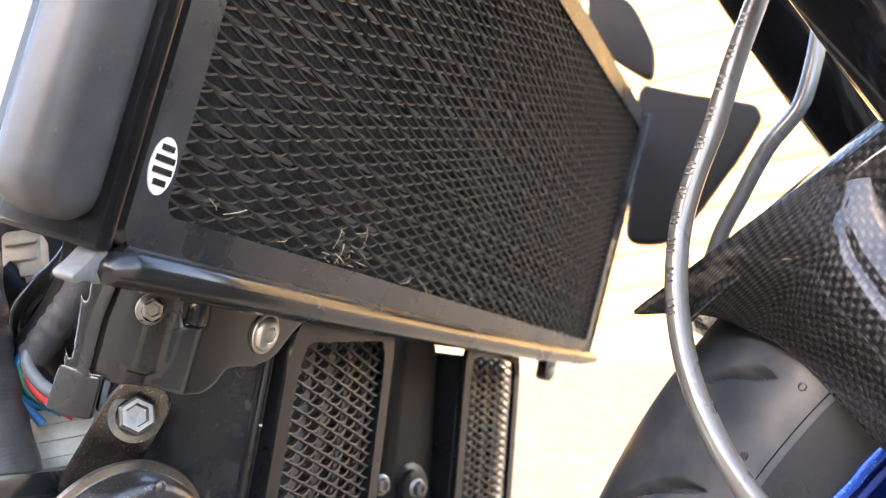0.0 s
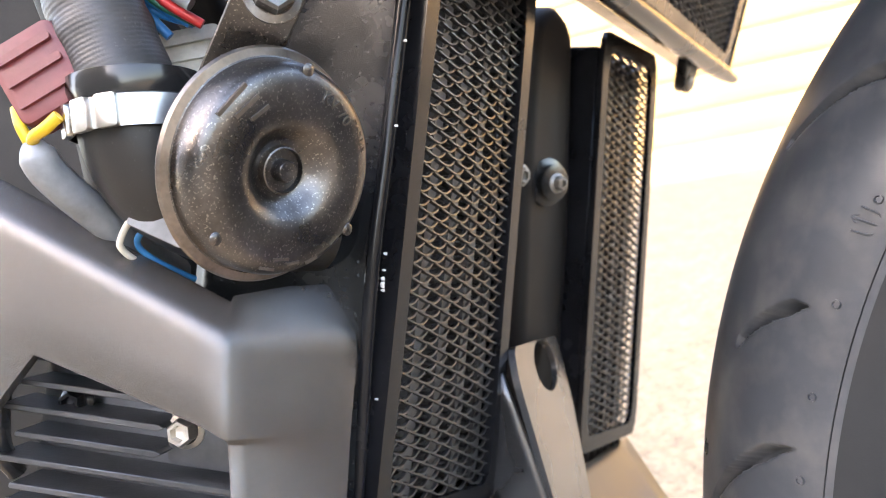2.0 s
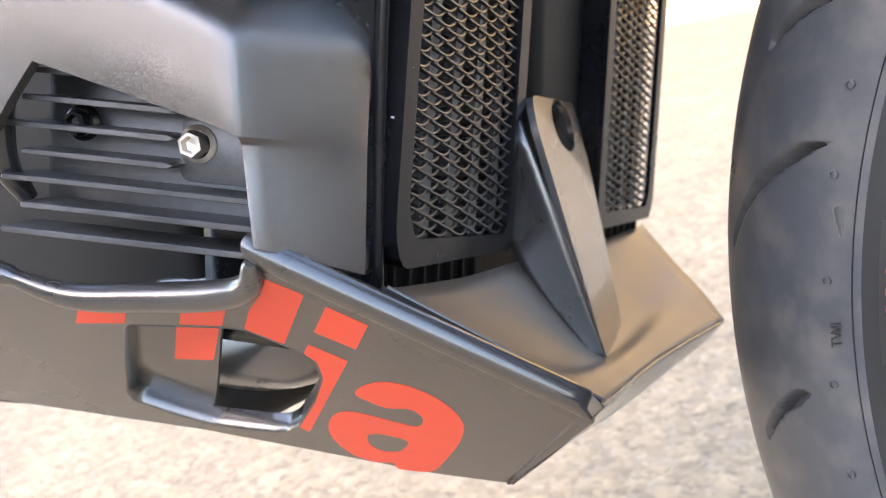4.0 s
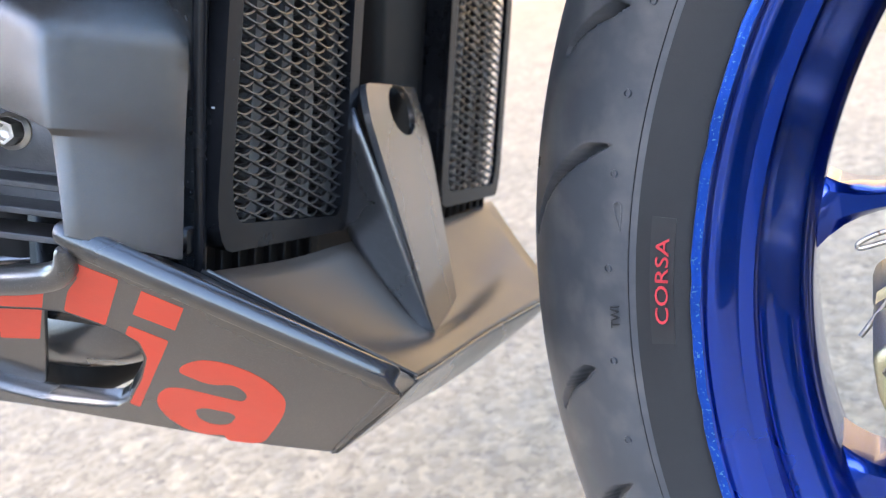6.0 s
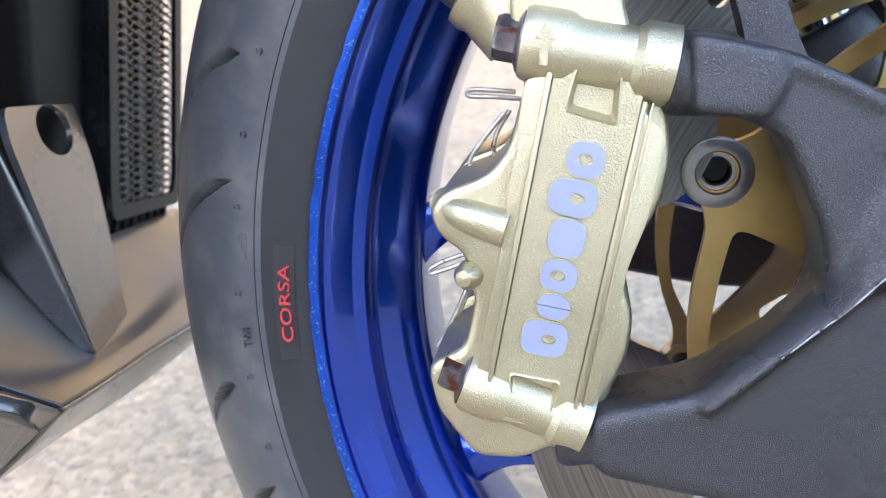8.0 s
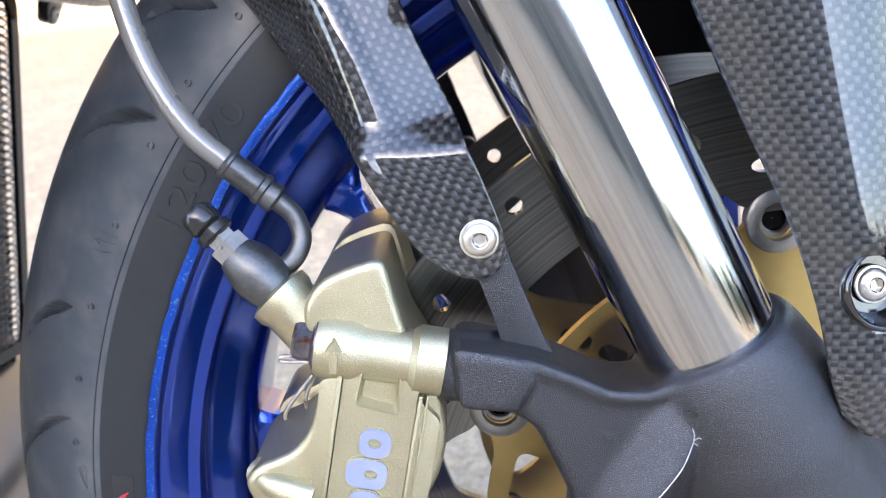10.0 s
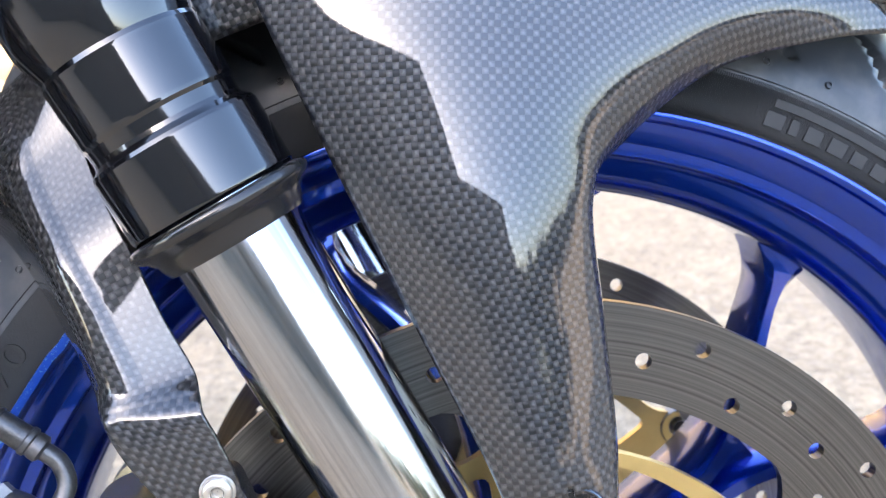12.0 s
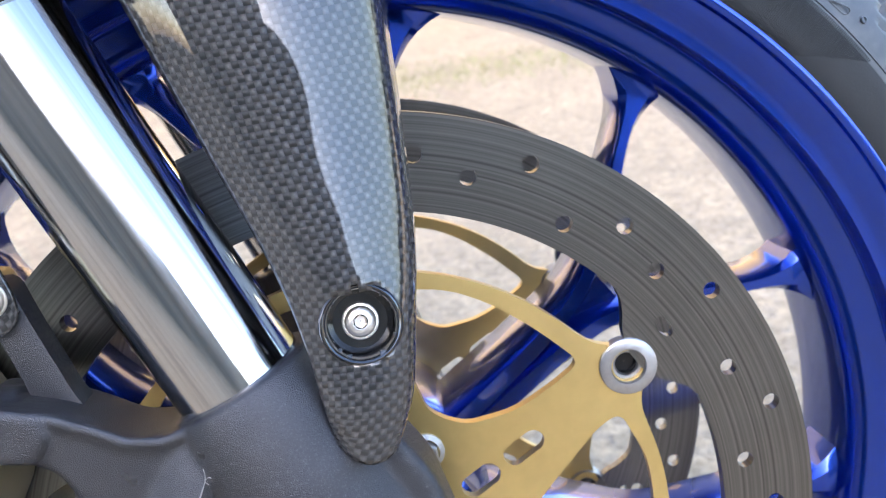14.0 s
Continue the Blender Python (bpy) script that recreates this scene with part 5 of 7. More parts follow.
def expanded_mesh(name, warp, a0, a1, b0, b1, long, short, width, depth, parent, label, hang=-1, lean=0.0022):
    """Expanded-metal guard: thin deep strands that swing up and down and touch at their knuckles. warp(a, b, c) gives the place."""
    verts, faces = [], []
    rows = int((b1 - b0) / short)
    per = 8
    for k in range(rows + 1):
        prev = None
        mid = b0 + k * short
        for i in range(int((a1 - a0) / long * per) + 1):
            a = a0 + i * long / per
            ph = (i / per + (0.5 if k % 2 else 0.0)) % 1.0
            bow = 0.88 * math.sin(math.pi * ph) + 0.12 * (1 - abs(2 * ph - 1))
            b = max(b0 - 0.001, min(b1 + 0.001, mid + hang * 1.04 * short * (bow - 0.5)))
            base = len(verts)
            fat = width * (0.85 + 0.55 * abs(math.cos(math.pi * ph)) ** 3)
            out = lean * (bow - 0.5)
            verts += [warp(a, b - fat * 0.5, out), warp(a, b + fat * 0.5, out + 0.0002), warp(a, b + fat * 0.5 + 0.0003, out - depth), warp(a, b - fat * 0.5 + 0.0003, out - depth)]
            if prev is not None:
                for q in range(4):
                    faces.append((prev + q, prev + (q + 1) % 4, base + (q + 1) % 4, base + q))
            prev = base
    me = bpy.data.meshes.new(name)
    me.from_pydata([tuple(v) for v in verts], [], faces)
    me.materials.append(GUARD)
    ob = new(name, me)
    ob.parent = parent
    return tagged(ob, label)


def core_fins(name, warp, a0, a1, b0, b1, tube, pitch, depth, parent):
    """Flat tubes with folded fins between them."""
    verts, faces = [], []
    def quad(*p):
        i = len(verts)
        verts.extend(p)
        faces.append((i, i + 1, i + 2, i + 3))
    n = int((b1 - b0) / tube)
    for k in range(n + 1):
        b = b0 + k * tube
        quad(warp(a0, b - 0.0009, 0), warp(a1, b - 0.0009, 0), warp(a1, b + 0.0009, 0), warp(a0, b + 0.0009, 0))
        quad(warp(a0, b + 0.0009, 0), warp(a1, b + 0.0009, 0), warp(a1, b + 0.0009, -depth), warp(a0, b + 0.0009, -depth))
        quad(warp(a0, b - 0.0009, 0), warp(a1, b - 0.0009, 0), warp(a1, b - 0.0009, -depth), warp(a0, b - 0.0009, -depth))
        if k == n:
            break
        m = int((a1 - a0) / pitch)
        for i in range(m):
            a = a0 + i * pitch
            lo, hi = b + 0.0009, b + tube - 0.0009
            p, q = (lo, hi) if i % 2 == 0 else (hi, lo)
            quad(warp(a, p, -0.0006), warp(a + pitch, q, -0.0006), warp(a + pitch, q, -depth), warp(a, p, -depth))
    quad(warp(a0, b0, -depth), warp(a1, b0, -depth), warp(a1, b1, -depth), warp(a0, b1, -depth))
    me = bpy.data.meshes.new(name)
    me.from_pydata([tuple(v) for v in verts], [], faces)
    me.materials.append(CORE)
    ob = new(name, me)
    ob.parent = parent
    return tagged(ob, "dusty grey fins", kind="stuff")


def upright_core(warp, a0, a1, B, pitch, tube, fin, depth, parent):
    """Upright flat tubes with stacks of folded fins between them."""
    verts, faces = [], []
    def quad(*p):
        i = len(verts)
        verts.extend(p)
        faces.append((i, i + 1, i + 2, i + 3))
    a = a0
    while a < a1:
        e = min(a + tube, a1)
        quad(warp(a, 0, 0), warp(e, 0, 0), warp(e, B, 0), warp(a, B, 0))
        for side in (a, e):
            quad(warp(side, 0, 0), warp(side, B, 0), warp(side, B, -depth), warp(side, 0, -depth))
        lo, hi = e, min(a + pitch, a1)
        if hi - lo > 0.02:
            mid = (lo + hi) / 2
            for k in range(int(B / fin)):
                b = k * fin
                for p, q, u, v in ((lo, mid, 0.0, 0.45), (mid, hi, 0.45, 0.0), (lo, mid, 1.0, 0.55), (mid, hi, 0.55, 1.0)):
                    quad(warp(p, b + u * fin, -0.0006), warp(q, b + v * fin, -0.0006), warp(q, b + v * fin + 0.003, -depth), warp(p, b + u * fin + 0.003, -depth))
        a += pitch
    quad(warp(a0, 0, -depth), warp(a1, 0, -depth), warp(a1, B, -depth), warp(a0, B, -depth))
    me = bpy.data.meshes.new("core")
    me.from_pydata([tuple(v) for v in verts], [], faces)
    me.materials.append(CORE)
    ob = new("core", me)
    ob.parent = parent
    return tagged(ob, "dusty grey fins", kind="stuff")


def radiator():
    W, H = 0.4480, 0.1590
    bm = bmesh.new()
    slab(bm, RAD, round_rect(-0.012, -0.0105, W + 0.014, H + 0.012, 0.006), -0.0035, 0.0025, 0, 1, [round_rect(0, 0, W, H, 0.004)])
    rad = part("radiator", bm, DUSTY_FRAME, bike, "black radiator with an expanded metal guard")
    flat = lambda a, b, c: at(RAD, a, b, c)
    expanded_mesh("guard_mesh", flat, 0.0, W, 0.0, H, 0.0156, 0.0023, 0.0007, 0.0013, rad, "black expanded metal guard with caught dry grass", -1, 0.0011)
    core_fins("core", lambda a, b, c: at(RAD, a, b, c - 0.0050), -0.004, W + 0.002, -0.002, H + 0.002, 0.0098, 0.0011, 0.016, rad)
    # inner channel round the mesh
    bm = bmesh.new()
    slab(bm, RAD, round_rect(-0.014, -0.012, W + 0.012, H + 0.014, 0.006), -0.030, -0.0037, 0, 1, [round_rect(-0.003, -0.003, W + 0.003, H + 0.003, 0.004)])
    part("core_frame", bm, SATIN, rad)
    # side tank of black plastic
    bm = bmesh.new()
    slab(bm, RAD, round_rect(-0.0400, -0.0080, -0.0185, 0.200, 0.010, 6), -0.016, 0.0020, 0.006, 4)
    part("side_tank", bm, TANK, rad, "black plastic radiator side tank")
    bm = bmesh.new()
    slab(bm, RAD, round_rect(-0.0215, -0.0125, -0.0160, 0.200, 0.002, 3), -0.040, 0.0045, 0.0012, 2)
    part("tank_flange", bm, SATIN, rad)
    bm = bmesh.new()
    slab(bm, RAD, [(W + 0.0145, -0.010), (W + 0.0185, -0.010), (W + 0.0185, H + 0.016), (W + 0.0145, H + 0.016)], -0.024, 0.0035, 0.001, 1)
    part("far_edge", bm, SATIN, rad)
    # round badge: a white oval with dark bars
    c = (-0.0060, 0.0115)
    bm = bmesh.new()
    slab(bm, RAD, [(c[0] + 0.0044 * math.cos(t), c[1] + 0.0074 * math.sin(t)) for t in (2 * math.pi * k / 32 for k in range(32))], 0.0022, 0.0030)
    badge = part("badge", bm, WHITE, rad, "white oval badge with dark bars")
    for k, (b, w) in enumerate(((-0.0042, 0.0022), (-0.0012, 0.0034), (0.0018, 0.0034), (0.0047, 0.0022))):
        bm = bmesh.new()
        slab(bm, RAD, [(c[0] - w, c[1] + b - 0.0008), (c[0] + w, c[1] + b - 0.0008), (c[0] + w, c[1] + b + 0.0008), (c[0] - w, c[1] + b + 0.0008)], 0.0029, 0.0033)
        part("badge_bar", bm, PLASTIC, badge)
    # dry grass caught in the mesh
    rng = random.Random(4)
    for k in range(34):
        a = rng.choice((0.075, 0.095, 0.10, 0.15, 0.20, 0.23, 0.03)) + rng.gauss(0, 0.012)
        b = abs(rng.gauss(0.002, 0.006))
        p = at(RAD, a, b, 0.001)
        q = p + RAD[1] * rng.gauss(0, 0.004) + RAD[2] * rng.gauss(0.001, 0.003) + RAD[3] * rng.uniform(0, 0.002)
        bm = bmesh.new()
        sweep(bm, [p, (p + q) / 2 + RAD[3] * 0.0008, q], 0.00022, 5, 3)
        part("dry_straw", bm, STRAW, rad)
    return rad


# paler than the lip itself: a grey-blue highlight painted as colour
HOOK = surface("highlight_grey_plastic", (0.16, 0.165, 0.17), 0.4, grain=(900, 0.1), blotch=(80, 0.4))
# near black: stands in for shade on the engine block, and fills the shut line
NEAR_BLACK = surface("near_black", (0.003, 0.003, 0.003), 0.8)
STRAW = surface("dry_straw", (0.36, 0.28, 0.16), 0.7, blotch=(80, 0.3))
radiator()


def bend_back(p):
    """Where a point of the bracket comes to lie: its inner end is turned back towards the engine."""
    d = p - RAD[0]
    a = d.dot(RAD[1])
    s = float(np.interp(a, (-0.018, -0.012, -0.006, 0.0, 0.008, 0.019, 0.026, 0.034), (0.033, 0.030, 0.025, 0.0205, 0.0145, 0.0115, 0.006, 0.0)))
    return p + RAD[1] * (1.09 * s) - RAD[3] * s


def bent(bm):
    """Cuts a piece of the bracket into strips and bends it back."""
    for a in (-0.012, -0.009, -0.006, -0.003, 0.0, 0.004, 0.008, 0.0135, 0.019, 0.0225, 0.026, 0.030, 0.034):
        bmesh.ops.bisect_plane(bm, geom=[*bm.verts, *bm.edges, *bm.faces], plane_co=at(RAD, a, 0), plane_no=RAD[1])
    for v in bm.verts:
        v.co = bend_back(v.co)


def lower_shroud():
    """The plastic lip under the radiator, with the bracket that carries cooler and horn."""
    bm = bmesh.new()
    rings = []
    for a, drop, fat in ((-0.0170, -0.0160, 0.0012), (-0.0150, -0.0158, 0.0034), (-0.010, -0.0148, 0.0046), (0.03, -0.0150, 0.0050), (0.10, -0.0152, 0.0050), (0.20, -0.0150, 0.0050), (0.33, -0.0142, 0.0050), (0.44, -0.0122, 0.0046), (0.476, -0.0112, 0.0030)):
        c = at(RAD, a, drop, 0.0035)
        rings.append([c + RAD[2] * (fat * 1.15 * math.cos(t)) + RAD[3] * (fat * 1.5 * math.sin(t)) for t in (2 * math.pi * k / 16 for k in range(16))])
    loft(bm, rings)
    lip = part("lower_shroud", bm, PLASTIC, bike, "black plastic lip and bracket under the radiator")
    bm = bmesh.new()
    outline = [(0.0005, -0.0140), (0.0005, -0.0420), (0.0080, -0.0490), (0.0190, -0.0490), (0.0355, -0.0484), (0.0425, -0.0484), (0.0485, -0.0450), (0.0522, -0.0392), (0.0665, -0.0384), (0.0760, -0.0345), (0.0830, -0.0250), (0.0900, -0.0195), (0.1100, -0.0170), (0.4100, -0.0160), (0.4300, -0.0130), (0.10, -0.0130)]
    slab(bm, RAD, rounded(outline, 0.004, 4), -0.0085, -0.0035, 0, 2, [rounded([(0.0262, -0.0208), (0.0275, -0.0290), (0.0358, -0.0276), (0.0345, -0.0215)], 0.001, 3)])
    # rounded block over the plate, a gusset under it and an upright channel beside it
    slab(bm, RAD, rounded([(0.0018, -0.0150), (0.0190, -0.0150), (0.0222, -0.0300), (0.0222, -0.0400), (0.0170, -0.0455), (0.0020, -0.0440), (-0.0002, -0.0331)], 0.006, 4), -0.0130, -0.0002, 0.0030, 3)
    slab(bm, RAD, rounded([(0.0010, -0.0400), (0.0215, -0.0400), (0.0170, -0.0480), (0.0060, -0.0498), (-0.0010, -0.0470)], 0.003, 3), -0.0130, -0.0030, 0.0020, 2)
    slab(bm, RAD, rounded([(-0.0065, -0.0170), (0.0080, -0.0170), (0.0080, -0.0475), (0.0030, -0.0580), (-0.0060, -0.0580), (-0.0072, -0.0320)], 0.002, 3), -0.0135, -0.0100, 0, 1, [rounded([(0.0010, -0.0360), (0.0050, -0.0355), (0.0056, -0.0440), (0.0015, -0.0455)], 0.0012, 3)])
    bent(bm)
    cast_together(part("bracket_plate", bm, PLASTIC, lip), 0.0007, 8)
    for a, h in ((-0.0092, -0.0020), (-0.0080, -0.0032), (-0.0068, -0.0044)):
        bm = bmesh.new()
        slab(bm, RAD, rounded([(a + 0.0030, -0.0195), (a + 0.0042, -0.0195), (a + 0.0022, -0.0330), (a + 0.0036, -0.0590), (a + 0.0018, -0.0590), (a + 0.0004, -0.0330)], 0.0008, 2), h - 0.0032, h, 0.0007, 2)
        bent(bm)
        part("bracket_rib", bm, PLASTIC, lip)
    # ribbed clip at the channel's foot
    for outline, top in (([(-0.0084, -0.0490), (0.0004, -0.0480), (0.0010, -0.0606), (-0.0092, -0.0622)], -0.0022), ([(-0.0056, -0.0491), (-0.0030, -0.0488), (-0.0028, -0.0610), (-0.0058, -0.0614)], 0.0000)):
        bm = bmesh.new()
        slab(bm, RAD, rounded(outline, 0.0012, 3), -0.0120, top, 0.0010, 3)
        bent(bm)
        part("bracket_clip", bm, PLASTIC, lip)
    # hooked end of the lip, made pale to stand for its highlight
    bm = bmesh.new()
    slab(bm, RAD, rounded([(-0.0240, -0.0195), (-0.0205, -0.0155), (-0.0180, -0.0118), (-0.0120, -0.0125), (-0.0090, -0.0160), (-0.0150, -0.0205), (-0.0190, -0.0195), (-0.0222, -0.0212)], 0.0016, 3), -0.0040, 0.0030, 0.0010, 2)
    part("lip_hook", bm, HOOK, lip, "pale end of the lip, a highlight put into its colour")
    bm = bmesh.new()
    slab(bm, RAD, round_rect(0.0318, -0.0280, 0.0362, -0.0210, 0.0010, 3), -0.0085, -0.0040, 0.0006, 2)
    part("slot_tongue", bm, PLASTIC, lip)
    button_bolt(lip, at(RAD, 0.0652, -0.0270, -0.0034), RAD[3], 0.0056, BOLT, "shroud_bolt", "bright socket bolt")
    hex_bolt(lip, bend_back(at(RAD, 0.0080, -0.0262, 0.0000)), (RAD[3] - RAD[1] * 0.45).normalized(), 0.0033, DULL_STEEL, "shroud_bolt", "", 0.0028)
    bm = bmesh.new()
    slab(bm, RAD, rounded([(0.3820, -0.0130), (0.4120, -0.0130), (0.4050, -0.0330), (0.3900, -0.0330)], 0.005, 4), -0.010, -0.003, 0.001, 2)
    part("bracket_tab", bm, PLASTIC, lip)
    button_bolt(lip, at(RAD, 0.3970, -0.0270, -0.003), RAD[3], 0.0045, DULL_STEEL, "shroud_bolt")


lower_shroud()


def cooler(fr, left, right, b_end, name, label, gap):
    """A slim upright cooler behind a framed mesh; left(b) and right(b) give its edges."""
    def warp(a, b, c):
        t = a
        return at(fr, left(b) + (right(b) - left(b)) * t, b, c)
    bm = bmesh.new()
    def loop(m_a, m_b, r):
        pts = []
        for a, b in round_rect(0, 0, 1, 1, 0.08, 4):
            bb = -m_b + (b_end(a) + 2 * m_b) * b
            la, ra = left(bb) - m_a, right(bb) + m_a
            pts.append((la + (ra - la) * a, bb))
        return pts
    slab(bm, fr, loop(0.0085, 0.0085, 0), -0.0008 if gap else -0.005, 0.0022, 0, 1, [loop(0.0, 0.0, 0)])
    body = part(name, bm, SATIN, bike, label)
    B = b_end(0.5)
    def strand(a, b, c):
        t = b / B
        bb = b_end(a) * t
        return at(fr, left(bb) + (right(bb) - left(bb)) * a, bb, c)
    wide = right(0.1) - left(0.1)
    expanded_mesh("guard_mesh", strand, 0.0, 1.0, 0.0, B, 0.0165 / wide, 0.00245, 0.0007, 0.0014, body, "black expanded metal guard", 1, 0.0014)
    upright_core(lambda a, b, c: strand(a, b, c - 0.0042), -0.02, 1.0 - gap, B, 0.0195 / wide, 0.0068 / wide, 0.0026, 0.020, body)
    if gap:
        bm = bmesh.new()
        slab(bm, fr, [(left(0) - 0.0085, 0), (left(0) - 0.0015, 0), (left(B) - 0.0015, B), (left(B) - 0.0085, B)], -0.034, -0.0010, 0.001, 1)
        part("cooler_shell", bm, SATIN, body)
    else:
        bm = bmesh.new()
        slab(bm, fr, loop(0.0095, 0.0070, 0), -0.034, -0.0052, 0, 1, [loop(0.0015, 0.0015, 0)])
        part("cooler_shell", bm, SATIN, body)
    return body, strand


oc1_left = lambda b: 0.0010 - 0.0175 * min(1, b / 0.11) - 0.0020 * max(0, (b - 0.11) / 0.09)
oc1_right = lambda b: 0.0720 - 0.0065 * min(1, max(0, b / 0.20))
oc2_left = lambda b: 0.0080 + 0.0175 * b / 0.21
oc2_right = lambda b: 0.0790 + 0.0230 * b / 0.21
oc1, _ = cooler(OC1, oc1_left, oc1_right, lambda a: 0.184 + 0.018 * a, "oil_cooler", "slim black oil cooler with a mesh guard and chipped edge", 0.0)
oc2, _ = cooler(OC2, oc2_left, oc2_right, lambda a: 0.211 + 0.006 * a, "oil_cooler", "slim black oil cooler with a mesh guard beside the wheel", 0.004)


def cooler_sides():
    # tall side plate beside the near cooler, with chipped paint
    rows = []
    for b in (-0.004, 0.050, 0.100, 0.150, 0.200, 0.224):
        a = oc1_left(b) - 0.0125 if b > 0 else -0.0115
        rows.append([at(OC1, a + 0.001, b, -0.0030), at(OC1, a, b, -0.0060), at(OC1, a - 0.003, b, -0.024), at(OC1, a - 0.007, b, -0.046), at(OC1, a - 0.011, b, -0.064)])
    sheet("side_plate", rows, oc1, DUSTY, "glossy black side plate dulled with dust", 0.0016, 4, 12)
    bm = bmesh.new()
    sweep(bm, [at(OC1, -0.0115, -0.004, -0.004), at(OC1, -0.0200, 0.060, -0.004), at(OC1, -0.0265, 0.110, -0.004), at(OC1, -0.0290, 0.205, -0.004)], 0.0026, 10, 8)
    part("edge_bead", bm, SATIN, oc1)
    rng = random.Random(9)
    for k in range(13):
        b = rng.uniform(0.02, 0.19) if k > 8 else rng.gauss(0.105, 0.004)
        left = -0.0200 - 0.0080 * min(1, b / 0.11)
        bm = bmesh.new()
        p = at(OC1, left + 0.004 + rng.gauss(0, 0.0005), b, -0.0012 + 0.0004)
        lathe(bm, [(0.0001, 0.0003), (rng.uniform(0.0003, 0.0008), 0.0002), (0.0003, -0.0008)], p, OC1[3], 6, False)
        part("paint_chip", bm, WHITE, oc1)
    for b in (0.128, 0.182):
        bm = bmesh.new()
        slab(bm, OC1, [(-0.036, b), (-0.0215, b), (-0.0215, b + 0.010), (-0.036, b + 0.010)], -0.020, -0.004, 0.001, 1)
        part("shell_clip", bm, SATIN, oc1)
    # lower rubber skirt
    bm = bmesh.new()
    slab(bm, OC1, [(-0.0560, 0.186), (0.0720, 0.206), (0.0700, 0.238), (-0.0150, 0.226), (-0.0460, 0.212)], -0.034, -0.012, 0.002, 2)
    part("skirt", bm, MATT, oc1)
    for k in range(9):
        bm = bmesh.new()
        a = -0.030 + k * 0.011
        slab(bm, OC1, [(a, 0.195 + 0.0016 * k), (a + 0.002, 0.195 + 0.0016 * k), (a + 0.001, 0.232 + 0.0012 * k), (a - 0.001, 0.232 + 0.0012 * k)], -0.014, -0.009, 0.0005, 1)
        part("skirt_rib", bm, MATT, oc1)
    bm = bmesh.new()
    slab(bm, OC2, [(0.010, 0.214), (0.118, 0.222), (0.112, 0.240), (0.010, 0.236)], -0.030, -0.008, 0.002, 2)
    part("skirt", bm, MATT, oc2)
    for k in range(9):
        bm = bmesh.new()
        a = 0.016 + k * 0.011
        slab(bm, OC2, [(a, 0.217 + 0.0008 * k), (a + 0.002, 0.217 + 0.0008 * k), (a + 0.002, 0.236), (a, 0.236)], -0.010, -0.005, 0.0005, 1)
        part("skirt_rib", bm, MATT, oc2)
    # bowed tank between the two coolers
    bm = bmesh.new()
    slab(bm, OC2, rounded([(-0.050, -0.006), (-0.030, -0.016), (-0.008, -0.006), (0.010, 0.100), (0.016, 0.215), (-0.030, 0.215), (-0.046, 0.090)], 0.010, 5), -0.070, -0.012, 0.006, 3)
    part("end_tank", bm, MATT, oc2, "black bowed end tank")
    bm = bmesh.new()
    lathe(bm, [(0.0120, 0.0), (0.0120, 0.003), (0.0090, 0.004), (0.0090, 0.008), (0.0055, 0.009)], at(OC2, -0.0290, 0.072, -0.012), OC2[3] + V(0, -0.4, 0), 28)
    part("rubber_grommet", bm, PLASTIC, oc2)
    hex_bolt(oc2, at(OC2, -0.0290, 0.072, -0.004) + V(0, -0.003, 0), OC2[3] + V(0, -0.4, 0), 0.0036, DULL_STEEL, "grommet_bolt", "", 0.005)
    hex_bolt(oc2, at(OC2, -0.0570, 0.070, -0.012), OC2[3] + V(0, -0.4, 0), 0.0040, DULL_STEEL, "grommet_bolt", "", 0.004)


cooler_sides()


# -- wings at the far end of the radiator --
def far_panels():
    fr = frame_of((0, 0.33, 0), (1, 0, 0), (0, 0, 1))
    for loop, label in (([(-0.2773, 0.7413), (-0.2493, 0.7271), (-0.1938, 0.7033), (-0.1912, 0.6938), (-0.2077, 0.6706), (-0.2522, 0.6244), (-0.2744, 0.6097), (-0.3057, 0.6159), (-0.2948, 0.6609)], "matt black side air deflector"), ([(-0.3067, 0.8333), (-0.2759, 0.8138), (-0.2676, 0.7892), (-0.2617, 0.7658), (-0.2672, 0.7387), (-0.2961, 0.7665), (-0.3139, 0.7951)], "matt black upper air deflector")):
        bm = bmesh.new()
        slab(bm, fr, rounded(loop, 0.012, 5), -0.006, 0.006, 0.004, 3)
        part("air_deflector", bm, MATT, bike, label)
    # pale painted fairing beside the side tank
    fr = frame_of((0, -0.165, 0), (1, 0, 0), (0, 0, 1))
    bm = bmesh.new()
    slab(bm, fr, rounded([(-0.4016, 0.6635), (-0.3413, 0.6435), (-0.3480, 0.5943), (-0.3632, 0.5737), (-0.3786, 0.5741), (-0.3997, 0.5778)], 0.006, 4), -0.006, 0.0, 0.002, 3)
    part("side_fairing", bm, PALE, bike, "pale blue glossy fairing edge")
    # the fairing goes on above, dull inside: unseen, added to keep sky off
    for name, m, h in (("unseen_fairing", PALE, 0.0), ("unseen_lining", MATT, 0.012)):
        rows = [[V(x, y + h, z) for y, z in ((-0.20 + lift, 0.66 + lift), (-0.25 + lift * 0.5, 0.74), (-0.24, 0.84), (-0.17, 0.93), (-0.05, 0.97))] for x, lift in ((-0.30, 0.05), (-0.42, 0.01), (-0.58, 0.0), (-0.80, -0.03))]
        sheet(name, rows, bike, m, "unseen pale upper fairing added to block the sky" if h == 0 else "unseen dull black lining added to block the sky", 0.003, 6, 20)


far_panels()


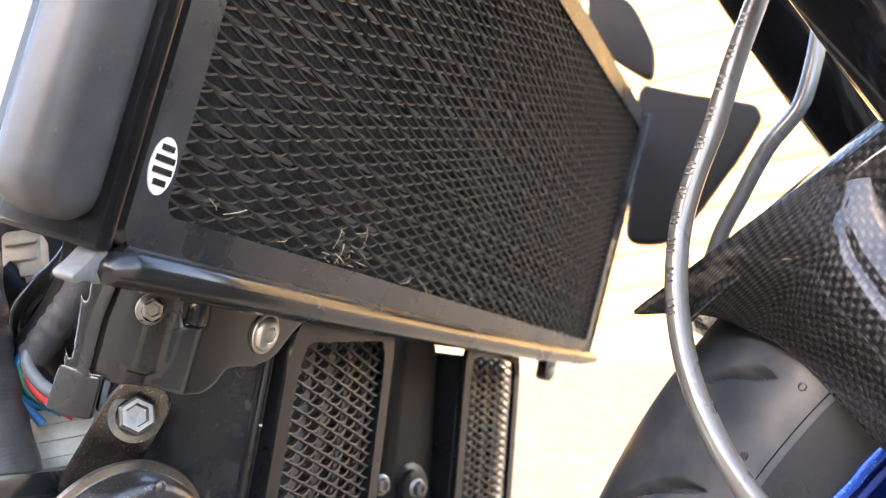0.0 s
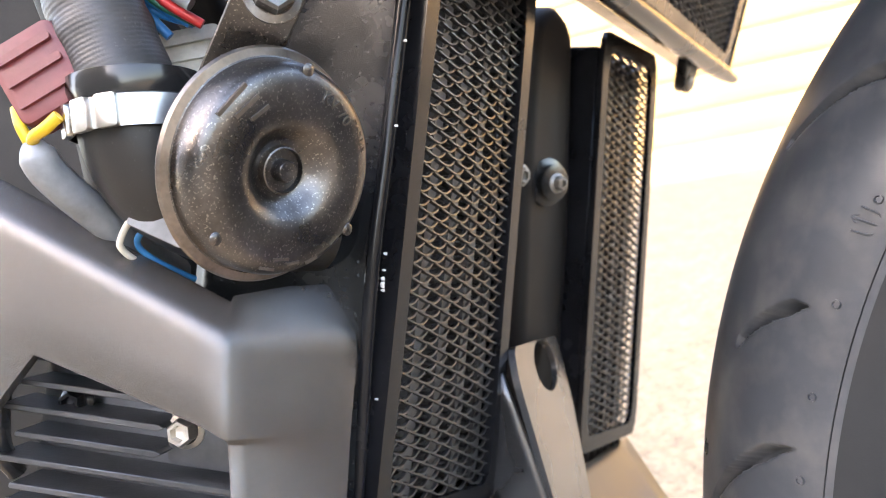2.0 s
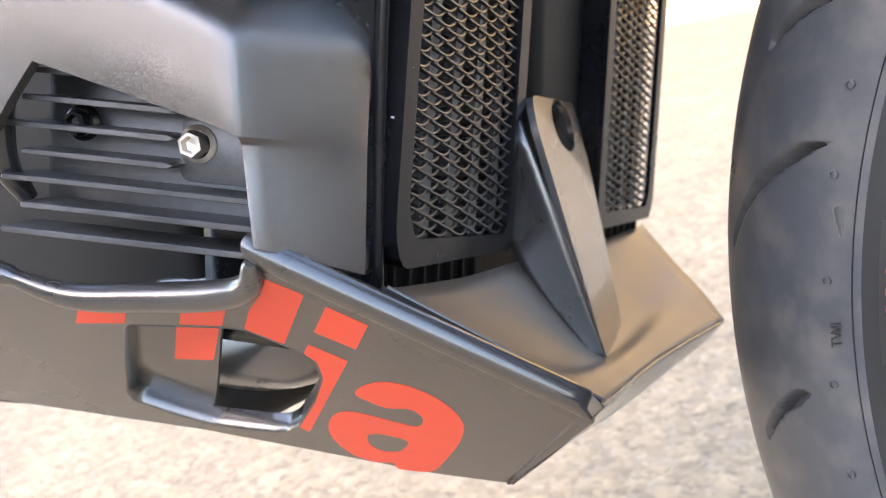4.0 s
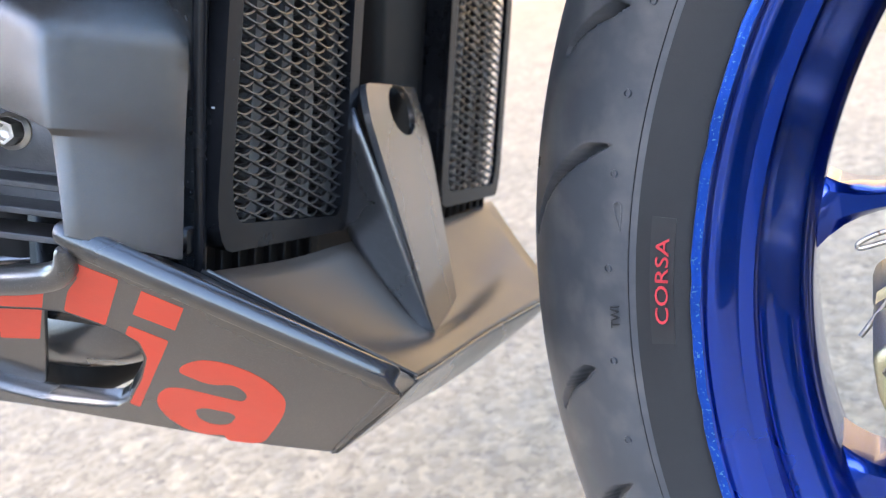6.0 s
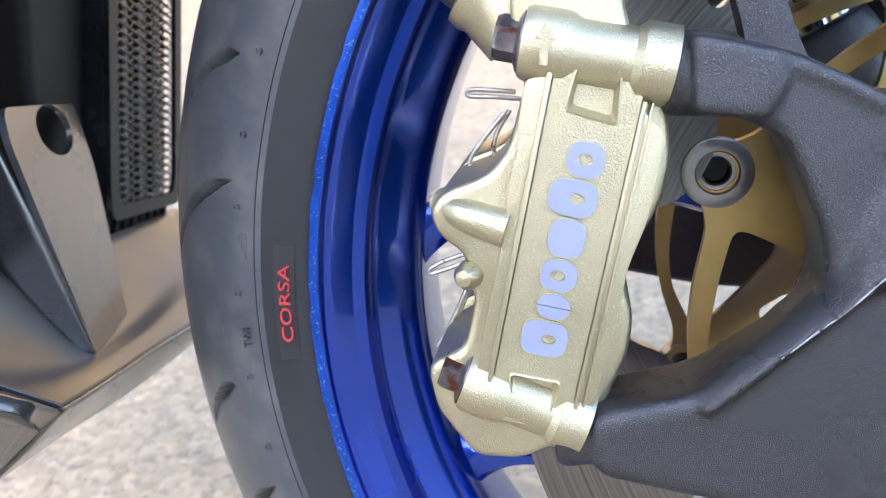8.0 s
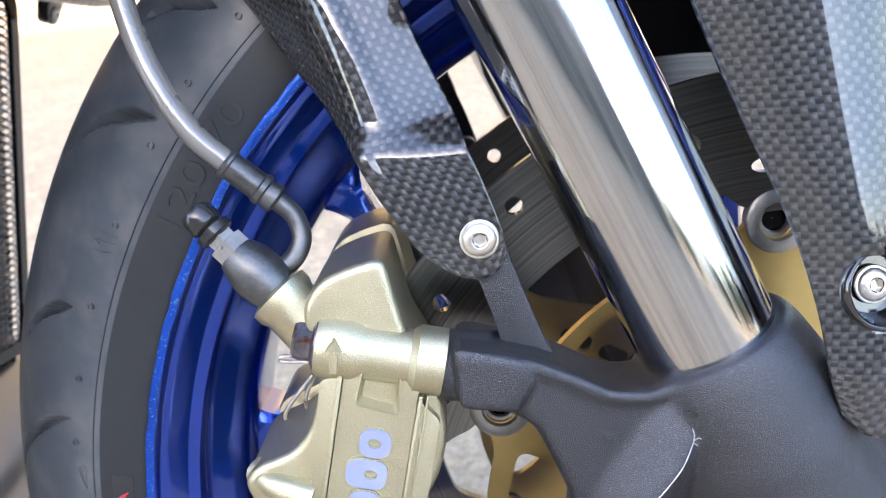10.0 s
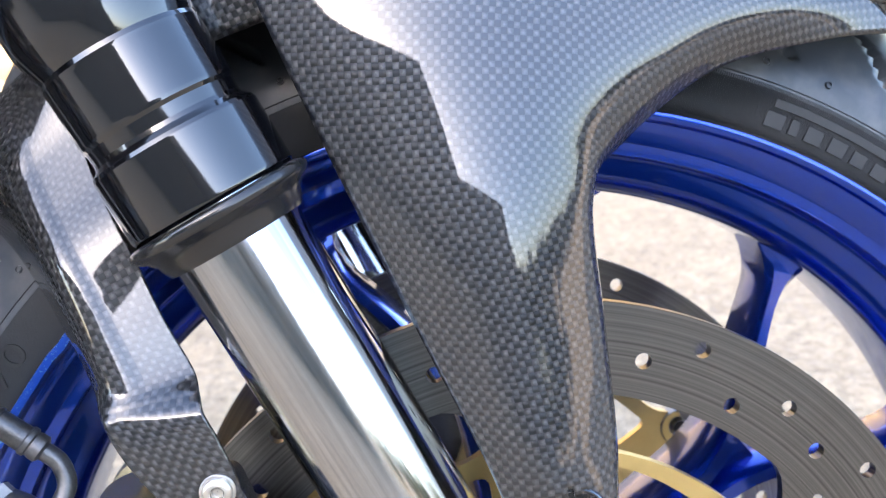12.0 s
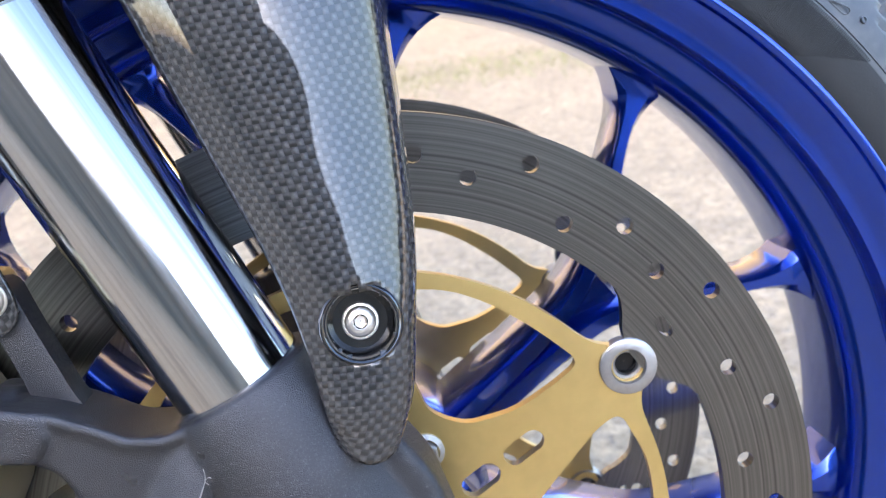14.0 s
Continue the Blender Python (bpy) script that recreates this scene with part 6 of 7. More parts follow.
# -- horn --
def horn():
    c, way = V(-0.3516, -0.1408, 0.4577), V(0.931, -0.199, -0.308).normalized()
    bm = bmesh.new()
    prof = [(0.0318, -0.0112), (0.0332, -0.0110), (0.0336, -0.0100), (0.0330, -0.0091), (0.0308, -0.0086), (0.0304, -0.0084), (0.0302, -0.0060), (0.0298, -0.0024), (0.0287, 0.0000), (0.0266, 0.0014), (0.0235, 0.0020), (0.0200, 0.0022), (0.0165, 0.0020), (0.0135, 0.0010), (0.0110, -0.0014), (0.0090, -0.0034), (0.0076, -0.0040), (0.0064, -0.0040)]
    prof = [(q * 0.965, h) for q, h in prof]
    lathe(bm, prof[4:], c, way, 96, False)
    body = part("horn", bm, HORN, bike, "worn black disc horn with raised maker's lettering")
    bm = bmesh.new()
    lathe(bm, prof[:5], c, way, 96, False)
    part("rolled_rim", bm, HORN_RIM, body, "worn brown rolled rim")
    bm = bmesh.new()
    lathe(bm, [(0.0066, -0.0044), (0.0064, -0.0016), (0.0060, -0.0014), (0.0058, -0.0030), (0.0032, -0.0030), (0.0030, 0.0000), (0.0026, 0.0006), (0.0012, 0.0004), (0.0001, 0.0002)], c, way, 40, False)
    part("centre_stud", bm, HORN, body)
    bm = bmesh.new()
    lathe(bm, [(0.0315, -0.0100), (0.0290, -0.0110), (0.0250, -0.0200), (0.0200, -0.0260), (0.0001, -0.0260)], c, way, 48, False)
    part("back_shell", bm, MATT, body)
    ex, ey, ez = basis(way, V(0, 0, 1))
    def polar(r, deg, h):
        return c + (ex * math.cos(radians(deg)) + ey * math.sin(radians(deg))) * r + ez * h
    # worn lettering round the rim and a maker's mark as plain bars
    def on_dish(r):
        pts = sorted(prof[5:])
        for (r1, h1), (r2, h2) in zip(pts, pts[1:]):
            if r1 <= r <= r2:
                return h1 + (h2 - h1) * (r - r1) / (r2 - r1)
        return -0.004
    def ring_text(r0, deg):
        def place(x, y, h):
            return polar(r0 + y, deg - math.degrees(x / r0), on_dish(r0 + y) + h * 0.5)
        return place
    text_mesh("KV 70", 0.0048, ring_text(0.0222, -38), body, HORN_RIM, "raised_lettering", "", 0.0009)
    text_mesh("MADE IN", 0.0026, ring_text(0.0252, -66), body, HORN_RIM, "raised_lettering", "", 0.0007)
    for deg, r, w, l in ((42, 0.0225, 0.0011, 0.0085), (46, 0.0262, 0.0011, 0.0110), (36, 0.0190, 0.0010, 0.0060), (176, 0.0235, 0.0008, 0.0050), (168, 0.0265, 0.0008, 0.0050), (186, 0.0250, 0.0008, 0.0040), (200, 0.0262, 0.0010, 0.0042)):
        bm = bmesh.new()
        p = polar(r, deg, on_dish(r) + 0.0001)
        t = (polar(r, deg + 1, on_dish(r) + 0.0001) - p).normalized()
        u = t.cross(ez)
        loft(bm, [[p + t * (l * s * 0.5) + u * w * 0.5 + ez * 0.0004, p + t * (l * s * 0.5) - u * w * 0.5 + ez * 0.0004, p + t * (l * s * 0.5) - u * w * 0.5 - ez * 0.0006, p + t * (l * s * 0.5) + u * w * 0.5 - ez * 0.0006] for s in (-1, 1)])
        part("relief_bar", bm, HORN_RIM, body)
    for deg in (-8, 128, 232):
        bm = bmesh.new()
        lathe(bm, [(0.0019, 0), (0.0015, 0.0004), (0.0001, 0.0006)], polar(0.0272, deg, 0.0012), way, 14, False)
        part("rivet", bm, HORN, body)
    # flat steel hanger with its bolt
    bm = bmesh.new()
    top, low = V(-0.3500, -0.1400, 0.5055), V(-0.3735, -0.1385, 0.4815)
    hf = frame_of(low, V(0.53, 0.69, -0.48), (top - low))
    ln = (top - low).length
    slab(bm, hf, rounded([(-0.0095, -0.012), (0.0095, -0.012), (0.0085, ln + 0.006), (0.0050, ln + 0.012), (-0.0060, ln + 0.012), (-0.0095, ln + 0.004)], 0.004, 4), -0.0012, 0.0012, 0.0005, 1)
    part("hanger", bm, HORN, body, "scuffed black steel hanger")
    hex_bolt(body, V(-0.3492, -0.1412, 0.5042), V(0.80, -0.58, 0.05), 0.0058, FLANGE, "hanger_bolt", "dull plated hexagon bolt", 0.006)
    # blade terminals and wires
    bm = bmesh.new()
    tf = frame_of((-0.3940, -0.1552, 0.4515), V(0.0080, 0.0030, -0.0050), (0.3, 0.1, 1))
    slab(bm, tf, round_rect(-0.0030, -0.0032, 0.0150, 0.0032, 0.001), -0.0012, 0.0012, 0.0004, 1)
    part("terminal", bm, SLEEVE, body, "grey push-on terminal")
    for m, pts in ((CREAM, [(-0.3960, -0.1550, 0.4520), (-0.3990, -0.1550, 0.4510), (-0.4040, -0.1545, 0.4470), (-0.4058, -0.1534, 0.4441), (-0.4060, -0.1480, 0.4400), (-0.404, -0.136, 0.434)]),
                   (WIRE_BLUE, [(-0.3945, -0.1540, 0.4500), (-0.4000, -0.1500, 0.4485), (-0.4040, -0.1490, 0.4460), (-0.4050, -0.1470, 0.4430), (-0.4030, -0.1420, 0.4385), (-0.401, -0.132, 0.433)])):
        bm = bmesh.new()
        sweep(bm, pts, 0.0010, 10, 6)
        part("wire", bm, m, body)


horn()


PLASTIC_HOSE = surface("dark_rubber_elbow", (0.015, 0.0145, 0.014), 0.45, grain=(900, 0.1), blotch=(25, 0.3), wear=((0.05, 0.048, 0.046), 0.68, 500))


# -- coolant hose, wiring and what stands behind the radiator --
def coolant_hose():
    pts = [(-0.4235, -0.1580, 0.6397), (-0.4175, -0.1570, 0.5997), (-0.4118, -0.1560, 0.5597), (-0.4050, -0.1545, 0.5197), (-0.3964, -0.1515, 0.4857)]
    bm = bmesh.new()
    sweep(bm, pts, lambda t: 0.0138 + 0.00005 * math.sin(t * 620) + 0.00020 * math.sin(t * 75 + math.sin(t * 31)), 36, 110)
    # slack wrinkles across the weave
    for v in bm.verts:
        across = math.sin(v.co.z * 190 + v.co.x * 160 + 1.6 * math.sin(v.co.z * 71)) ** 6
        v.co += V(-0.6, -0.8, 0) * 0.0007 * across * (0.5 + 0.5 * math.sin(v.co.z * 47 + v.co.y * 120))
    hose = part("coolant_hose", bm, HOSE, bike, "ribbed grey rubber coolant hose with a steel clamp")
    bm = bmesh.new()
    sweep(bm, [(-0.3946, -0.1509, 0.4867), (-0.3948, -0.1492, 0.4717), (-0.3935, -0.1422, 0.4597), (-0.3880, -0.1242, 0.4497), (-0.3780, -0.0982, 0.4457)], lambda t: 0.0180 - 0.0030 * t, 28, 8)
    part("elbow", bm, PLASTIC_HOSE, hose, "dark rubber elbow")
    bm = bmesh.new()
    lathe(bm, [(0.0165, 0.0035), (0.0186, 0.003), (0.0188, -0.001), (0.0180, -0.004)], (-0.3948, -0.1510, 0.4877), V(0.02, 0.01, 1), 36)
    part("hose_lip", bm, PLASTIC, hose)
    bm = bmesh.new()
    lathe(bm, [(0.0188, -0.0042), (0.0192, -0.0042), (0.0192, 0.0042), (0.0188, 0.0042)], (-0.3944, -0.1508, 0.4787), V(0.02, 0.01, 1), 48, False)
    clamp = part("hose_clamp", bm, STEEL, hose, "crimped steel ear clamp")
    for k, deg in enumerate((-112, -88, -64)):
        bm = bmesh.new()
        o = V(-0.3944, -0.1508, 0.4787) + V(math.cos(radians(deg)), math.sin(radians(deg)), 0) * 0.0196
        ex = V(-math.sin(radians(deg)), math.cos(radians(deg)), 0)
        slab(bm, frame_of(o, ex, (0, 0, 1)), round_rect(-0.0030, -0.0045, 0.0030, 0.0045, 0.001), -0.001, 0.0013, 0.0005, 2, [])
        part("clamp_ear", bm, STEEL, hose)


coolant_hose()


def wiring():
    loom = None
    for m, pts, r in ((TAPE, [(-0.3665, -0.1290, 0.5698), (-0.3793, -0.1350, 0.5473), (-0.3836, -0.1370, 0.5404), (-0.3891, -0.1380, 0.5345), (-0.3955, -0.1390, 0.5278)], lambda t: 0.0054 + 0.0003 * math.sin(t * 40)),
                      (WIRE_BLUE, [(-0.3955, -0.1390, 0.5313), (-0.3991, -0.1415, 0.5278), (-0.4020, -0.1420, 0.5238), (-0.4020, -0.1420, 0.5183), (-0.3973, -0.1390, 0.5133), (-0.3895, -0.1310, 0.5088)], 0.0015),
                      (WIRE_BLUE, [(-0.3955, -0.1390, 0.5313), (-0.3983, -0.1425, 0.5268), (-0.4005, -0.1430, 0.5228), (-0.4002, -0.1420, 0.5162), (-0.3976, -0.1390, 0.5105), (-0.3948, -0.1360, 0.5053)], 0.0015),
                      (WIRE_BLUE, [(-0.3955, -0.1390, 0.5313), (-0.3973, -0.1430, 0.5258), (-0.3984, -0.1430, 0.5221), (-0.3958, -0.1405, 0.5155), (-0.3890, -0.1330, 0.5083)], 0.0015),
                      (WIRE_GREEN, [(-0.3950, -0.1390, 0.5313), (-0.3962, -0.1425, 0.5258), (-0.3966, -0.1430, 0.5209), (-0.3940, -0.1405, 0.5147), (-0.3865, -0.1330, 0.5078)], 0.0013),
                      (WHITE, [(-0.3950, -0.1390, 0.5313), (-0.3955, -0.1420, 0.5258), (-0.3953, -0.1425, 0.5209), (-0.3925, -0.1400, 0.5145), (-0.3855, -0.1330, 0.5078)], 0.0005),
                      (WIRE_RED, [(-0.3935, -0.1390, 0.5308), (-0.3940, -0.1415, 0.5248), (-0.3939, -0.1420, 0.5204), (-0.3910, -0.1400, 0.5142), (-0.3840, -0.1330, 0.5068)], 0.0015),
                      (SLEEVE, [(-0.3945, -0.1390, 0.5313), (-0.3941, -0.1425, 0.5283), (-0.3931, -0.1430, 0.5238), (-0.3897, -0.1410, 0.5180), (-0.3835, -0.1370, 0.5118)], 0.0021),
                      (PLASTIC, [(-0.3825, -0.1190, 0.5828), (-0.3942, -0.1270, 0.5608), (-0.4041, -0.1290, 0.5537), (-0.4145, -0.1290, 0.5446), (-0.4160, -0.1270, 0.5278)], 0.0042),
                      (WIRE_YELLOW, [(-0.3965, -0.1370, 0.5298), (-0.4024, -0.1380, 0.5273), (-0.4052, -0.1380, 0.5253), (-0.4055, -0.1340, 0.5218)], 0.0012),
                      (WIRE_YELLOW, [(-0.4170, -0.1735, 0.4850), (-0.4150, -0.1742, 0.4800), (-0.4140, -0.1735, 0.4765), (-0.4135, -0.1725, 0.4735)], 0.0016),
                      (WIRE_YELLOW, [(-0.4010, -0.1720, 0.4800), (-0.4050, -0.1740, 0.4770), (-0.4095, -0.1742, 0.4758), (-0.4130, -0.1725, 0.4740)], 0.0017),
                      (SLEEVE, [(-0.4135, -0.1722, 0.4752), (-0.4131, -0.1715, 0.4720), (-0.4129, -0.1690, 0.4670), (-0.4123, -0.1620, 0.4600), (-0.4140, -0.1500, 0.4520), (-0.4180, -0.1350, 0.4430), (-0.422, -0.120, 0.436)], lambda t: 0.0026 + 0.0026 * min(1, t * 5))):
        bm = bmesh.new()
        sweep(bm, pts, r, 12, 8)
        ob = part("wiring_loom" if loom is None else "wire", bm, m, loom or bike, "taped loom with coloured wires" if loom is None else "")
        loom = loom or ob
    for place, size, m in (((-0.4130, -0.1660, 0.4935), (0.0105, 0.006, 0.0125), MAROON), ((-0.4010, -0.1210, 0.5000), (0.0105, 0.006, 0.0105), CREAM), ((-0.405, -0.122, 0.470), (0.016, 0.010, 0.014), CREAM), ((-0.425, -0.118, 0.566), (0.007, 0.006, 0.012), CREAM)):
        bm = bmesh.new()
        fr = frame_of(place, (0.8, 0.6, 0.1), (-0.1, 0.2, 1)) if m is CREAM else frame_of(place, (0.75, 0.5, 0.42), (-0.40, -0.1, 1))
        slab(bm, fr, round_rect(-size[0], -size[2], size[0], size[2], 0.003), -size[1], size[1], 0.0015, 2)
        part("connector", bm, m, loom, "moulded plastic connector")
        for k in (-1, 0, 1):
            bm = bmesh.new()
            slab(bm, fr, round_rect(-size[0] * 0.8, k * size[2] * 0.55 - 0.0012, size[0] * 0.8, k * size[2] * 0.55 + 0.0012, 0.0008), size[1], size[1] + 0.0012)
            part("connector_rib", bm, m, loom)


wiring()


# -- grey frame cover, cylinder head and engine --
def frame_cover():
    """Cast cover bent round the corner of the engine: a side and a front that share a rounded top."""
    far, ridge, corner, right = V(-0.560, -0.2125, 0.5235), V(-0.4399, -0.1732, 0.4612), V(-0.3762, -0.1460, 0.4148), V(-0.3668, -0.1000, 0.4092)
    crease, crease_r, low_left, low_right = V(-0.3780, -0.1492, 0.3880), V(-0.3685, -0.1070, 0.3800), V(-0.3800, -0.1490, 0.3583), V(-0.3705, -0.1155, 0.3430)
    stations = [(far, V(-0.560, -0.217, 0.380)), (far.lerp(ridge, 0.90), V(-0.4500, -0.1762, 0.3960)), (ridge, V(-0.4400, -0.1718, 0.4075)), (ridge.lerp(corner, 0.14), V(-0.4310, -0.1678, 0.4170)), (ridge.lerp(corner, 0.5), V(-0.4060, -0.1578, 0.4033)), (ridge.lerp(corner, 0.88), V(-0.3840, -0.1500, 0.3913)), (ridge.lerp(corner, 0.975), V(-0.3793, -0.1497, 0.3887))]
    pull = V(-0.0003, 0.0003, -0.0001)
    front = [(corner + pull, crease + pull, low_left + pull), (corner.lerp(right, 0.035), crease.lerp(crease_r, 0.035), low_left.lerp(low_right, 0.035)), (corner.lerp(right, 0.14), crease.lerp(crease_r, 0.14), low_left.lerp(low_right, 0.14)), (corner.lerp(right, 0.5), crease.lerp(crease_r, 0.5), low_left.lerp(low_right, 0.5)), (corner.lerp(right, 0.86), crease.lerp(crease_r, 0.88), low_left.lerp(low_right, 0.88))]
    end = V(-0.006, 0.004, 0)
    for q, drop in ((0.6, 0.0022), (1.0, 0.0065)):
        front.append((right + end * (q - 0.5) - V(0, 0, drop), crease_r + end * (q - 0.5), low_right + end * (q - 0.5)))
    front.append((right + V(-0.030, 0.012, -0.010), crease_r + V(-0.030, 0.012, 0), low_right + V(-0.030, 0.012, 0)))
    back = V(-0.0042, 0.0092, 0.0090)

    def section(top, low, slope):
        down, rise = (low - top).normalized(), slope.normalized()
        rear = V(slope.x, slope.y, 0).normalized()
        p0, p2 = top + rise * 0.0042, top + down * 0.0046
        pts = [top + slope * 1.05 + rear * 0.012 - V(0, 0, 0.010), top + slope * 1.04 + rear * 0.0040 - V(0, 0, 0.0012), top + slope + rear * 0.0004, top + slope * 0.90, top + slope * 0.62]
        for k in range(7):
            t = k / 6
            pts.append(p0 * (1 - t) ** 2 + top * 2 * t * (1 - t) + p2 * t * t)
        ln = (low - top).length
        pts += [top + down * min(0.008, ln * 0.5), top.lerp(low, 0.6), low]
        return pts
    bm = bmesh.new()
    cols = []
    for top, low in stations:
        cols.append([bm.verts.new(p) for p in section(top, low, back)])
    lower = []
    for k, (top, mid, low) in enumerate(front):
        slope = back.lerp(V(-0.0080, 0.0068, 0.0165), (0.25, 0.40, 0.50, 0.85, 1.0, 0.95, 0.80, 0.5)[k])
        cols.append([bm.verts.new(p) for p in section(top, mid, slope)])
        dip = V(-0.0026, 0.0034, 0) * max(0.0, 1 - k / 4.2)
        lower.append([cols[-1][-1]] + [bm.verts.new(p) for p in (mid.lerp(low, 0.07) + dip, mid.lerp(low, 0.3) + dip * 0.8, mid.lerp(low, 0.7) + dip * 0.3, low)])
    for rows in (cols, lower):
        for a, b in zip(rows, rows[1:]):
            for q in range(len(a) - 1):
                bm.faces.new((a[q], a[q + 1], b[q + 1], b[q]))
    bmesh.ops.recalc_face_normals(bm, faces=bm.faces)
    bm.normal_update()
    if sum(f.normal.y * f.calc_area() for f in bm.faces) > 0:
        bmesh.ops.reverse_faces(bm, faces=bm.faces)
    cover = part("frame_cover", bm, COVER, bike, "dark grey textured metal frame cover", 62)
    lid = cover.modifiers.new("thickness", "SOLIDIFY")
    lid.thickness, lid.offset = 0.0045, -1.0
    edge = cover.modifiers.new("edge", "BEVEL")
    edge.width, edge.segments, edge.limit_method, edge.angle_limit = 0.0016, 3, "ANGLE", radians(50)
    return cover


frame_cover()


def cylinder_head():
    o = V(-0.400, -0.133, 0.385)
    fr = frame_of(o, V(0.87, 0.42, -0.24), (0.2, 0.1, 1))
    fr = fr if fr[3].y < 0 else (fr[0], fr[1], fr[2], -fr[3])
    bm = bmesh.new()
    slab(bm, fr, round_rect(-0.060, -0.024, 0.016, 0.034, 0.004), -0.050, -0.008, 0.002, 2)
    head = part("cylinder_head", bm, ALLOY, bike, "finned cast alloy engine head")
    for k in range(9):
        b = 0.034 - k * 0.0078
        a1 = -0.014 if 2 < k < 6 else 0.014
        bm = bmesh.new()
        slab(bm, fr, rounded([(-0.064 + (k % 2) * 0.006, b - 0.0009), (a1, b - 0.0012), (a1 + 0.002, b), (a1, b + 0.0008), (-0.064 + (k % 2) * 0.006, b + 0.0008)], 0.0005, 2), -0.010, 0.009, 0.0003, 1)
        part("fin", bm, ALLOY, head)
    bm = bmesh.new()
    slab(bm, fr, round_rect(-0.0140, -0.010, 0.016, 0.010, 0.003), -0.010, 0.000, 0.001, 2)
    part("bolt_pad", bm, ALLOY, head)
    hex_bolt(head, at(fr, -0.0085, 0.0012, 0.000), fr[3], 0.0042, BOLT, "head_bolt", "bright plated hexagon bolt", 0.007)
    hex_bolt(head, at(fr, -0.0460, 0.0040, -0.004), fr[3], 0.0040, SATIN, "stud", "", 0.006)
    bm = bmesh.new()
    sweep(bm, [at(fr, -0.070, 0.040, 0.004), at(fr, -0.068, 0.016, 0.006), at(fr, -0.066, -0.008, 0.005), at(fr, -0.062, -0.020, -0.002)], lambda t: 0.0065 - 0.0035 * t, 14, 8)
    part("plug_cap", bm, PLASTIC, head, "black rubber plug cap")


cylinder_head()


def engine():
    bm = bmesh.new()
    fr = frame_of((-0.52, 0.05, 0.40), (0, 1, 0), (0, 0, 1))
    slab(bm, fr, rounded([(-0.135, -0.125), (0.110, -0.125), (0.120, 0.06), (0.12, 0.27), (-0.145, 0.27), (-0.150, 0.06)], 0.02, 4), -0.16, 0.055, 0.012, 3)
    # the shade behind the coolers is put into the block's colour
    part("engine_block", bm, NEAR_BLACK, bike, "engine behind the coolers, blackened to stand for shade")
    for p0, p1, r in (((-0.3760, -0.133, 0.5780), (-0.4120, -0.140, 0.5180), 0.0055), ((-0.455, -0.150, 0.60), (-0.440, -0.120, 0.45), 0.012), ((-0.43, -0.13, 0.56), (-0.42, -0.08, 0.50), 0.010), ((-0.39, -0.11, 0.56), (-0.40, -0.06, 0.49), 0.009)):
        bm = bmesh.new()
        sweep(bm, [p0, (V(*p0) + V(*p1)) / 2 + V(0.006, 0.004, 0), p1], r, 16, 8)
        part("engine_pipe", bm, MATT, bike)


engine()


# -- belly pan --
PAN_N = V(0.097, -0.7546, -0.649)
PAN = frame_of((-0.3665, -0.0951, 0.2972), V(1, 0.1285, 0), V(0, -0.65, 0.76))
PAN = PAN if PAN[3].dot(PAN_N) > 0 else (PAN[0], PAN[1], PAN[2], -PAN[3])


def on_pan(x, y, z):
    d = V(x, y, z) - PAN[0]
    return d.dot(PAN[1]), d.dot(PAN[2])


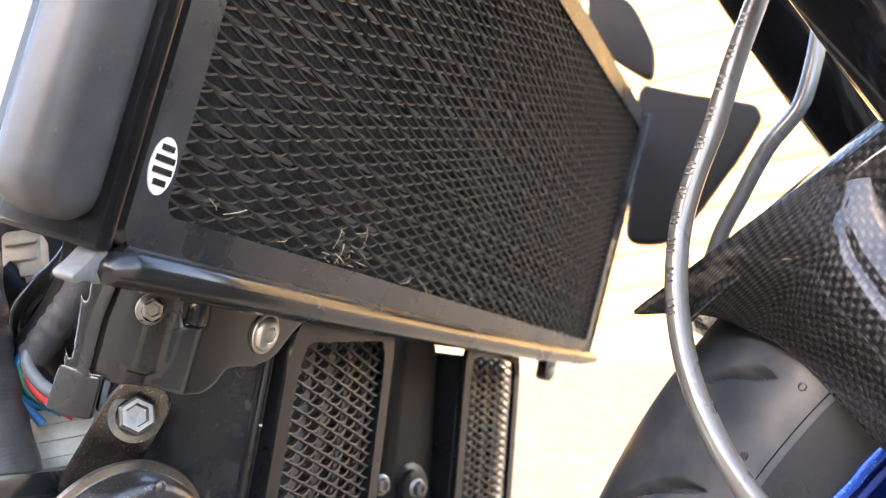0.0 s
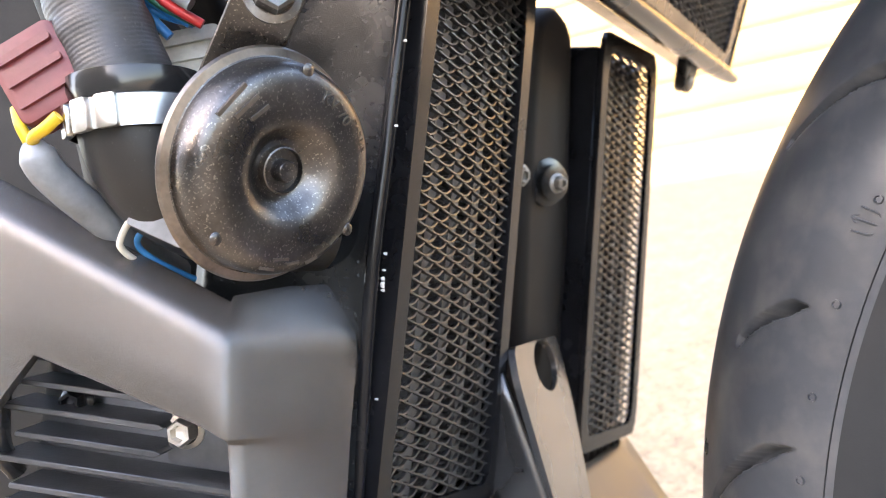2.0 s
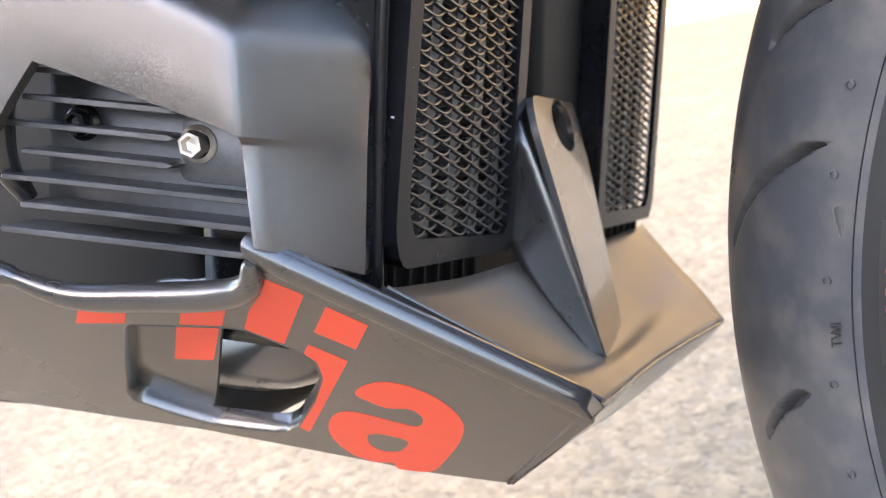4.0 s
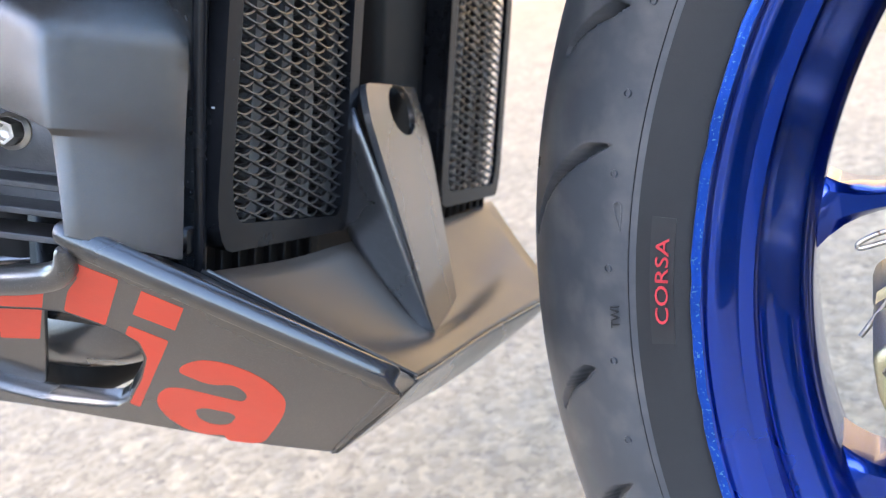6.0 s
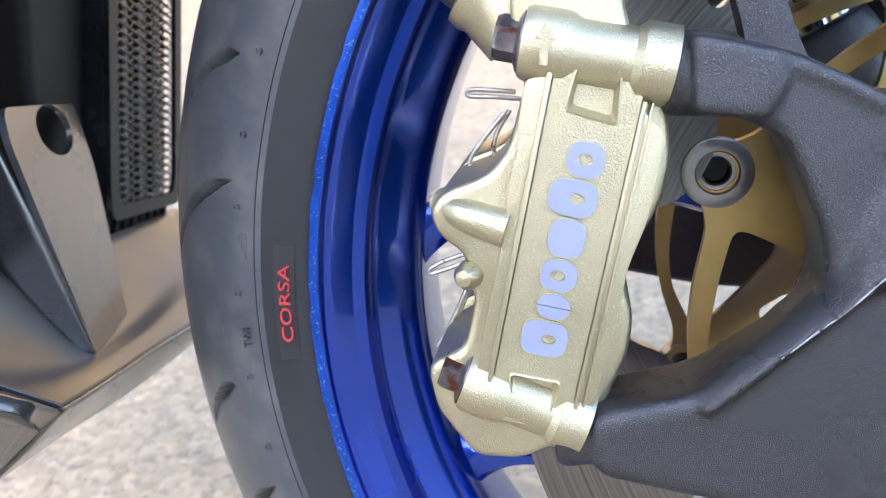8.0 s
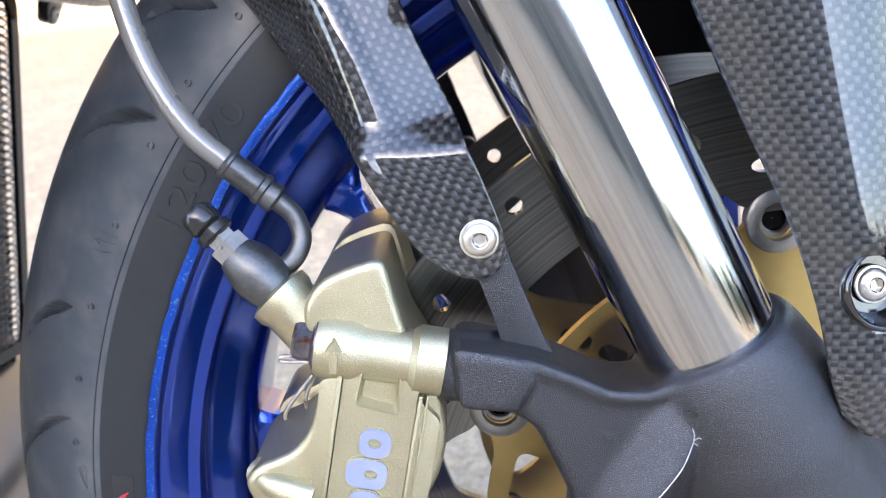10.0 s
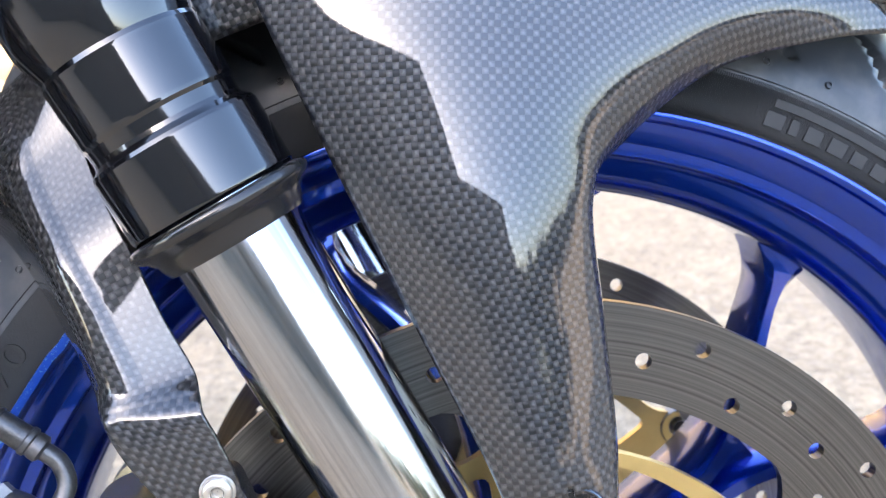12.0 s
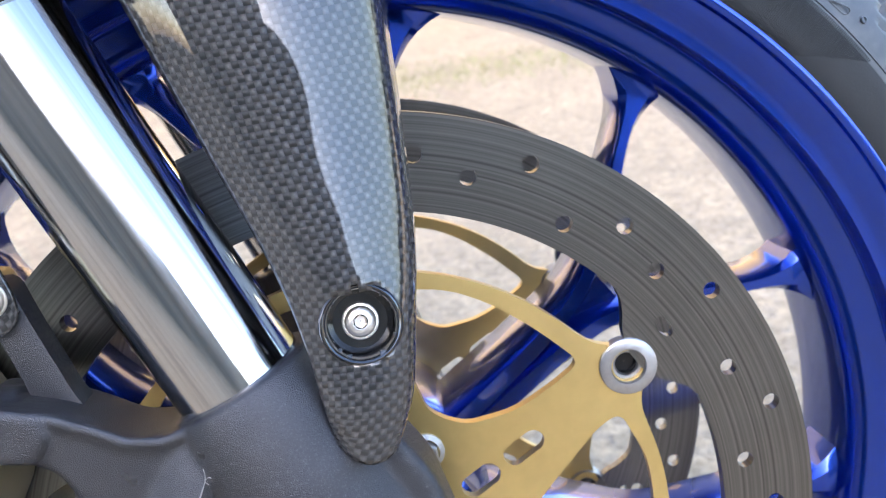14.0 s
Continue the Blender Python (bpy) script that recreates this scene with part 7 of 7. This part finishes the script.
def belly_pan():
    edge = [on_pan(*q) for q in ((-0.3810, -0.1465, 0.3549), (-0.3420, -0.1075, 0.3150), (-0.3185, -0.0868, 0.2944), (-0.3240, -0.0800, 0.2880), (-0.3676, -0.0565, 0.2522), (-0.3952, -0.0638, 0.2566), (-0.4800, -0.0960, 0.2800), (-0.5800, -0.1230, 0.3020), (-0.6400, -0.1500, 0.3350), (-0.6000, -0.1850, 0.3730), (-0.4910, -0.1625, 0.3570),
                                     (-0.4600, -0.1530, 0.3480), (-0.4330, -0.1450, 0.3445), (-0.3990, -0.1400, 0.3440), (-0.3890, -0.1430, 0.3490))]
    hole = [(-0.0935, 0.0492), (-0.0559, 0.0449), (-0.0477, 0.0430), (-0.0411, 0.0364), (-0.0357, 0.0302), (-0.0333, 0.0240), (-0.0366, 0.0141), (-0.0452, 0.0023), (-0.0549, -0.0075), (-0.0652, -0.0180), (-0.0721, -0.0222), (-0.0802, -0.0228), (-0.1038, -0.0181), (-0.1177, -0.0100), (-0.1305, 0.0005), (-0.1287, 0.0072), (-0.1110, 0.0291)]
    bm = bmesh.new()
    slab(bm, PAN, rounded(edge, 0.004, 3), -0.0025, 0.0, 0, 1, [rounded(hole, 0.003, 4)])
    pan = part("belly_pan", bm, PANEL, bike, "dark grey belly pan with red painted shapes")
    # rounded shoulder along its upper edge
    bm = bmesh.new()
    a, b = V(-0.3830, -0.1468, 0.3570), V(-0.3205, -0.0865, 0.2950)
    inner_a, inner_b = V(-0.3754, -0.1043, 0.3352), V(-0.3275, -0.0605, 0.2850)
    rows = []
    for t in (0.0, 0.2, 0.4, 0.6, 0.8, 1.01):
        e, i = a.lerp(b, t), inner_a.lerp(inner_b, t)
        out = PAN_N
        rows.append([e - V(0, 0, 0.006) * 1 + V(0, 0.004, 0), e + out * 0.0008 + V(0, 0.0004, 0.0002), e + V(0.0006, 0.0035, 0.0028), e.lerp(i, 0.30) + V(0, 0, 0.0032), e.lerp(i, 0.66) + V(0, 0, 0.0018), i])
    start = [p + (a - b) * 0.025 for p in rows[0]]
    heart = sum(start[:4], V(0, 0, 0)) / 4
    rows = [[p.lerp(heart, 0.6) + (a - b) * 0.012 for p in start], [p.lerp(heart, 0.12) for p in start]] + rows
    shoulder = sheet("shoulder", rows, pan, PANEL, "", 0.0016, 4, 30)
    # end cap at the nose, rounded over from the shoulder down to the tip
    tip = V(-0.3676, -0.0565, 0.2522)
    last = rows[-1]
    foot = [tip + V(-0.0012, -0.0010, 0.0004), tip + V(-0.0006, -0.0008, 0.0002), tip, tip + V(0.0006, 0.0006, 0), tip + V(0.0012, 0.0014, 0.0004), tip + V(0.0020, 0.0030, 0.0010)]
    out = V(0.92, 0.36, 0.0)
    sheet("nose_cap", [[p - out * 0.0010 for p in last], [p.lerp(q, 0.02) + out * 0.0006 for p, q in zip(last, foot)], [p.lerp(q, 0.08) + out * 0.0012 for p, q in zip(last, foot)], [p.lerp(q, 0.5) + out * 0.0008 for p, q in zip(last, foot)], foot], pan, PANEL, "", 0.0012, 5, 30)
    # shut line between the side and the duct
    bm = bmesh.new()
    sweep(bm, [inner_a.lerp(inner_b, t) + V(0.0004, 0.0006, 0.0010) for t in (0.0, 0.33, 0.66, 1.0)], 0.0011, 10, 4)
    part("shut_line", bm, NEAR_BLACK, pan, "dark joint between side and duct")
    bm = bmesh.new()
    sweep(bm, [inner_a.lerp(inner_b, t) + V(0.0014, 0.0022, 0.0008) for t in (0.0, 0.33, 0.66, 1.0)], 0.0009, 10, 4)
    part("joint_bead", bm, PANEL, pan)
    # moulded duct floor that rises to the far side
    top = [V(-0.3754, -0.1043, 0.3352), V(-0.3800, -0.0500, 0.3270), V(-0.3871, 0.0049, 0.3217), V(-0.4000, 0.0700, 0.3120), V(-0.4060, 0.1400, 0.3060), V(-0.4190, 0.2400, 0.2985)]
    mid = [V(-0.3500, -0.0830, 0.3080), V(-0.3570, -0.0400, 0.2940), V(-0.3620, 0.0040, 0.2830), V(-0.3700, 0.0600, 0.2770), V(-0.3780, 0.1150, 0.2775), V(-0.3830, 0.1885, 0.2832)]
    low = [V(-0.3275, -0.0605, 0.2848), V(-0.3350, -0.0270, 0.2780), V(-0.3420, 0.0080, 0.2720), V(-0.3450, 0.0450, 0.2685), V(-0.3430, 0.0850, 0.2660), V(-0.3387, 0.1252, 0.2640)]
    under = [V(-0.3676, -0.0565, 0.2522), V(-0.3690, -0.0250, 0.2490), V(-0.3700, 0.0080, 0.2460), V(-0.3700, 0.0450, 0.2420), V(-0.3690, 0.0850, 0.2400), V(-0.3670, 0.1200, 0.2400)]
    sheet("duct_floor", [list(r) for r in zip(top, mid, [m.lerp(l, 0.6) + V(0.001, 0, 0.0005) for m, l in zip(mid, low)], low)], pan, DUCT, "grained brown-black duct moulding", 0.002, 5, 18)
    sheet("lower_face", [list(r) for r in zip([l + V(0.0006, 0, -0.0004) for l in low], [l.lerp(u, 0.5) + V(0.002, -0.001, 0) for l, u in zip(low, under)], under)], pan, PANEL, "", 0.002, 5, 12)
    far = [[V(-0.3387, 0.1252, 0.2640), V(-0.4190, 0.2400, 0.2985)], [V(-0.3480, 0.1350, 0.2560), V(-0.4190, 0.2430, 0.2850)], [V(-0.3670, 0.1260, 0.2400), V(-0.4250, 0.2300, 0.2500)]]
    sheet("far_face", far, pan, PANEL, "", 0.002, 4, 8)
    # upright strut with an oval hole
    sf = frame_of((-0.3561, 0.0179, 0.2702), V(-0.0228, 0.0913, -0.0058), V(-0.0250, 0.030, 0.116))
    sf = sf if sf[3].x > 0 else (sf[0], sf[1], sf[2], -sf[3])
    def on_strut(x, y, z):
        d = V(x, y, z) - sf[0]
        return d.dot(sf[1]), d.dot(sf[2])
    loop = [on_strut(*q) for q in ((-0.3561, 0.0179, 0.2702), (-0.3640, 0.0120, 0.3200), (-0.3755, 0.0045, 0.3750), (-0.3775, 0.0100, 0.3890), (-0.3990, 0.1000, 0.3835), (-0.3920, 0.0990, 0.3500), (-0.3740, 0.0700, 0.2720), (-0.3640, 0.0450, 0.2640))]
    hc = on_strut(-0.3905, 0.0600, 0.3735)
    oval = [(hc[0] + 0.0230 * math.cos(t), hc[1] + 0.0125 * math.sin(t)) for t in (2 * math.pi * k / 24 for k in range(24))]
    bm = bmesh.new()
    slab(bm, sf, rounded(loop, 0.006, 4), -0.003, 0.0, 0, 1, [oval])
    strut = part("strut", bm, PANEL, pan, "satin grey strut with an oval hole")
    bm = bmesh.new()
    a0, a1, a2 = V(-0.3552, 0.0165, 0.2712), V(-0.3630, 0.0110, 0.3200), V(-0.3750, 0.0038, 0.3800)
    b0, b1, b2 = V(-0.3570, 0.0150, 0.2720), V(-0.3860, 0.0060, 0.3220), V(-0.4000, 0.0080, 0.3800)
    sheet("strut_side", [[a0, b0], [a1, b1], [a2, b2]], strut, PANEL, "", 0.002, 5, 6)
    bm.free()
    # rounded recess behind the window in the side
    bm = bmesh.new()
    ring = rounded(hole, 0.003, 4)
    ca, cb = sum(q[0] for q in ring) / len(ring), sum(q[1] for q in ring) / len(ring)
    loft(bm, [[at(PAN, ca + (a_ - ca) * s, cb + (b_ - cb) * s, h) for a_, b_ in ring] for s, h in ((1.02, -0.0006), (1.0, 0.0003), (0.985, -0.0003), (0.965, -0.0030), (0.955, -0.0070))], True, False)
    part("window_lip", bm, PANEL, pan)
    bm = bmesh.new()
    slab(bm, PAN, rounded([(-0.1150, 0.0520), (-0.0560, 0.0470), (-0.0700, 0.0300), (-0.0830, 0.0130), (-0.0960, -0.0040), (-0.1060, -0.0160), (-0.1250, -0.0100), (-0.1500, 0.0050)], 0.003, 3), -0.0090, -0.0062, 0.0010, 2)
    part("recessed_plate", bm, PANEL, pan)
    bm = bmesh.new()
    sweep(bm, [at(PAN, -0.135, -0.020, -0.040), at(PAN, -0.080, -0.006, -0.030), at(PAN, -0.055, 0.003, -0.029), at(PAN, -0.034, 0.010, -0.034)], 0.019, 24, 8)
    part("inner_pipe", bm, PANEL, pan)
    bm = bmesh.new()
    slab(bm, PAN, rounded([(-0.130, 0.020), (-0.040, 0.020), (-0.026, 0.000), (-0.050, -0.036), (-0.100, -0.034), (-0.130, -0.010)], 0.006, 3), -0.044, -0.041, 0.001, 2)
    part("inner_wall", bm, PANEL, pan)
    # bead round the lower edge of the frame opening
    bm = bmesh.new()
    sweep(bm, [V(-0.3850, -0.1462, 0.3540), V(-0.3915, -0.1420, 0.3470), V(-0.4050, -0.1410, 0.3440), V(-0.4330, -0.1455, 0.3450), V(-0.4580, -0.1530, 0.3480), V(-0.4750, -0.1600, 0.3560), V(-0.4900, -0.1680, 0.3660)], lambda t: 0.0016 + 0.0032 * math.sin(math.pi * min(1.0, max(0.0, t * 1.15))) ** 0.5 if t < 0.85 else 0.0036, 16, 8)
    part("opening_bead", bm, PANEL, pan)
    # red shapes of a painted mark
    def decal(loop, r=0.001, holes=(), h=0.0):
        bm = bmesh.new()
        slab(bm, PAN, rounded(loop, r, 5), h - 0.0002, h + 0.00015, 0, 1, holes)
        part("painted_mark", bm, RED, pan, "red painted shape")
    def quad(*ps):
        return [on_pan(*q) for q in ps]
    decal([(-0.0128, 0.0525), (-0.0039, 0.0425), (-0.0144, 0.0304), (-0.0239, 0.0404)], 0.0004)
    decal([(-0.0298, 0.0340), (-0.0207, 0.0241), (-0.0625, -0.0224), (-0.0650, -0.0190), (-0.0470, -0.0004), (-0.0355, 0.0141), (-0.0322, 0.0240), (-0.0345, 0.0290)], 0.0012)
    decal([(-0.0262, 0.0680), (-0.0168, 0.0585), (-0.0384, 0.0346), (-0.0420, 0.0382), (-0.0480, 0.0437), (-0.0390, 0.0539), (-0.0305, 0.0603)], 0.0012)
    decal([(-0.0619, 0.0585), (-0.0458, 0.0567), (-0.0552, 0.0458), (-0.0710, 0.0479)], 0.0004)
    decal([(-0.1014, 0.0630), (-0.0817, 0.0613), (-0.0928, 0.0500), (-0.1139, 0.0515)], 0.0004)
    decal([(-0.0814, 0.0400), (-0.0648, 0.0378), (-0.0819, 0.0175), (-0.0986, 0.0191)], 0.0010, (), -0.0062)
    decal([(-0.1183, 0.0427), (-0.1041, 0.0416), (-0.1179, 0.0269), (-0.1278, 0.0328)], 0.0010, (), -0.0062)
    # the large rounded shape at the nose, a broken ring with a tail
    outer = [(-0.0299, 0.0041), (-0.0238, 0.0093), (-0.0151, 0.0121), (-0.0071, 0.0098), (0.0000, 0.0026), (0.0033, -0.0067), (0.0030, -0.0165), (-0.0027, -0.0268), (-0.0102, -0.0362), (-0.0251, -0.0533), (-0.0396, -0.0504), (-0.0376, -0.0452), (-0.0465, -0.0455), (-0.0530, -0.0406), (-0.0556, -0.0307), (-0.0536, -0.0205), (-0.0479, -0.0120), (-0.0407, -0.0071), (-0.0343, -0.0077), (-0.0151, -0.0185), (-0.0100, -0.0120), (-0.0120, -0.0050), (-0.0219, -0.0055)]
    slot = [(-0.0392, -0.0241), (-0.0340, -0.0225), (-0.0221, -0.0276), (-0.0310, -0.0367), (-0.0382, -0.0369), (-0.0419, -0.0321)]
    decal(outer, 0.008, [rounded(slot, 0.006, 5)])


belly_pan()
